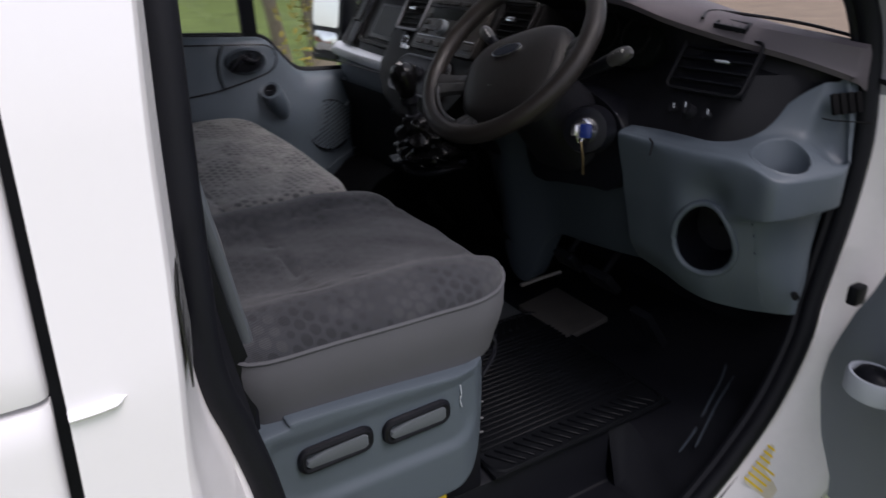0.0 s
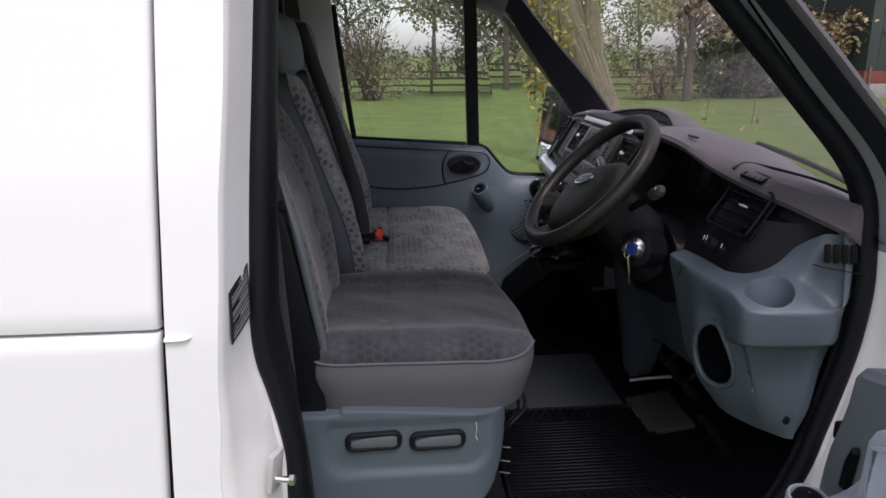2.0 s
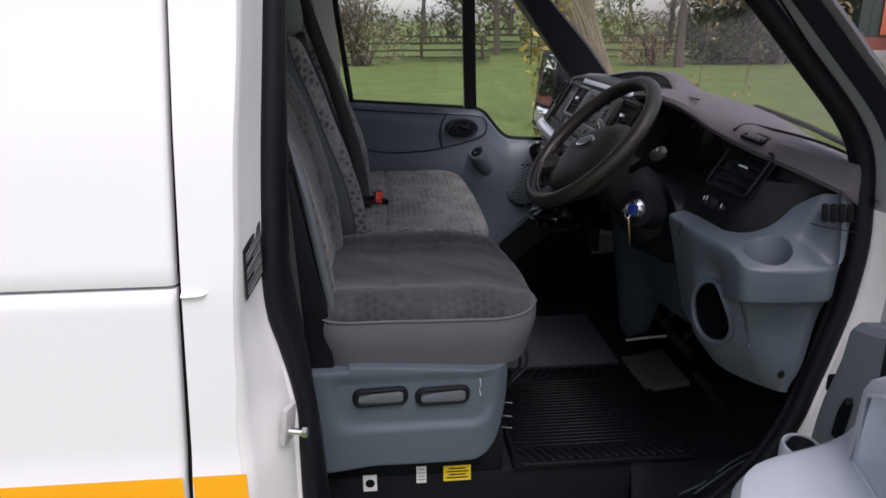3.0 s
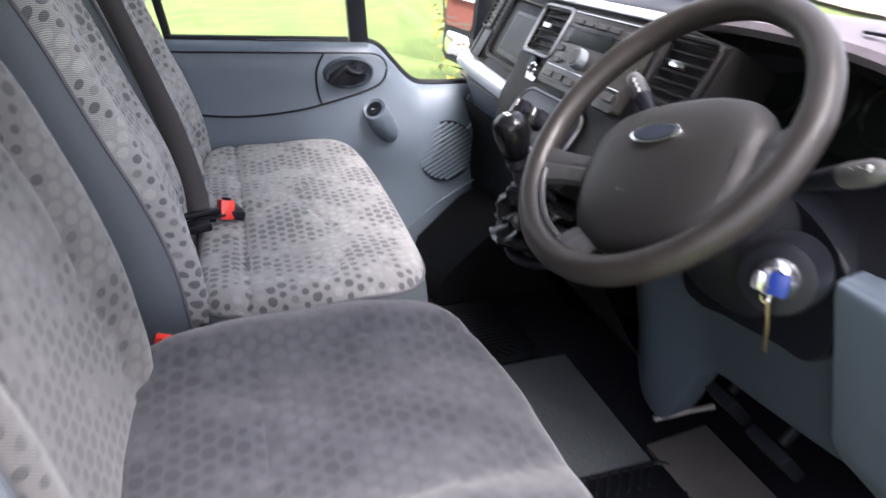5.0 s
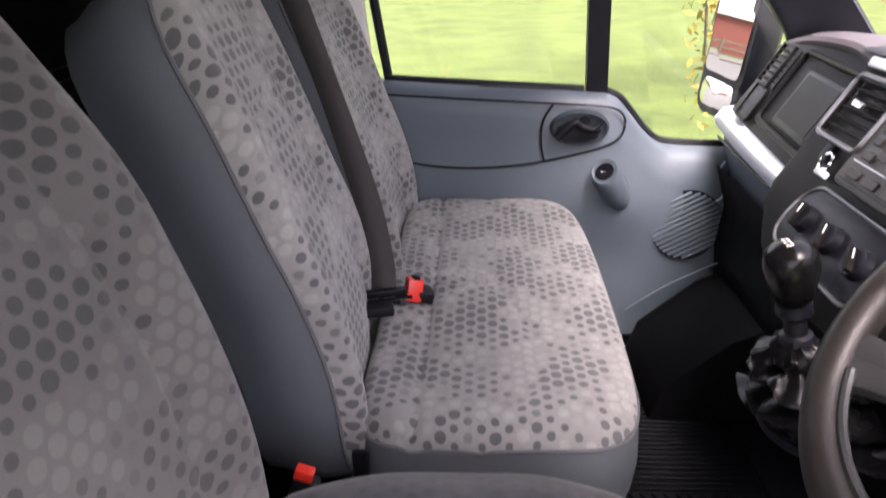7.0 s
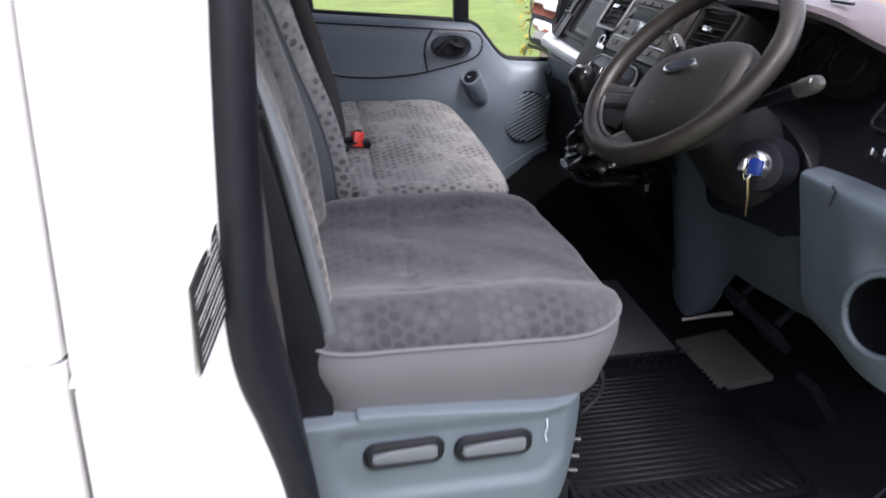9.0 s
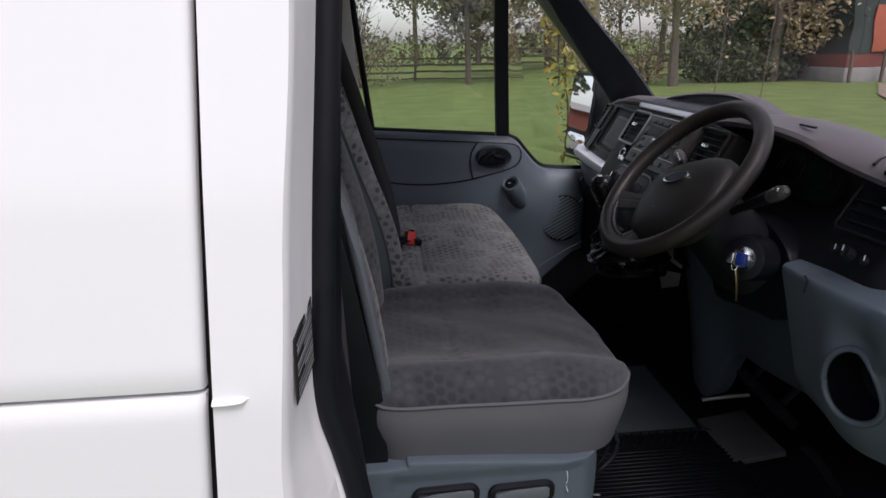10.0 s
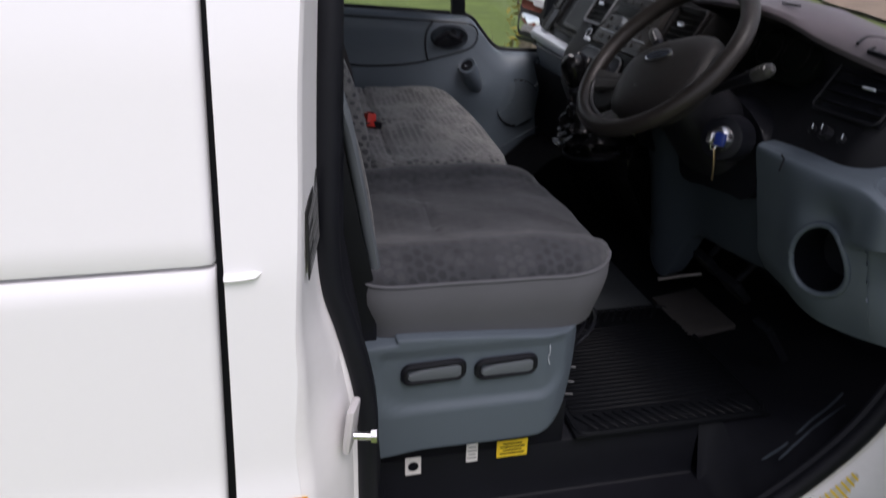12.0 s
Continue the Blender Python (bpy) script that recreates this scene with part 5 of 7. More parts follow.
# heater panel
HT = plane_at((0.893, 1.075, 1.205), (0, -1, 0), (0.60, 0, 0.80))
bm = bmesh.new()
prism(bm, rounded(0.255, 0.092, 0.035, 6), lambda a, b, d: HT @ Vector((a, b, 0.012 - d)), 0.03, 0.003)
hp = part("heater_panel", bm, BLACK, dash, "black heater control panel")
bm = bmesh.new()
tube(bm, [HT @ Vector((a, b, 0.011)) for a, b in rounded(0.262, 0.099, 0.038, 6)], 0.003, 6, closed=True)
part("heater_trim", bm, SATIN, hp, "satin grey panel rim")
for a in (-0.078, 0.0, 0.078):
    bm = bmesh.new()
    cyl(bm, HT @ Vector((a, 0.0, 0.010)), HT @ Vector((a, 0.0, 0.026)), 0.021, 0.019, 24)
    k = part("heater_knob", bm, BLACK, hp, "black heater knob")
    bm = bmesh.new()
    box(bm, HT @ Vector((a, 0.0, 0.030)), (0.007, 0.036, 0.010), 0.002, rot3(HT) @ pose(0, 0, 0, 0, 0, 30 + 200 * a))
    part("knob_grip", bm, STACK, k)
    bm = bmesh.new()
    box(bm, HT @ Vector((a + 0.004, 0.008, 0.0356)), (0.002, 0.014, 0.0008), 0, rot3(HT) @ pose(0, 0, 0, 0, 0, 30 + 200 * a))
    part("knob_mark", bm, PAPER, k)
# passenger side: screen bezel, vent, tray
SC = plane_at((0.985, 1.47, 1.30), (-0.10, -1, 0), (0.514, 0, 0.857))
bm = bmesh.new()
outline = [(-0.345, -0.085), (-0.33, 0.02), (-0.285, 0.105), (-0.25, 0.120), (0.165, 0.135), (0.165, -0.090), (0.10, -0.098), (-0.2, -0.095)]
prism(bm, outline, lambda a, b, d: SC @ Vector((a, b, -0.013 - d)), 0.09, 0.008)
part("passenger_fascia", bm, STACK, dash, "dark grey passenger side fascia")
bm = bmesh.new()
tube(bm, [SC @ Vector((a + 0.005, b + 0.014, -0.002)) for a, b in rounded(0.300, 0.150, 0.016, 5)], 0.006, 8, closed=True)
bz = part("screen_bezel", bm, STACK, dash, "raised grey bezel round the screen bay")
bm = bmesh.new()
box(bm, SC @ Vector((0.005, 0.014, -0.006)), (0.290, 0.140, 0.004), 0.001, rot3(SC))
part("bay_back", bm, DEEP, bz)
bm = bmesh.new()
prism(bm, rounded(0.182, 0.108, 0.006, 4), lambda a, b, d: SC @ Vector((0.03 + a, 0.008 + b, 0.004 - d)), 0.008, 0.002)
scr = part("display_unit", bm, BLACK, bz, "dark display housing")
bm = bmesh.new()
prism(bm, rounded(0.158, 0.088, 0.004, 3), lambda a, b, d: SC @ Vector((0.032 + a, 0.010 + b, 0.0052 - d)), 0.003)
part("display", bm, SCREEN, scr, "dark green-grey display")
vent(dash, None, 0.070, 0.088, SC @ Matrix.Translation((-0.232, 0.040, 0.003)), 6, 'h', STACK)
bm = bmesh.new()
box(bm, SC @ Vector((-0.225, -0.044, -0.004)), (0.075, 0.070, 0.006), 0.003, rot3(SC))
part("side_tray", bm, BLACK, dash, "black tray beside the display")
bm = bmesh.new()
tube(bm, [SC @ Vector((-0.225 + a, -0.044 + b, -0.001)) for a, b in rounded(0.080, 0.076, 0.008, 3)], 0.003, 6, closed=True)
part("tray_rim", bm, STACK, dash)
# shelf, its edge highlight drawn in pale grey, and the glove box face below
bm = bmesh.new()
rings = []
for k in range(20):
    y = 1.235 + 0.62 * k / 19
    t = k / 19
    x = 0.912 + 0.050 * t ** 1.5
    z = 1.205 - 0.004 * t
    r = 0.0 if 0 < k < 19 else 0.012
    rings.append([(x + 0.075, y, z + 0.022), (x + 0.02, y, z + 0.013), (x + 0.004, y, z + 0.004 - r), (x, y, z - 0.006), (x + 0.002, y, z - 0.020 + r), (x + 0.02, y, z - 0.030), (x + 0.08, y, z - 0.032)])
loft(bm, rings)
part("shelf_edge", bm, LGREY, dash, "pale grey shelf edge, highlight put into its colour")
bm = bmesh.new()
loft(bm, [[(0.935 + 0.05 * t, y, 1.175), (0.945 + 0.05 * t, y, 1.10), (0.965 + 0.05 * t, y, 1.02), (1.02 + 0.04 * t, y, 0.93), (1.15, y, 0.90)] for y, t in [(1.20 + 0.64 * k / 9, k / 9) for k in range(10)]])
gl = part("glove_box", bm, GREY, dash, "blue-grey glove box face")
bm = bmesh.new()
tube(bm, curve_pts([(0.936, 1.40, 1.168), (0.945, 1.60, 1.165), (0.962, 1.80, 1.160)], 12), 0.003, 6)
part("box_seam", bm, BLACK, gl)
bm = bmesh.new()
tube(bm, curve_pts([(0.985, 1.80, 1.10), (0.965, 1.815, 1.05), (0.955, 1.812, 1.02), (0.965, 1.80, 1.0), (0.985, 1.785, 1.02), (0.985, 1.78, 1.07)], 20), 0.003, 6)
part("loop_rim", bm, LGREY, dash, "pale rim of the side bin")
# black body of the heater and centre tunnel under the stack
bm = bmesh.new()
loft(bm, [[(x0, y, z) for x0, z in ((0.905, 1.16), (0.885, 1.08), (0.905, 0.98), (0.97, 0.86), (1.10, 0.70), (1.25, 0.63))] for y in (0.83, 0.90, 1.10, 1.24)])
loft(bm, [[(x0, y, z) for x0, z in ((0.96, 1.10), (0.99, 1.0), (0.98, 0.90), (0.99, 0.80), (1.05, 0.70), (1.2, 0.62))] for y in (1.24, 1.5, 1.78)])
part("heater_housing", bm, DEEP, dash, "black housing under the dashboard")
bm = bmesh.new()
prism(bm, [(0.775, 0.64), (0.80, 0.72), (0.93, 0.83), (1.05, 0.88), (1.1, 0.64)], lambda a, b, d: Vector((a, 1.745 - 0.30 * d, b)), 1.0, 0.035, 4)
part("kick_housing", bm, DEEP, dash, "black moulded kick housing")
bm = bmesh.new()
tube(bm, curve_pts([(0.775, 1.752, 0.735), (0.85, 1.752, 0.79), (0.945, 1.75, 0.845), (1.02, 1.75, 0.88)], 14), 0.0022, 6)
part("kick_edge", bm, GREY, dash, "pale trim edge")

# ---- steering wheel and column ----
WH = plane_at((0.818, 0.595, 1.324), (0.06, -1, 0), (0.695, 0, 0.719))
wheel = thing("steering_wheel", "worn dark grey four-spoke steering wheel", "steering wheel")
WHEEL = mat("worn_wheel_leather", (0.0175, 0.0148, 0.0134), 0.42, var=0.18, scale=30, bump=0.3, fine=700, dist=0.0005, spec=0.3)
HUB = mat("wheel_hub_plastic", (0.014, 0.0128, 0.0122), 0.5, var=0.1, scale=16, bump=0.35, fine=800, dist=0.0005, spec=0.25)
SPOKE = mat("spoke_grey_plastic", (0.03, 0.03, 0.031), 0.42, var=0.08, scale=16, bump=0.2, fine=800, dist=0.0004)
bm = bmesh.new()
rings = []
for i in range(96):
    a = 2 * math.pi * i / 96
    thick = 1 + 0.10 * (math.exp(-((abs(math.sin(a)) - 0.35) / 0.12) ** 2) if math.sin(a) > 0 else 0)
    rings.append([WH @ Vector(((0.1835 + 0.0175 * thick * math.cos(b)) * math.cos(a), (0.1835 + 0.0175 * thick * math.cos(b)) * math.sin(a), 0.0175 * math.sin(b))) for b in [2 * math.pi * k / 16 for k in range(16)]])
loft(bm, rings, wrap_u=True, wrap_v=True)
part("rim", bm, WHEEL, wheel, "worn dark grey leather rim")
# the wheel is turned a little; its hub sits low
WR = WH @ pose(0, 0, 0, 0, 0, 24)
HC = Vector((0.022, -0.042, 0))
for a0, a1 in ((-164, -116), (-46, -16)):
    bm = bmesh.new()
    tube(bm, [WR @ Vector((0.164 * math.cos(radians(a0 + (a1 - a0) * k / 18)), 0.164 * math.sin(radians(a0 + (a1 - a0) * k / 18)), 0.004)) for k in range(19)], 0.0045, 8)
    part("rim_insert", bm, SPOKE, wheel, "satin grey thumb insert")
bm = bmesh.new()
rings = []
for r, w in ((0.25, 0.012), (0.60, 0.010), (0.82, 0.004), (0.93, -0.004), (0.985, -0.013), (1.0, -0.024), (0.97, -0.048)):
    ring = []
    for i in range(64):
        a = 2 * math.pi * i / 64
        c, s = math.cos(a), math.sin(a)
        k = (abs(c) ** 2.8 + abs(s) ** 2.8) ** (-1 / 2.8)
        wide = 0.116 + 0.010 * s
        low = 0.090 if s > 0 else 0.112
        ring.append(WR @ (HC + Vector((wide * c * k * r, low * s * k * r, w + 0.004))))
    rings.append(ring)
vs = loft(bm, rings, wrap_u=True)
bm.faces.new(vs[0])
part("hub", bm, HUB, wheel, "dark grained airbag hub")
bm = bmesh.new()
tube(bm, [WR @ (HC + Vector((0.090 + 0.006 * math.sin(k / 3), -0.055 + 0.011 * k, 0.0075 - 0.004 * abs(k - 5) / 5))) for k in range(11)], 0.0012, 5)
part("hub_seam", bm, BLACK, wheel, "fine seam in the hub")
bm = bmesh.new()
cyl(bm, WR @ Vector((0.008, -0.015, -0.04)), WR @ Vector((0.004, -0.008, -0.075)), 0.085, 0.06, 28)
part("hub_back", bm, BLACK, wheel)
for a_r, wd in ((-169, 0.025), (-11, 0.025), (-112, 0.024), (-50, 0.024)):
    end = Vector((0.172 * math.cos(radians(a_r)), 0.172 * math.sin(radians(a_r)), 0.0))
    bm = bmesh.new()
    rings = []
    for k in range(9):
        t = k / 8
        p = HC.lerp(end, 0.42 + 0.58 * t) + Vector((0, 0, -0.026 + 0.024 * t))
        d = (end - HC).normalized()
        n2 = Vector((-d.y, d.x, 0))
        hw = wd * (1.15 - 0.30 * math.sin(math.pi * min(1, t)))
        rings.append([WR @ (p + n2 * hw * x + Vector((0, 0, z))) for x, z in ((-1, -0.006), (-0.9, 0.004), (-0.2, 0.008), (0, 0.006), (0.2, 0.008), (0.9, 0.004), (1, -0.006), (0, -0.014))])
    loft(bm, rings, wrap_u=True, caps=True)
    part("spoke", bm, SPOKE, wheel, "grey plastic spoke")
# plain oval badge
BC = HC + Vector((-0.006, 0.026, 0))
bm = bmesh.new()
prism(bm, [(0.034 * math.cos(t), 0.0135 * math.sin(t)) for t in ang], lambda a, b, d: WR @ (BC + Vector((a, b, 0.0205 - d))), 0.008, 0.002)
bd = part("badge", bm, CHROME, wheel, "bright oval badge rim")
bm = bmesh.new()
prism(bm, [(0.029 * math.cos(t), 0.0100 * math.sin(t)) for t in ang], lambda a, b, d: WR @ (BC + Vector((a, b, 0.0216 - d))), 0.003)
part("badge_face", bm, mat("badge_blue_black", (0.02, 0.024, 0.035), 0.25, var=0.1, scale=60, bump=0), bd, "dark blue badge face")
bm = bmesh.new()
for k in range(6):
    box(bm, WR @ (HC + Vector((-0.028 + 0.0072 * k, -0.044, 0.0145))), (0.0050, 0.006, 0.001), 0, rot3(WR))
part("hub_lettering", bm, SPOKE, wheel, "faint embossed lettering bars")

column = thing("steering_column", "black steering column with stalks and ignition", "steering column")
bm = bmesh.new()
rings = []
for z, w, h in ((-0.055, 0.070, 0.055), (-0.08, 0.078, 0.062), (-0.17, 0.080, 0.070), (-0.26, 0.085, 0.080)):
    rings.append([WH @ Vector((w * math.copysign(abs(math.cos(t)) ** 0.6, math.cos(t)), h * math.copysign(abs(math.sin(t)) ** 0.6, math.sin(t)) - 0.012, z)) for t in ang])
loft(bm, rings, wrap_u=True, caps=True)
part("column_shroud", bm, SOFT_BLACK, column, "black column shroud")
# right stalk with its pale tip, left stalk
for sx, tip in ((1, (0.909, 0.385, 1.333)), (-1, (0.905, 0.795, 1.335))):
    base = WH @ Vector((sx * 0.06, 0.01, -0.10))
    tipv = Vector(tip)
    d = (tipv - base).normalized()
    bm = bmesh.new()
    tube(bm, curve_pts([base, base + d * 0.06, tipv - d * 0.03], 8), [0.010, 0.009, 0.008, 0.008, 0.009, 0.010, 0.012, 0.013], 10)
    stalk = part("stalk", bm, BLACK, column, "black control stalk")
    bm = bmesh.new()
    tube(bm, [tipv - d * 0.034, tipv - d * 0.02, tipv, tipv + d * 0.012, tipv + d * 0.018], [0.011, 0.0135, 0.0135, 0.011, 0.005], 14)
    part("stalk_tip", bm, mat("stalk_tip_grey", (0.05, 0.048, 0.047), 0.35, var=0.15, scale=40, bump=0.1), stalk, "grey stalk tip")
    bm = bmesh.new()
    side = Vector((-0.6, -0.5, 0.5)).normalized()
    for k in range(3):
        box(bm, tipv - d * (0.002 + 0.010 * k) + side * 0.0152, (0.003, 0.003, 0.006), 0.0006)
    part("stalk_mark", bm, PAPER, stalk, "pale marks")
# ignition barrel, key and fob
bm = bmesh.new()
kd = Vector((-0.80, -0.52, 0.18)).normalized()
kc = Vector((0.895, 0.455, 1.192))
tube(bm, [kc - kd * 0.05, kc - kd * 0.01, kc + kd * 0.004, kc + kd * 0.006], [0.046, 0.044, 0.041, 0.034], 28)
part("ignition_barrel", bm, BLACK, column, "round black ignition surround")
bm = bmesh.new()
tube(bm, [kc + kd * 0.004, kc + kd * 0.010, kc + kd * 0.022], [0.026, 0.025, 0.016], 20)
part("lock_ring", bm, CHROME, column, "bright lock ring")
fob = thing("car_key", "key with dark blue fob in the ignition", "key")
bm = bmesh.new()
rl = kd.cross(Vector((0, 0, 1))).normalized()
box(bm, kc + kd * 0.026 - rl * 0.008, (0.022, 0.010, 0.026), 0.0048, Matrix((rl, kd, rl.cross(kd))).transposed().to_4x4())
part("key_head", bm, BLUE, fob, "dark blue key head")
bm = bmesh.new()
box(bm, kc + kd * 0.026 + rl * 0.012, (0.014, 0.009, 0.022), 0.004, Matrix((rl, kd, rl.cross(kd))).transposed().to_4x4())
part("key_bow", bm, CHROME, fob, "bright metal key bow")
bm = bmesh.new()
k0 = kc + kd * 0.034 + Vector((0.004, 0.0, -0.02))
tube(bm, [k0, k0 + Vector((0.002, -0.004, -0.03)), k0 + Vector((0.004, -0.004, -0.062))], [0.0035, 0.0045, 0.003], 8, flat=0.5)
part("hanging_key", bm, BRASS, fob, "small brass key hanging down")
bm = bmesh.new()
tube(bm, [kc + kd * 0.034 + Vector((0.006 * math.cos(t), 0, -0.012 + 0.010 * math.sin(t))) for t in ang], 0.001, 5, closed=True)
part("key_ring", bm, CHROME, fob)
# dark irregular plate behind the ignition
bm = bmesh.new()
plate = curve_pts([(*p, 0) for p in [(0.76, 1.16), (0.73, 1.025), (0.62, 1.032), (0.528, 1.046), (0.482, 1.050), (0.454, 1.074), (0.449, 1.115), (0.455, 1.19), (0.56, 1.24), (0.70, 1.22), (0.76, 1.16)]], 61)[:-1]
prism(bm, [(p.x, p.y) for p in plate], lambda a, b, d: Vector((min(0.985, knee_x(a, b) - 0.010) + d, a, b)), 0.05, 0.006)
part("ignition_plate", bm, BLACK, column, "black plate behind the lock")

# ---- gear lever ----
gear = thing("gear_lever", "black gear lever with leather gaiter", "gear lever")
bm = bmesh.new()
kc2, up2 = Vector((0.780, 0.949, 1.232)), Vector((-0.22, 0, 0.975)).normalized()
prof = [(-0.045, 0.012), (-0.038, 0.020), (-0.02, 0.026), (0.0, 0.0305), (0.012, 0.0310), (0.024, 0.028), (0.032, 0.020), (0.0355, 0.010), (0.036, 0.001)]
tube(bm, [kc2 + up2 * h for h, r in prof], [r for h, r in prof], 28)
knob = part("knob", bm, mat("gloss_black_knob", (0.005, 0.005, 0.0055), 0.2, var=0.1, scale=40, bump=0.02, spec=0.22), gear, "glossy black gear knob")
bm = bmesh.new()
for a, b in ((-0.008, 0), (0, 0), (0.008, 0)):
    box(bm, kc2 + up2 * 0.0335 + Vector((0, a, 0)) , (0.014, 0.0016, 0.004), 0)
box(bm, kc2 + up2 * 0.0345, (0.0016, 0.018, 0.004), 0)
part("shift_pattern", bm, PAPER, knob, "white shift pattern")
bm = bmesh.new()
tube(bm, [kc2 - up2 * 0.043, kc2 - up2 * 0.056, kc2 - up2 * 0.060, kc2 - up2 * 0.064, kc2 - up2 * 0.085, kc2 - up2 * 0.088, kc2 - up2 * 0.095, kc2 - up2 * 0.105], [0.020, 0.021, 0.017, 0.013, 0.013, 0.019, 0.021, 0.015], 20)
part("collar", bm, BLACK, gear, "black ribbed collar")
bm = bmesh.new()
rings = []
top, base = kc2 - up2 * 0.095, Vector((0.872, 0.955, 1.03))
for k in range(22):
    t = k / 21
    c = top.lerp(base, t)
    r = 0.018 + 0.082 * t ** 0.75
    ring = []
    for i in range(64):
        a = 2 * math.pi * i / 64
        f = 1 + (0.20 * math.sin(t * 19 + 1.2 * math.sin(a * 3)) + 0.16 * noise.noise(Vector((math.cos(a) * 2.4, math.sin(a) * 2.4, t * 5)))) * min(1, 4 * t * (1.25 - t))
        ring.append(c + Vector((r * f * math.cos(a), r * 1.05 * f * math.sin(a), 0.012 * noise.noise(Vector((math.cos(a) * 3, math.sin(a) * 3, t * 3))))))
    rings.append(ring)
loft(bm, rings, wrap_u=True)
part("gaiter", bm, mat("black_leather_gaiter", (0.003, 0.003, 0.0034), 0.26, var=0.2, scale=30, bump=0.3, fine=220, dist=0.001, spec=0.17), gear, "creased black leather gaiter")
bm = bmesh.new()
tube(bm, [base + Vector((0.085 * math.cos(a), 0.090 * math.sin(a), 0.035 * math.cos(a) * 0.6)) for a in ang], 0.008, 8, closed=True)
part("gaiter_frame", bm, BLACK, gear, "dark gaiter frame")

# ---- pedals ----
pedals = thing("pedal_set", "dark brake and clutch pedals", "pedal")
for y, x in ((0.60, 1.10), (0.74, 1.11)):
    bm = bmesh.new()
    box(bm, (x, y, 0.775), (0.022, 0.085, 0.065), 0.006, pose(0, 0, 0, 0, -40, 0))
    pd = part("pedal_pad", bm, RUBBER, pedals, "ribbed rubber pedal pad")
    bm = bmesh.new()
    tube(bm, [(x + 0.01, y, 0.79), (x + 0.08, y, 0.87), (x + 0.16, y, 1.0)], 0.008, 8)
    part("pedal_arm", bm, BLACK, pd)
bm = bmesh.new()
box(bm, (1.13, 0.47, 0.70), (0.02, 0.055, 0.12), 0.006, pose(0, 0, 0, 0, -35, 0))
part("pedal_pad", bm, RUBBER, pedals)
bm = bmesh.new()
tube(bm, [(1.036, 0.83, 0.682), (1.095, 0.823, 0.690), (1.155, 0.815, 0.696)], 0.006, 8)
part("pedal_bar", bm, DULLMETAL, pedals, "thin metal bar above the pedals")

# ---- floor mats ----
def floor_mat(name, x0, x1, y0, y1, z, label):
    t = thing(name, label, "floor mat", group="cab floor mats")
    bm = bmesh.new()
    box(bm, ((x0 + x1) / 2, (y0 + y1) / 2, z), (x1 - x0, y1 - y0, 0.008), 0.003)
    part("mat_base", bm, MAT_RUB, t)
    bm = bmesh.new()
    tube(bm, [((x0 + x1) / 2 + a, (y0 + y1) / 2 + b, z + 0.005) for a, b in rounded(x1 - x0 - 0.012, y1 - y0 - 0.012, 0.03, 5)], 0.005, 6, closed=True)
    part("mat_edge", bm, MAT_RUB, t)
    n = int((y1 - y0 - 0.14) / 0.0145)
    for k in range(n):
        bm = bmesh.new()
        box(bm, ((x0 + x1) / 2, y0 + 0.075 + 0.0145 * k, z + 0.006), (x1 - x0 - 0.03, 0.006, 0.006), 0.0015, seg=1)
        part("rib", bm, MAT_RUB, t)
    for yb in (y0 + 0.038, y1 - 0.032):
        m = int((x1 - x0 - 0.06) / 0.022)
        for k in range(m):
            bm = bmesh.new()
            box(bm, (x0 + 0.035 + 0.022 * k, yb, z + 0.006), (0.006, 0.062, 0.006), 0.0015, pose(0, 0, 0, 0, 0, 35 if yb < (y0 + y1) / 2 else -35), seg=1)
            part("chevron_rib", bm, MAT_RUB, t)
    return t


floor_mat("floor_mat", 0.60, 1.04, 0.31, 0.78, 0.625, "black ribbed rubber mat in the driver's footwell")
floor_mat("floor_mat", 0.655, 0.96, 1.17, 1.62, 0.625, "black ribbed rubber mat before the passenger bench")
bm = bmesh.new()
box(bm, (0.83, 0.97, 0.622), (0.36, 0.38, 0.008), 0.002)
solo("vinyl_floor_cover", bm, FLOORV, "grey speckled vinyl floor covering", "flooring")

# ---- far (passenger) door ----
pdoor = thing("passenger_door", "closed passenger door with grey trim and window", "van door")
SILL = [(0.150, 1.292), (0.20, 1.288), (0.66, 1.254), (0.705, 1.250), (0.738, 1.236), (0.770, 1.200), (0.805, 1.158), (0.835, 1.133), (0.87, 1.123), (0.97, 1.117), (1.25, 1.108)]
bm = bmesh.new()
rings = []
for p in curve_pts([(*q, 0) for q in SILL], 60):
    x, zt = p.x, p.y
    bow = 0.018 * math.sin(max(0, min(1, (x - 0.2) / 0.9)) * math.pi)
    col = [(x, 1.862, zt + 0.004), (x, 1.845, zt + 0.003), (x, 1.826, zt - 0.002), (x, 1.812, zt - 0.010), (x, 1.805, zt - 0.022)]
    for k in range(1, 17):
        t = k / 16
        z = zt - 0.022 + (0.64 - zt + 0.022) * t
        dish = -0.012 * math.exp(-((z - 1.16) / 0.07) ** 2) * (x < 0.60)
        bulge = 0.03 * math.exp(-((x - 0.74) / 0.14) ** 2 - ((z - 1.0) / 0.10) ** 2)
        col.append((x, 1.803 - bow * 0.5 - bulge - dish * 0.5, z))
    rings.append(col)
loft(bm, rings)
trim = part("door_trim", bm, GREY, pdoor, "blue-grey plastic door trim")
bm = bmesh.new()
box(bm, (0.68, 1.90, 0.86), (1.1, 0.03, 0.44), 0.01)
box(bm, (0.39, 1.90, 1.16), (0.52, 0.03, 0.16), 0.01)
part("door_skin", bm, WHITE, pdoor, "white outer door skin")
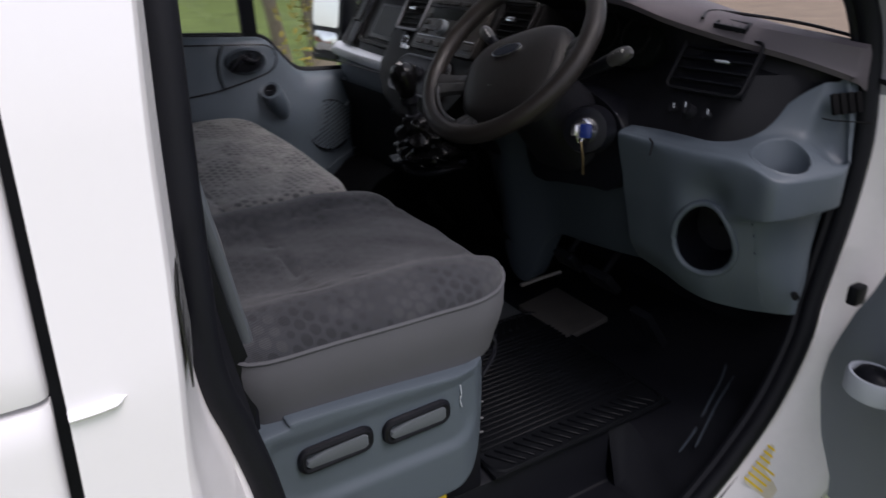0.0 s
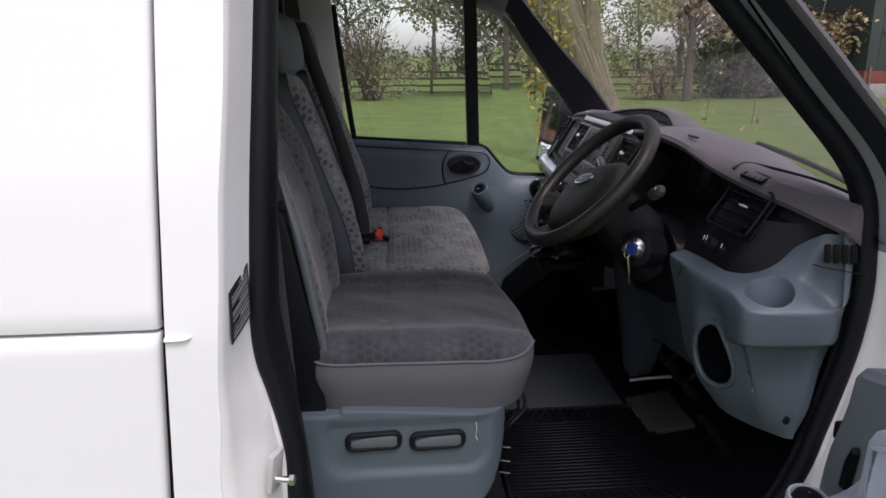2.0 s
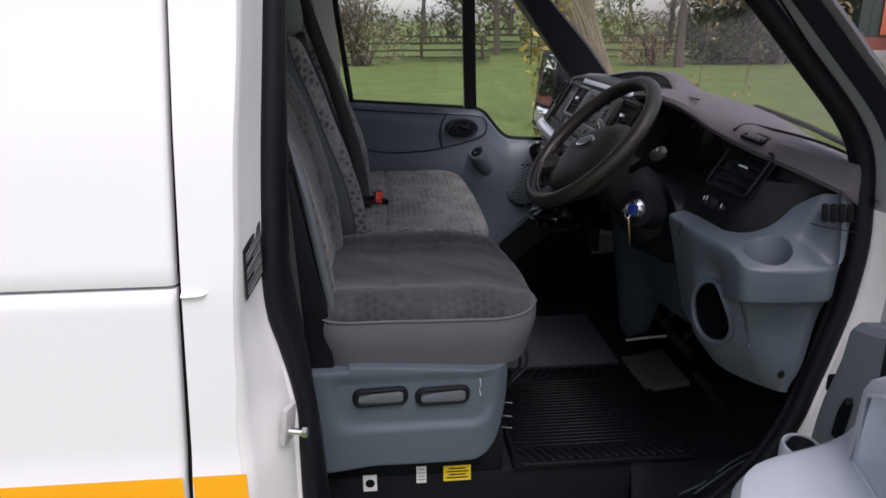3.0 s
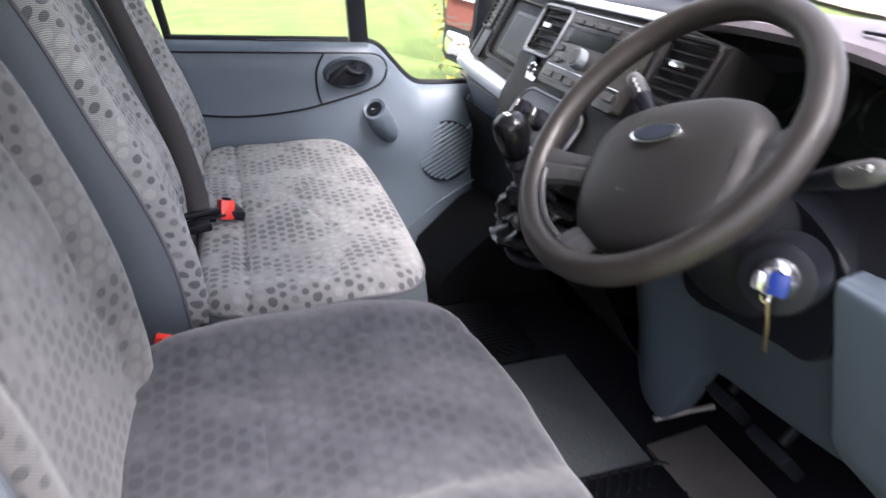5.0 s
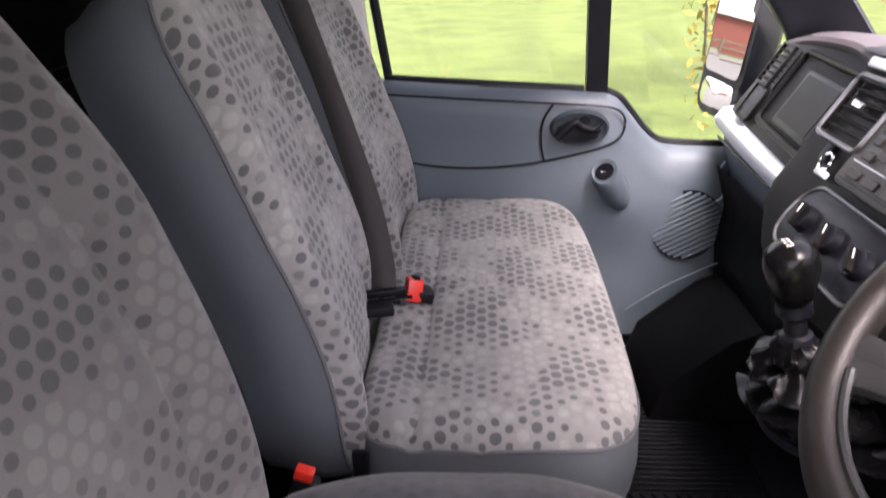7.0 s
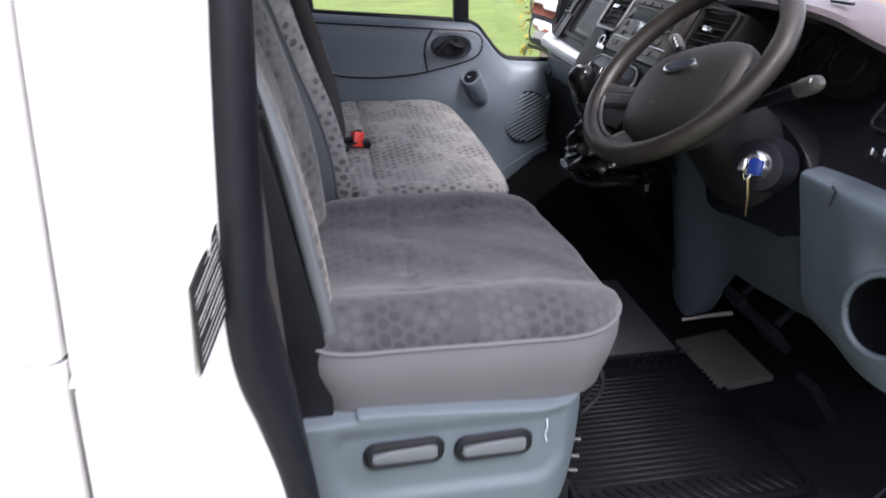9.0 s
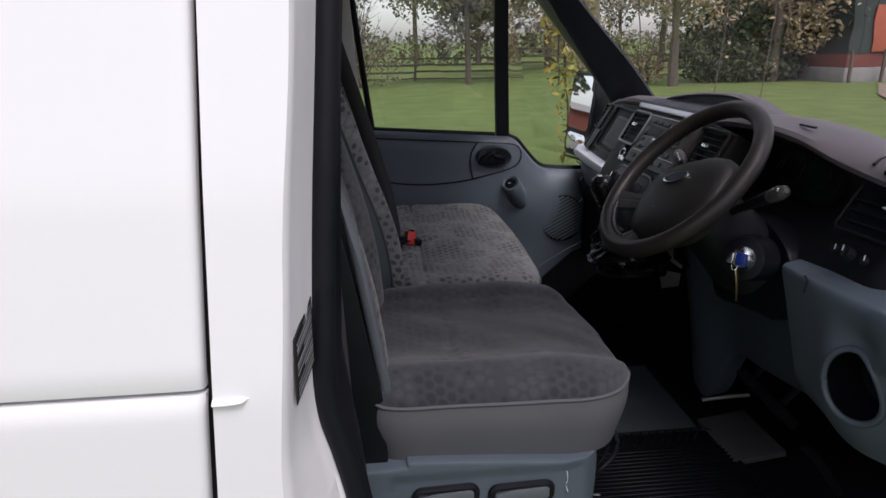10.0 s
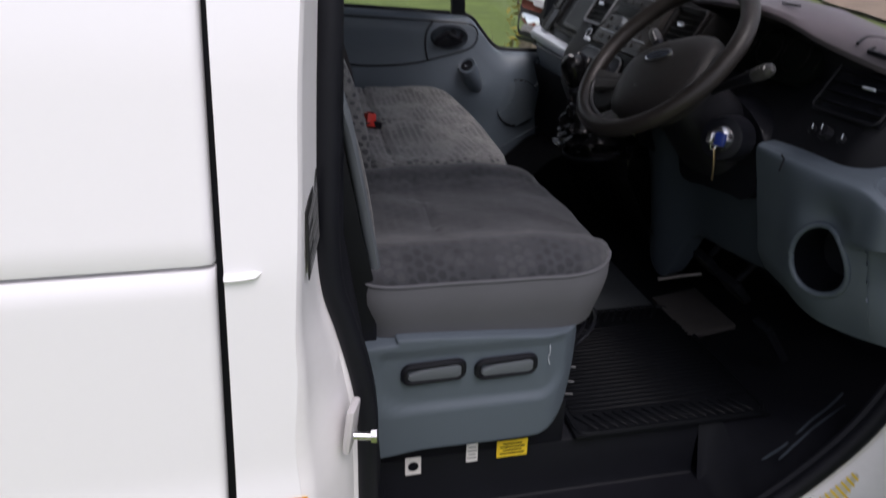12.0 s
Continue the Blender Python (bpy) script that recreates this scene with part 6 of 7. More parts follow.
# groove lines of the upper insert
for pts in ([(0.20, 1.118), (0.30, 1.098), (0.40, 1.092), (0.50, 1.098), (0.565, 1.108), (0.68, 1.135), (0.73, 1.155), (0.748, 1.185), (0.742, 1.215), (0.715, 1.232), (0.66, 1.238), (0.585, 1.243), (0.2, 1.268)], [(0.585, 1.243), (0.562, 1.20), (0.560, 1.15), (0.568, 1.108)]):
    bm = bmesh.new()
    tube(bm, [(p.x, 1.7985 - 0.009 * math.sin(max(0, min(1, (p.x - 0.2) / 0.9)) * math.pi) - 0.03 * math.exp(-((p.x - 0.74) / 0.14) ** 2 - ((p.y - 1.0) / 0.10) ** 2) + 0.003, p.y) for p in curve_pts([(*q, 0) for q in pts], 60)], 0.0028, 6)
    part("trim_groove", bm, BLACK, trim, "dark groove in the trim")
# sill highlight strip and window slot
bm = bmesh.new()
box(bm, (0.50, 1.832, 1.2735), (0.16, 0.006, 0.004), 0.001, pose(0, 0, 0, 0, 4.2, 0))
part("sill_slot", bm, BLACK, trim)
# handle recess
bm = bmesh.new()
m = plane_at((0.645, 1.7865, 1.188), (1, 0, 0.0), (0.12, 0, 1))
el = lambda w, h: [(w * math.cos(t), h * math.sin(t)) for t in ang]
loft(bm, [[m @ Vector((a, b, -z)) for a, b in el(w, h)] for w, h, z in ((0.062, 0.036, -0.012), (0.066, 0.040, -0.004), (0.068, 0.042, 0.004))], wrap_u=True)
prism(bm, el(0.062, 0.036), lambda a, b, d: m @ Vector((a, b, -0.002 + 0.0 * d)) + Vector((0, d, 0)), 0.008)
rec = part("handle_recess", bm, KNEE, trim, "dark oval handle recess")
bm = bmesh.new()
tube(bm, curve_pts([m @ Vector((-0.052, -0.022, 0.008)), m @ Vector((-0.03, 0.002, 0.012)), m @ Vector((-0.008, 0.016, 0.012)), m @ Vector((0.002, 0.006, 0.012)), m @ Vector((0.03, -0.002, 0.012)), m @ Vector((0.045, 0.012, 0.008))], 22), [0.010] * 6 + [0.0085] * 10 + [0.006] * 6, 10)
prism(bm, [(-0.056, -0.020), (-0.050, 0.000), (-0.030, 0.010), (-0.008, -0.004), (0.025, -0.012), (0.048, -0.006), (0.040, -0.022), (0.010, -0.032), (-0.030, -0.031)], lambda a, b, d: m @ Vector((a, b, 0.010 - d)), 0.012, 0.003)
part("pull_handle", bm, BLACK, rec, "black curved pull handle")
bm = bmesh.new()
cyl(bm, m @ Vector((0.012, 0.016, 0.004)), m @ Vector((0.012, 0.016, 0.009)), 0.012, 0.010, 18)
part("lock_button", bm, BLACK, rec)
# window switch pod: a tapered capsule with a tilted end that carries the switch
pa, pb = Vector((0.700, 1.742, 1.098)), Vector((0.756, 1.790, 0.992))
face_n = Vector((-0.50, -0.52, 0.69)).normalized()
fr = face_n.cross(Vector((0, 1, 0))).normalized()
fu = fr.cross(face_n)
bm = bmesh.new()
rings = []
for k, (t, r) in enumerate(((0.0, 0.026), (0.0, 0.030), (0.03, 0.0325), (0.15, 0.034), (0.35, 0.0345), (0.55, 0.033), (0.72, 0.029), (0.85, 0.023), (0.94, 0.015), (0.99, 0.006), (1.0, 0.001))):
    c = pa.lerp(pb, t) + face_n * (-0.003 if k == 0 else 0.0)
    ax = face_n.lerp((pa - pb).normalized(), min(1.0, 1.6 * t)).normalized()
    u = ax.cross(Vector((0, 1, 0))).normalized()
    w = u.cross(ax)
    rings.append([c + r * (math.cos(a) * u + 1.12 * math.sin(a) * w) for a in ang])
loft(bm, rings, wrap_u=True, caps=True)
pod = part("switch_pod", bm, GREY, trim, "grey window switch pod")
bm = bmesh.new()
loft(bm, [[pa + face_n * h + r * (math.cos(a) * fr + math.sin(a) * fu) for a in ang] for r, h in ((0.0215, -0.004), (0.0215, 0.0008), (0.019, 0.0015), (0.012, -0.001), (0.002, -0.0015))], wrap_u=True)
sw = part("window_switch", bm, BLACK, pod, "round black window switch")
bm = bmesh.new()
box(bm, pa + face_n * 0.002 + fr * 0.004, (0.009, 0.005, 0.005), 0.002)
part("switch_glint", bm, CHROME, sw)
# speaker grille: each bar by itself
bm = bmesh.new()
prism(bm, el(0.084, 0.090), lambda a, b, d: Vector((0.912 + a, 1.789 + d, 0.945 + b)), 0.004)
spk = part("speaker_grille", bm, BLACK, trim, "dark round speaker grille")
for k in range(15):
    o = -0.085 + 0.0122 * k
    h = math.sqrt(max(0.0, 0.0072 - o * o))
    if h < 0.012:
        continue
    bm = bmesh.new()
    box(bm, (0.912, 1.7865, 0.945), (2 * h * 0.99, 0.007, 0.0068), 0.001, pose(0, 0, 0, 0, -28, 0) @ Matrix.Translation((0, 0, o)), seg=1)
    part("grille_bar", bm, GREY, spk)
# window frame, quarter pillar, seals, glass
def strip(name, pts, r, material, label, parent=pdoor, flat=1.0):
    bm = bmesh.new()
    tube(bm, pts, r, 8, flat=flat)
    return part(name, bm, material, parent, label)


wy = lambda z: 1.872 - side_y(z) * 0.9
strip("window_seal", curve_pts([(0.150, wy(1.78), 1.80), (0.170, wy(1.6), 1.6), (0.192, wy(1.4), 1.4), (0.203, wy(1.30), 1.31), (0.206, 1.862, 1.293), (0.22, 1.862, 1.290), (0.45, 1.862, 1.2735), (0.66, 1.862, 1.259)], 40), 0.011, RUBBER, "black window seal")
strip("window_seal", curve_pts([(0.70, 1.865, 1.259), (0.742, 1.865, 1.240), (0.772, 1.868, 1.206), (0.806, 1.868, 1.165), (0.835, 1.868, 1.140), (0.87, 1.868, 1.130), (0.97, 1.868, 1.124), (1.25, 1.868, 1.116)], 40), 0.010, RUBBER, "black quarter window seal")
bm = bmesh.new()
loft(bm, [[(x + a, wy(z) + b, z) for a, b in ((-0.026, 0.0), (-0.024, -0.018), (0.024, -0.018), (0.026, 0.0), (0.0, 0.02))] for x, z in ((0.690, 1.25), (0.684, 1.40), (0.676, 1.6), (0.668, 1.80), (0.66, 1.88))], wrap_u=True, caps=True)
part("quarter_pillar", bm, BLACK, pdoor, "black quarter window pillar")
for nm, pl in (("window_glass", [(0.165, 1.26), (0.69, 1.235), (0.67, 1.86), (0.14, 1.86)]), ("quarter_glass", [(0.70, 1.24), (0.84, 1.11), (1.23, 1.095), (1.21, 1.42), (0.74, 1.85), (0.68, 1.85)])):
    bm = bmesh.new()
    prism(bm, pl, lambda a, b, d: Vector((a, wy(b) + 0.004 + d, b)), 0.004)
    g = part(nm, bm, GLASS, pdoor, "clear window glass", smooth=False)
    g.visible_shadow = False

# ---- far door mirror ----
mir = thing("door_mirror", "black door mirror with two glasses", "wing mirror")
MM = plane_at((1.062, 2.125, 1.30), (0.16, -0.985, 0), (0.147, 0, 1))
bm = bmesh.new()
rings = []
for k, (s, d) in enumerate(((1.0, 0.004), (1.05, -0.006), (1.06, -0.03), (0.98, -0.07), (0.7, -0.10), (0.3, -0.11))):
    rings.append([MM @ Vector((a * s, b * s, d)) for a, b in rounded(0.235, 0.345, 0.05, 6)])
loft(bm, rings, wrap_u=True, caps=True)
part("mirror_housing", bm, BLACK, mir, "black mirror housing")
bm = bmesh.new()
prism(bm, rounded(0.205, 0.225, 0.022, 5), lambda a, b, d: MM @ Vector((a, b + 0.048, 0.009 - d)), 0.004)
part("mirror_glass", bm, MIRROR, mir, "clear upper mirror glass", smooth=False)
bm = bmesh.new()
rings = []
for r in (0.02, 0.4, 0.7, 0.9, 1.0):
    rings.append([MM @ Vector((a * r, b * r - 0.118, 0.014 - 0.008 * r * r)) for a, b in rounded(0.195, 0.072, 0.03, 6)])
loft(bm, rings, wrap_u=True)
part("wide_glass", bm, MIRROR, mir, "domed lower mirror glass")
bm = bmesh.new()
tube(bm, [(1.10, 2.02, 1.17), (1.12, 1.95, 1.13), (1.13, 1.88, 1.11)], 0.022, 10)
tube(bm, [(1.12, 2.04, 1.25), (1.13, 1.95, 1.19), (1.15, 1.88, 1.14)], 0.018, 10)
part("mirror_arm", bm, BLACK, mir)

# ---- door jamb details ----
bm = bmesh.new()
LAB = [(0.1090, 0.106, 1.286), (0.0930, 0.032, 1.258), (0.0915, 0.028, 1.174), (0.1080, 0.104, 1.196)]
bm.faces.new([bm.verts.new((x + 0.004, y, z)) for x, y, z in LAB])
r = bmesh.ops.extrude_face_region(bm, geom=bm.faces[:])
bmesh.ops.translate(bm, verts=[v for v in r["geom"] if isinstance(v, bmesh.types.BMVert)], vec=(0.0015, 0, 0))
lab = solo("tyre_label", bm, LABEL, "dark printed information label on the door jamb", "sticker", smooth=False)
a, b, c, d = [Vector((x + 0.0062, y, z)) for x, y, z in LAB]
random.seed(11)
for k in range(12):
    t0 = 0.06 + 0.075 * k
    u0, u1 = (0.08, 0.92) if k % 4 else (0.08, 0.55)
    bm = bmesh.new()
    pt = lambda u, t: (a.lerp(b, u)).lerp(d.lerp(c, u), t)
    bm.faces.new([bm.verts.new(pt(u, t)) for u, t in ((u0, t0), (u1, t0), (u1, t0 + 0.022 + 0.012 * (k % 3)), (u0, t0 + 0.022 + 0.012 * (k % 3)))])
    part("label_bar", bm, PRINT, lab, smooth=False)
striker = thing("door_striker", "zinc door striker pin on its plate", "door striker")
bm = bmesh.new()
box(bm, (0.140, 0.062, 0.925), (0.012, 0.040, 0.075), 0.006, pose(0, 0, 0, 0, 8, -20))
part("striker_plate", bm, PILLAR, striker, "worn pale striker plate")
bm = bmesh.new()
cyl(bm, (0.142, 0.054, 0.914), (0.170, 0.050, 0.912), 0.006, n=14)
cyl(bm, (0.166, 0.051, 0.912), (0.174, 0.050, 0.912), 0.010, n=6)
part("striker_pin", bm, CHROME, striker, "bright striker pin")
# yellowed paper label on the sill
m = plane_at((1.030, 0.066, 0.622), (0.74, 0, 0.67), (-0.52, 0.66, 0.54))
bm = bmesh.new()
box(bm, m.translation, (0.085, 0.055, 0.001), 0, rot3(m))
pl = solo("sill_label", bm, mat("yellowed_label", (0.66, 0.60, 0.48), 0.55, var=0.12, scale=40, bump=0.03), "faded yellow label on the white sill", "sticker", smooth=False)
for k in range(7):
    bm = bmesh.new()
    box(bm, m @ Vector((-0.036 + 0.012 * k, 0.012, 0.001)), (0.004, 0.040, 0.0008), 0, rot3(m))
    part("label_bar", bm, YELLOW, pl, smooth=False)

# ---- open driver's door ----
TH = radians(74)
HX, HY = 1.198, 0.015
dd, dn = Vector((-math.cos(TH), -math.sin(TH), 0)), Vector((-math.sin(TH), math.cos(TH), 0))
dw = lambda s, n, z: Vector((HX, HY, 0)) + dd * s + dn * n + Vector((0, 0, z))
ddoor = thing("driver_door", "open driver's door with grey inner trim", "van door")
bm = bmesh.new()
prism(bm, [(0.02, 0.62), (0.05, 1.30), (1.08, 1.30), (1.08, 0.62), (1.0, 0.50), (0.2, 0.50)], lambda a, b, d: dw(a, -0.02 + 0 * d, b) + dn * (0.05 * d), 1.0, 0.012)
part("door_shell", bm, WHITE, ddoor, "white painted door shell")
bm = bmesh.new()
rings = []
for k in range(40):
    s = -0.005 + 1.06 * k / 39
    top = lerp_table([(-0.01, 1.100), (0.005, 1.118), (0.12, 1.150), (0.20, 1.18), (0.3, 1.27), (1.06, 1.29)], s)
    nn = lerp_table([(-0.01, 0.078), (0.01, 0.088), (0.3, 0.09), (1.06, 0.09)], s)
    ring = []
    for n, z in [(0.031, top + 0.004), (nn - 0.012, top + 0.002), (nn, top - 0.012)] + [(nn + 0.004 * math.sin(6 * t), top - 0.012 + (0.60 - top) * t) for t in (0.1, 0.2, 0.3, 0.4, 0.5, 0.6, 0.8, 1.0)]:
        edge = smooth_table([(0.5, -0.03), (0.80, -0.025), (0.845, -0.018), (0.94, 0.015), (1.0, 0.045), (1.06, 0.064), (1.2, 0.066)], z, 0.02)
        ring.append(dw(s + edge * (1 - s / 1.06), n, z))
    rings.append(ring)
loft(bm, rings)
dtrim = part("door_trim", bm, GREY_LIT, ddoor, "blue-grey inner door trim, lightened for daylight")
# armrest with pull pocket and the bin below, pale grey raised to hold daylight
bm = bmesh.new()
rings = []
for k in range(40):
    s = (0.272, 0.279, 0.287, 0.296, 0.307, 0.320, 0.334, 0.340)[k] if k < 8 else 0.340 + 0.68 * (k - 7) / 32
    g = min(1.0, (s - 0.270) / 0.045) ** 0.6
    out = 0.09 + 0.062 * g
    zt = smooth_table([(0.26, 1.085), (0.285, 1.118), (0.31, 1.138), (0.39, 1.178), (0.5, 1.20), (1.1, 1.21)], s, 0.008)
    rings.append([dw(s, 0.085, zt + 0.006), dw(s, out - 0.03, zt + 0.004), dw(s, out - 0.008, zt - 0.006), dw(s, out, zt - 0.022), dw(s, out, zt - 0.030), dw(s, out + 0.004, 1.022), dw(s, out + 0.016, 0.985), dw(s, 0.085, 0.96)])
for k, (ra, rb) in enumerate(zip(rings, rings[1:])):
    for j in range(7):
        # the pull pocket is an opening in the face
        if not (j == 4 and 7 <= k < 17):
            bm.faces.new([bm.verts.new(p) for p in (ra[j], rb[j], rb[j + 1], ra[j + 1])])
bmesh.ops.remove_doubles(bm, verts=bm.verts, dist=0.0002)
arm = part("armrest", bm, LGREY, ddoor, "pale grey door armrest")
mouth = [r[4] for r in rings[7:18]] + [r[5] for r in rings[17:6:-1]]
mid = sum(mouth, Vector()) / len(mouth)
bm = bmesh.new()
loft(bm, [[mid + (p - mid) * k - dn * d for p in mouth] for k, d in ((1.0, 0.0), (0.97, 0.006), (0.94, 0.030), (0.86, 0.040), (0.05, 0.042))], wrap_u=True)
pk = part("pull_pocket", bm, LGREY, arm, "recessed grey pull pocket")
bm = bmesh.new()
tube(bm, mouth, 0.004, 8, closed=True)
part("pocket_rim", bm, LGREY, pk)
bm = bmesh.new()
cyl(bm, dw(0.405, 0.108, 1.062), dw(0.405, 0.116, 1.062), 0.009, n=14)
part("screw_cap", bm, BLACK, pk)
bm = bmesh.new()
rings = []
for k in range(46):
    s = 0.20 + 0.81 * k / 45
    out = smooth_table([(0.17, 0.095), (0.22, 0.125), (0.26, 0.165), (0.293, 0.218), (0.325, 0.275), (0.365, 0.312), (0.45, 0.335), (1.1, 0.335)], s, 0.02)
    zt = 1.004
    rings.append([dw(s, 0.085, zt + 0.02), dw(s, out - 0.05, zt + 0.012), dw(s, out - 0.012, zt - 0.002), dw(s, out, zt - 0.022), dw(s, out - 0.015, zt - 0.16), dw(s, 0.085, 0.60)])
loft(bm, rings, caps=True)
part("door_bin", bm, LGREY, ddoor, "pale grey door bin")
bm = bmesh.new()
rings = []
for r, h in ((0.042, -0.03), (0.042, -0.004), (0.039, 0.003), (0.034, 0.003), (0.032, -0.004)):
    rings.append([dw(0.128 + r * math.cos(t), 0.148 + r * 0.8 * math.sin(t), 0.905 + h) for t in ang])
loft(bm, rings, wrap_u=True)
pod2 = part("mirror_control_pod", bm, LGREY, ddoor, "pale grey round control pod")
bm = bmesh.new()
loft(bm, [[dw(0.128 + r * math.cos(t), 0.148 + r * 0.8 * math.sin(t), 0.905 + h) for t in ang] for r, h in ((0.033, -0.006), (0.026, 0.006), (0.014, 0.011), (0.002, 0.012))], wrap_u=True)
part("control_knob", bm, BLACK, pod2, "black domed control knob")
bm = bmesh.new()
prism(bm, [(0.118, 0.93), (0.130, 0.985), (0.150, 1.018), (0.158, 1.010), (0.150, 0.975), (0.140, 0.935)], lambda a, b, d: dw(a, 0.105 - d * 0.01, b), 1.0, 0.003)
part("trim_gap", bm, BLACK, dtrim, "dark gap beside the armrest")
bm = bmesh.new()
prism(bm, [(0.232, 1.185), (0.34, 1.285), (0.34, 1.10), (0.236, 1.085)], lambda a, b, d: dw(a, 0.10 - d * 0.02, b), 1.0, 0.006)
part("corner_trim", bm, BLACK, dtrim, "black corner trim")
for pts, nm in (([(0.06, 1.29), (0.20, 1.42), (0.42, 1.66), (0.60, 1.84), (0.75, 1.86), (1.0, 1.86), (1.06, 1.6), (1.08, 1.29)], "window_frame"),):
    bm = bmesh.new()
    tube(bm, [dw(s, 0.005 - 0.6 * max(0, side_y(z)), z) for s, z in [(p.x, p.y) for p in curve_pts([(*q, 0) for q in pts], 60)]], 0.022, 8)
    part(nm, bm, BLACK, ddoor, "black window frame")
for z in (0.86, 0.66):
    bm = bmesh.new()
    box(bm, (1.190, 0.022, z), (0.05, 0.04, 0.06), 0.008)
    cyl(bm, (1.205, -0.004, z - 0.04), (1.205, -0.004, z + 0.04), 0.010, n=12)
    part("hinge", bm, JAMB, ddoor, "white painted hinge")
bm = bmesh.new()
box(bm, (1.150, 0.050, 0.955), (0.03, 0.02, 0.035), 0.006)
part("check_strap_boot", bm, RUBBER, ddoor, "black rubber check strap boot")

# wheels under the body
for x in (1.62, -1.9):
    for y in (0.17, 1.80):
        w = bpy.data.objects.new("road_wheel", None)
        scene.collection.objects.link(w)
        w.parent = van
        bm = bmesh.new()
        tube(bm, [(x + 0.235 * math.cos(t), y, 0.335 + 0.235 * math.sin(t)) for t in ang], 0.100, 10, closed=True, up=(0, 1, 0))
        part("tyre", bm, RUBBER, w)
        bm = bmesh.new()
        cyl(bm, (x, y - 0.07, 0.335), (x, y + 0.07, 0.335), 0.19, n=28)
        part("rim", bm, DULLMETAL, w)
bm = bmesh.new()
box(bm, (-0.3, 0.985, 0.42), (4.4, 1.70, 0.14), 0.02)
part("underbody", bm, BLACK, van, "dark underbody")
bm = bmesh.new()
box(bm, (-1.3, 1.945, 1.31), (2.65, 0.03, 1.87), 0.01)
part("far_side_panel", bm, WHITE, van, "white far side panel")

# ---- outside ----
def leaf_mat(name, dark, light, rough=0.6):
    m = bpy.data.materials.new(name)
    m.use_nodes = True
    n, l = m.node_tree.nodes, m.node_tree.links
    g = n.new("ShaderNodeNewGeometry")
    mix = n.new("ShaderNodeMix")
    mix.data_type = 'RGBA'
    mix.inputs[6].default_value, mix.inputs[7].default_value = (*dark, 1), (*light, 1)
    l.new(g.outputs["Random Per Island"], mix.inputs[0])
    b = n["Principled BSDF"]
    l.new(mix.outputs[2], b.inputs["Base Color"])
    b.inputs["Roughness"].default_value = rough
    return m


LEAF_DARK = leaf_mat("dark_evergreen_leaves", (0.035, 0.05, 0.02), (0.10, 0.12, 0.05))
LEAF_OLIVE = leaf_mat("olive_leaves", (0.12, 0.12, 0.07), (0.28, 0.25, 0.15))
LEAF_TAN = leaf_mat("autumn_tan_leaves", (0.22, 0.165, 0.095), (0.46, 0.35, 0.20))
LEAF_GREY = leaf_mat("grey_twig_haze", (0.22, 0.19, 0.17), (0.42, 0.36, 0.32))
LEAF_YEL = leaf_mat("yellow_green_leaves", (0.16, 0.17, 0.03), (0.50, 0.38, 0.06))


def leaves(name, blobs, count, size, material, parent, label="", seed=1):
    """Many small leaf faces, thick in the given blobs (centre, radii) and thin between them."""
    rng = np.random.default_rng(seed)
    verts, faces = [], []
    for i in range(count):
        c, r = blobs[int(rng.integers(len(blobs)))]
        d = rng.normal(size=3)
        d /= np.linalg.norm(d)
        p = np.array(c) + d * np.array(r) * rng.uniform(0.45, 1.05) ** 0.6
        a = rng.normal(size=3)
        a /= np.linalg.norm(a)
        b = np.cross(a, rng.normal(size=3))
        b /= np.linalg.norm(b) + 1e-9
        s = size * rng.uniform(0.5, 1.4)
        k = len(verts)
        verts += [p - a * s, p + b * s * 0.45, p + a * s, p - b * s * 0.45]
        faces.append((k, k + 1, k + 2, k + 3))
    me = bpy.data.meshes.new(name)
    me.from_pydata([tuple(v) for v in verts], [], faces)
    me.materials.append(material)
    ob = new(name, me)
    ob.parent = parent
    return tagged(ob, label)


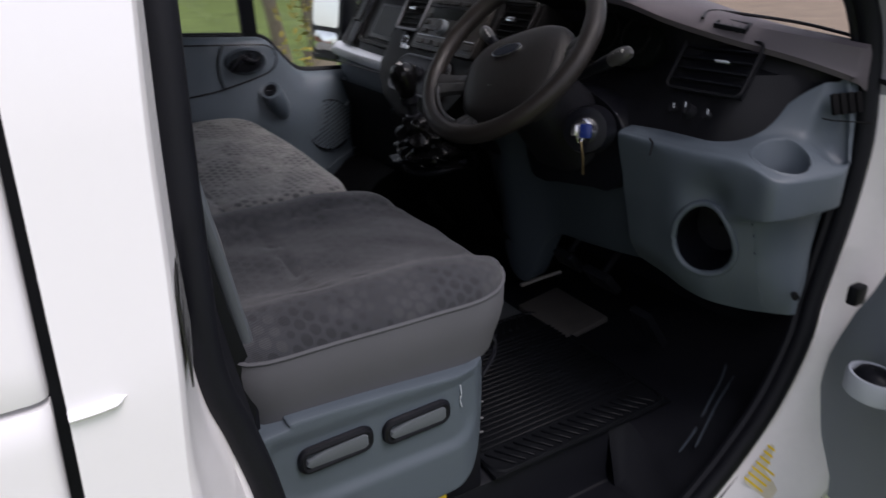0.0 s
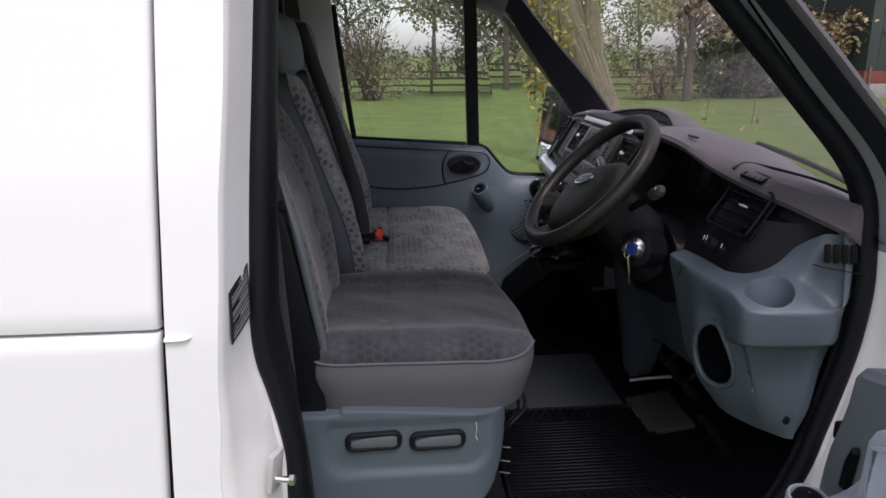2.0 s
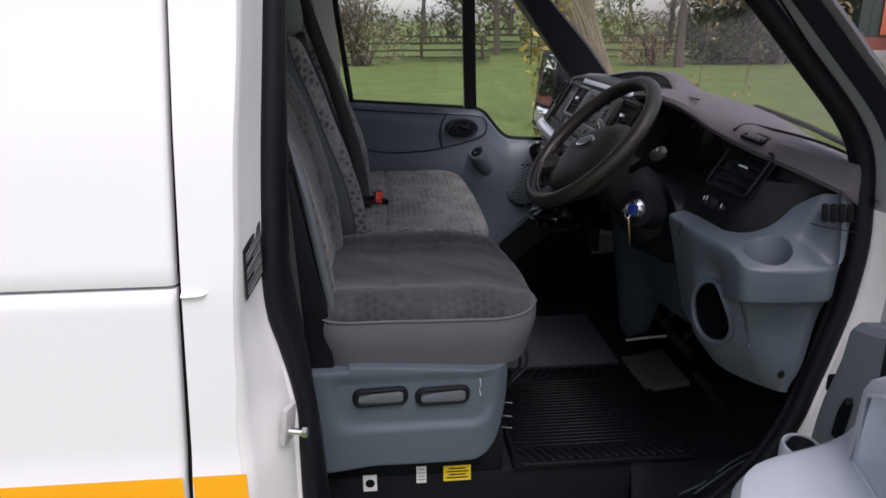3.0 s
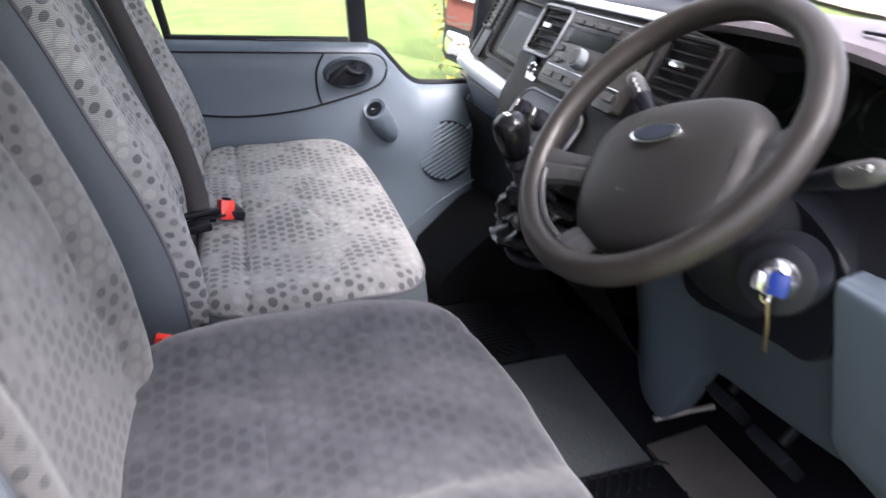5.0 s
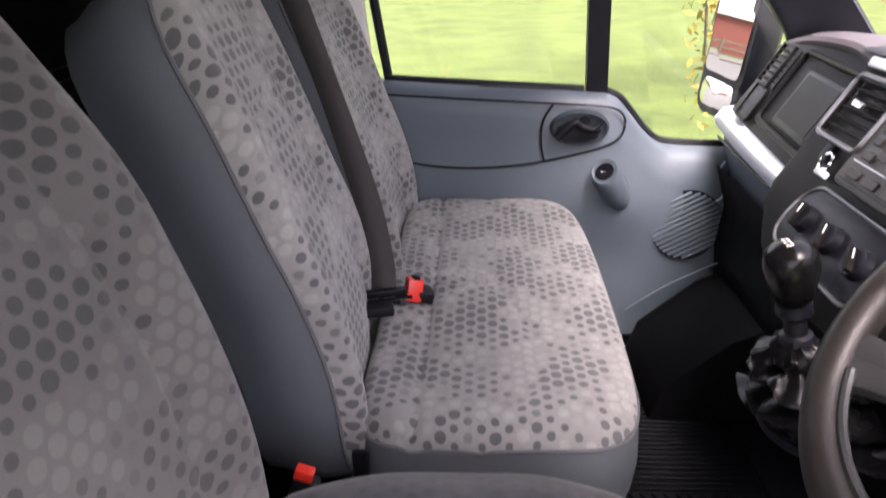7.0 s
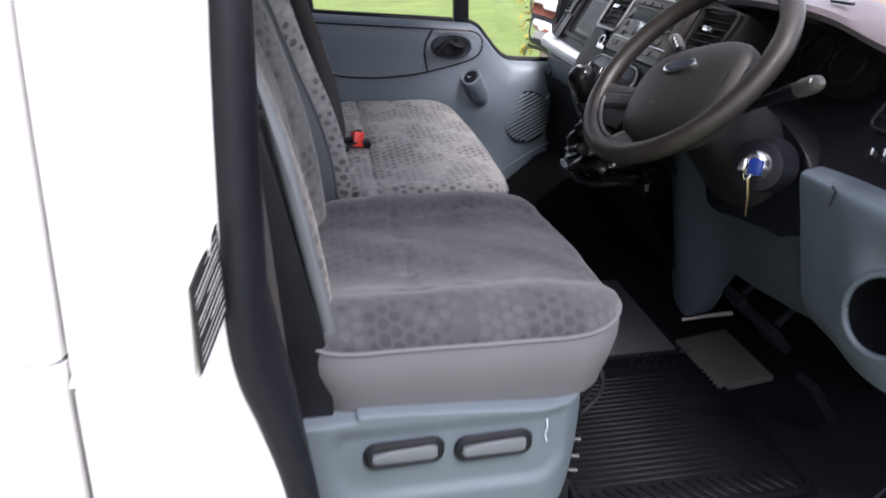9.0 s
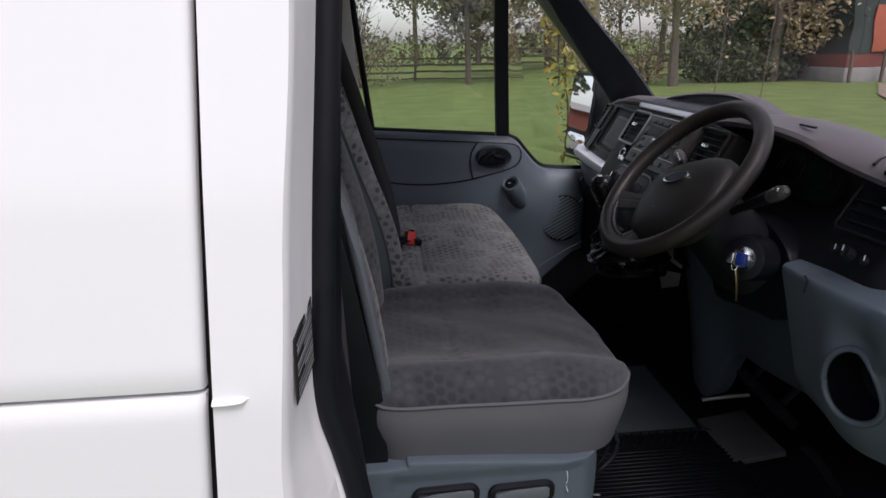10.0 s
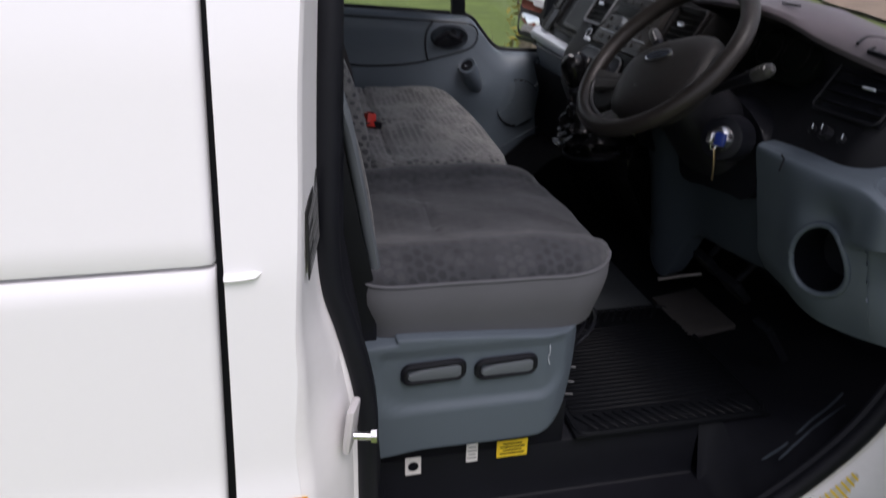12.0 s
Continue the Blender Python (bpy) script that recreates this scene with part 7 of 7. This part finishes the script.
def tree(x, y, h, spread, leaf, count, size, seed, label, trunk_r=0.18, clear=1.3, bare=0.0, category="tree"):
    rng = random.Random(seed)
    t = thing("tree", label, category)
    bm = bmesh.new()
    bend = rng.uniform(-0.3, 0.3)
    pts = [(x + bend * k / 6 * rng.uniform(0.6, 1.2), y, h * 0.85 * k / 6 - 0.1) for k in range(7)]
    tube(bm, pts, [trunk_r * (1 - 0.75 * k / 6) for k in range(7)], 8)
    part("trunk", bm, BARK, t, "brown trunk")
    blobs = []
    nl = 9
    for k in range(nl):
        a = 2 * math.pi * (k + rng.random()) / nl
        z0 = clear + (h * 0.75 - clear) * rng.random() ** 0.8
        p0 = Vector((x, y, z0))
        rr = spread * rng.uniform(0.55, 1.0)
        p2 = p0 + Vector((rr * math.cos(a), rr * math.sin(a), rng.uniform(0.3, 1.2) * spread * 0.45))
        bm = bmesh.new()
        tube(bm, curve_pts([p0, (p0 + p2) / 2 + Vector((0, 0, 0.25)), p2], 7), [trunk_r * 0.42 * (1 - 0.85 * i / 6) for i in range(7)], 6)
        for j in range(5 if bare else 2):
            q0 = p0.lerp(p2, rng.uniform(0.35, 0.95))
            q2 = q0 + Vector((rng.uniform(-1, 1), rng.uniform(-1, 1), rng.uniform(-0.2, 1.1))) * spread * 0.4
            tube(bm, [q0, (q0 + q2) / 2 + Vector((0, 0, 0.08)), q2], [trunk_r * 0.14, trunk_r * 0.09, trunk_r * 0.04], 4)
        part("limb", bm, BARK, t)
        blobs += [(p2, (spread * 0.42, spread * 0.42, spread * 0.34)), ((p0 + p2) / 2, (spread * 0.34,) * 3)]
    blobs.append(((x, y, h * 0.88), (spread * 0.6, spread * 0.6, h * 0.14)))
    leaves("crown", blobs, count, size, leaf, t, seed=seed)
    return t


# far belt of trees behind the paddock
random.seed(5)
kinds = [(LEAF_OLIVE, "olive-green tree at the paddock's edge"), (LEAF_GREY, "bare grey-brown winter tree"), (LEAF_TAN, "tan autumn tree behind the paddock"), (LEAF_GREY, "bare twiggy tree at the paddock's edge"), (LEAF_DARK, "dark green tree at the paddock's edge")]
for k in range(17):
    leaf, lab_t = kinds[k % 5]
    x = -20 + 4.6 * k + random.uniform(-1, 1)
    tree(x, 52 + random.uniform(-4, 6), random.uniform(7.0, 10.5), random.uniform(2.8, 3.8), leaf, 1700, 0.17, 40 + k, lab_t, 0.2, 0.6, bare=1.0 if leaf is LEAF_GREY else 0.0)
hedge = thing("far_hedge", "low brown-green hedge behind the paddock", "hedge", kind="stuff")
leaves("hedge_leaves", [((-24 + 2.2 * k, 50 + (k % 3), 1.1), (1.7, 1.2, 1.2)) for k in range(36)], 11000, 0.20, LEAF_OLIVE, hedge, seed=3)
tree(4.1, 27.2, 7.0, 2.9, LEAF_OLIVE, 7000, 0.13, 71, "olive-green tree before the fence", 0.13, 2.0)
tree(7.6, 33, 7.5, 3.2, LEAF_TAN, 5200, 0.13, 72, "yellow-brown autumn tree beyond the fence", 0.16, 1.0)
tree(10.9, 23.8, 6.5, 2.0, LEAF_TAN, 1500, 0.10, 73, "tan tree with hanging twigs on the lawn", 0.20, 1.0, bare=1.0)
tree(20.5, 30, 7.5, 2.6, LEAF_TAN, 2600, 0.14, 74, "tall tan tree near the outbuilding", 0.2, 0.8)
tree(15.5, 36, 7.0, 2.5, LEAF_GREY, 1800, 0.14, 75, "bare tree beyond the shrubs", 0.2, 0.8, bare=1.0)


def bush(x, y, blobs, count, size, leaf, seed, label, twigs=40, tall=2.4):
    rng = random.Random(seed)
    t = thing("bush", label, "shrub")
    for k in range(4):
        bm = bmesh.new()
        for j in range(twigs // 4):
            a, r = rng.uniform(0, 6.28), rng.uniform(0.3, 1.6)
            p0 = Vector((x + rng.uniform(-0.3, 0.3), y + rng.uniform(-0.3, 0.3), 0))
            p2 = p0 + Vector((r * math.cos(a), r * math.sin(a), tall * rng.uniform(0.5, 1.2)))
            tube(bm, curve_pts([p0, (p0 + p2) / 2 + Vector((0, 0, 0.3)), p2], 6), [0.03, 0.025, 0.02, 0.015, 0.010, 0.005], 4)
            for i in range(4):
                q0 = p0.lerp(p2, rng.uniform(0.4, 0.95)) + Vector((0, 0, 0.15))
                q2 = q0 + Vector((rng.uniform(-0.6, 0.6), rng.uniform(-0.6, 0.6), rng.uniform(0, 0.7)))
                tube(bm, [q0, q2], [0.010, 0.004], 3)
        part("stem", bm, BARK, t, "grey-brown stems")
    leaves("foliage", blobs, count, size, leaf, t, seed=seed)


bush(-0.4, 26.4, [((-1.2, 26.4, 0.8), (1.2, 1.0, 0.9)), ((0.2, 26.2, 0.7), (1.3, 1.0, 0.75)), ((-0.8, 26.5, 1.8), (1.3, 1.0, 1.1)), ((-2.8, 26.4, 1.0), (1.5, 1, 1.2))], 2600, 0.065, LEAF_OLIVE, 81, "twiggy grey-green shrub before the fence", 60, 3.2)
bush(14.5, 26, [((13.2, 26, 1.0), (1.6, 1.3, 1.0)), ((15.2, 26, 1.3), (1.9, 1.4, 1.2)), ((17, 26.3, 1.0), (1.6, 1.3, 1.0)), ((14.6, 25.6, 0.5), (2.2, 1.2, 0.5)), ((13.8, 26.2, 2.2), (1.8, 1.2, 0.9)), ((16.2, 26.2, 2.0), (1.6, 1.2, 0.9))], 11000, 0.10, LEAF_DARK, 82, "dark rhododendron bush on the lawn", 24, 2.0)
bush(10.2, 25.2, [((10.2, 25.2, 0.5), (1.0, 0.8, 0.6))], 700, 0.07, LEAF_TAN, 83, "small brown shrub by the gate", 16, 0.9)

# post and rail fence, each post and rail its own
fence = thing("paddock_fence", "weathered post and rail fence round the paddock", "fence")
FX0, STEP, NPOST = -26.4, 3.57, 24
for k in range(NPOST):
    x = FX0 + STEP * k
    bm = bmesh.new()
    box(bm, (x, 30, 0.5), (0.12, 0.10, 1.08), 0.012)
    part("post", bm, WOODF, fence)
    for z in (0.94, 0.66, 0.38, 0.10):
        bm = bmesh.new()
        box(bm, (x + STEP / 2, 30.06, z + 0.015 * math.sin(k * 2.1 + z * 7)), (STEP + 0.05, 0.04, 0.085 if z > 0.2 else 0.06), 0.006)
        part("rail", bm, WOODF, fence)

# outbuilding with brick base, dark green boarding and an orange-red door
out = thing("outbuilding", "low brick outbuilding with dark green boards", "outbuilding")
GREENB = mat("dark_green_boards", (0.035, 0.05, 0.045), 0.7, var=0.2, scale=3, bump=0.2, fine=30, dist=0.01)
ORANGED = mat("orange_red_door", (0.42, 0.10, 0.05), 0.6, var=0.15, scale=4, bump=0.1, fine=40)
CONC = mat("pale_concrete_plinth", (0.30, 0.28, 0.27), 0.9, var=0.2, scale=4, bump=0.3, fine=40, dist=0.01)
BX, BY = 16.9, 23.2
bm = bmesh.new()
box(bm, (BX + 5, BY + 3, 0.25), (10, 6, 0.5), 0.02)
part("plinth", bm, CONC, out, "pale concrete plinth")
bm = bmesh.new()
box(bm, (BX + 5, BY + 3, 0.72), (9.9, 5.9, 0.46), 0.01)
part("brick_base", bm, BRICK, out, "red brick base wall")
for k in range(24):
    bm = bmesh.new()
    box(bm, (BX + 0.27 + 0.41 * k, BY + 0.06, 2.9), (0.40, 0.04, 3.9), 0.008)
    part("board", bm, GREENB, out)
bm = bmesh.new()
box(bm, (BX + 5, BY + 3, 2.9), (9.8, 5.8, 3.9))
part("wall", bm, GREENB, out)
bm = bmesh.new()
box(bm, (BX + 1.35, BY - 0.01, 1.78), (1.0, 0.06, 1.55), 0.02)
part("door", bm, ORANGED, out, "orange-red door")
bm = bmesh.new()
prism(bm, [(-0.2, 4.8), (3.0, 5.6), (6.4, 4.8), (6.3, 4.7), (-0.2, 4.7)], lambda a, b, d: Vector((BX - 0.3 + d, BY + a, b)), 10.6)
part("roof", bm, mat("brown_roof_tiles", (0.13, 0.09, 0.07), 0.85, var=0.25, scale=5, bump=0.4, fine=25, dist=0.02), out, "brown tiled roof")
for dx in (0.0, 1.2):
    bm = bmesh.new()
    box(bm, (BX + dx, BY - 0.3, 0.55), (0.09, 0.09, 1.1), 0.01)
    part("post", bm, WOODF, out)
# brick house seen only in the mirror
house = thing("brick_house", "red brick house behind the van", "house")
HM = pose(-29.5, 42.5, 0, 0, 0, 37)
bm = bmesh.new()
box(bm, HM @ Vector((0, 3, 1.2)), (26, 6, 2.4), 0.02, rot3(HM))
part("wall", bm, BRICK, house, "red brick wall")
bm = bmesh.new()
prism(bm, [(-0.3, 2.35), (3.0, 2.9), (6.3, 2.35)], lambda a, b, d: HM @ Vector((-13.2 + d, a, b)), 26.4)
part("roof", bm, CONC, house, "pale tiled roof")
bm = bmesh.new()
bm.faces.new([bm.verts.new(p) for p in ((-11, 4, 0.06), (0.3, 4, 0.06), (-4.5, 14, 0.06), (-20, 38, 0.06), (-38, 30, 0.06), (-20, 8, 0.06))])
solo("gravel_drive", bm, mat("pale_gravel", (0.15, 0.138, 0.128), 0.95, var=0.3, scale=4, bump=0.7, fine=60, dist=0.02), "pale gravel drive beside the van", "drive", kind="structure", smooth=False)

# evergreen added out of view so that the mirror glass reflects something dark
tree(-20.2, 38.5, 9.5, 2.6, LEAF_DARK, 5000, 0.22, 77, "dark evergreen tree added behind the van to darken the mirror", 0.2, 0.5)

# tree beside the van whose hanging twig shows behind the far window
near = thing("tree", "slim tree with yellow-green leaves hanging beside the van", "tree")
bm = bmesh.new()
def barked(bm, pts, r0, r1, seed, n=150):
    """A trunk with deep furrowed bark running along it."""
    line = curve_pts(pts, 46)
    rings = []
    for i, p in enumerate(line):
        r = r0 + (r1 - r0) * i / 45
        ring = []
        for k in range(n):
            a = 2 * math.pi * k / n
            f = 1 + 0.07 * noise.noise(Vector((math.cos(a) * 5, math.sin(a) * 5, p.z * 1.6 + seed))) - 0.11 * abs(noise.noise(Vector((math.cos(a) * 13, math.sin(a) * 13, p.z * 2.2 + seed))))
            ring.append(p + Vector((r * f * math.cos(a), r * f * math.sin(a), 0)))
        rings.append(ring)
    loft(bm, rings, wrap_u=True, caps=True)


NBARK = mat("pale_furrowed_bark", (0.27, 0.215, 0.17), 0.9, var=0.4, scale=16, bump=0.8, fine=60, dist=0.015)
barked(bm, [(3.0, 7.4, -0.1), (2.9, 7.4, 0.8), (2.74, 7.4, 1.4), (2.48, 7.4, 2.0), (2.1, 7.35, 2.9), (1.6, 7.2, 4.6)], 0.25, 0.17, 1.0)
part("trunk", bm, NBARK, near, "pale furrowed trunk")
bm = bmesh.new()
barked(bm, [(2.80, 7.42, 1.25), (2.72, 7.3, 1.7), (2.66, 7.2, 2.3), (2.6, 7.0, 3.0), (2.7, 6.8, 4.2)], 0.12, 0.05, 4.0, 90)
part("limb", bm, NBARK, near)
rng = random.Random(17)
twig_leaf_blobs = []
for k, (tx, ty, zb) in enumerate(((1.13, 2.70, 1.02), (1.20, 2.80, 1.25), (1.05, 2.62, 1.38), (1.28, 2.9, 1.30))):
    bm = bmesh.new()
    pts = curve_pts([(2.0, 7.3, 3.1), (1.7, 5.5, 3.2), (tx + 0.15, ty + 0.4, 2.5), (tx, ty, 1.9), (tx + rng.uniform(-0.05, 0.05), ty, (zb + 1.9) / 2), (tx + rng.uniform(-0.03, 0.05), ty, zb)], 26)
    tube(bm, pts, [0.022 * (1 - 0.93 * i / 25) + 0.0012 for i in range(26)], 5)
    part("limb", bm, BARK, near)
    for p in pts[14:]:
        if 0.9 < p.z < 2.3:
            twig_leaf_blobs.append((tuple(p), (0.085, 0.075, 0.06)))
leaves("hanging_leaves", twig_leaf_blobs, 760, 0.021, LEAF_YEL, near, "yellow-green leaves", seed=18)
leaves("crown", [((2.6 + 0.6 * math.cos(k), 6.5 + 1.2 * math.sin(k * 1.7), 3.6 + 0.25 * k), (1.0, 1.0, 0.6)) for k in range(7)], 1800, 0.05, LEAF_YEL, near, seed=19)

# more hanging twigs before the windscreen, with sparse brown leaves
droop = []
for k in range(9):
    tx, ty, zb = 2.0 + 0.34 * k + rng.uniform(-0.1, 0.1), 6.0 + rng.uniform(-0.8, 0.8), rng.uniform(0.85, 1.9)
    bm = bmesh.new()
    pts = curve_pts([(2.3, 7.3, 3.0), ((2.3 + tx) / 2, (7.3 + ty) / 2, 3.5), (tx, ty, 2.7), (tx + rng.uniform(-0.1, 0.1), ty, (zb + 2.7) / 2), (tx + rng.uniform(-0.1, 0.15), ty, zb)], 22)
    tube(bm, pts, [0.025 * (1 - 0.9 * i / 21) for i in range(22)], 5)
    part("twig", bm, BARK, near)
    droop += [(tuple(p), (0.10, 0.10, 0.08)) for p in pts[9:]]
leaves("twig_leaves", droop, 520, 0.028, LEAF_TAN, near, "brown autumn leaves", seed=23)
tree(15.3, 25.0, 8.5, 2.5, LEAF_TAN, 9000, 0.11, 76, "tall tan autumn tree by the outbuilding", 0.2, 1.2)
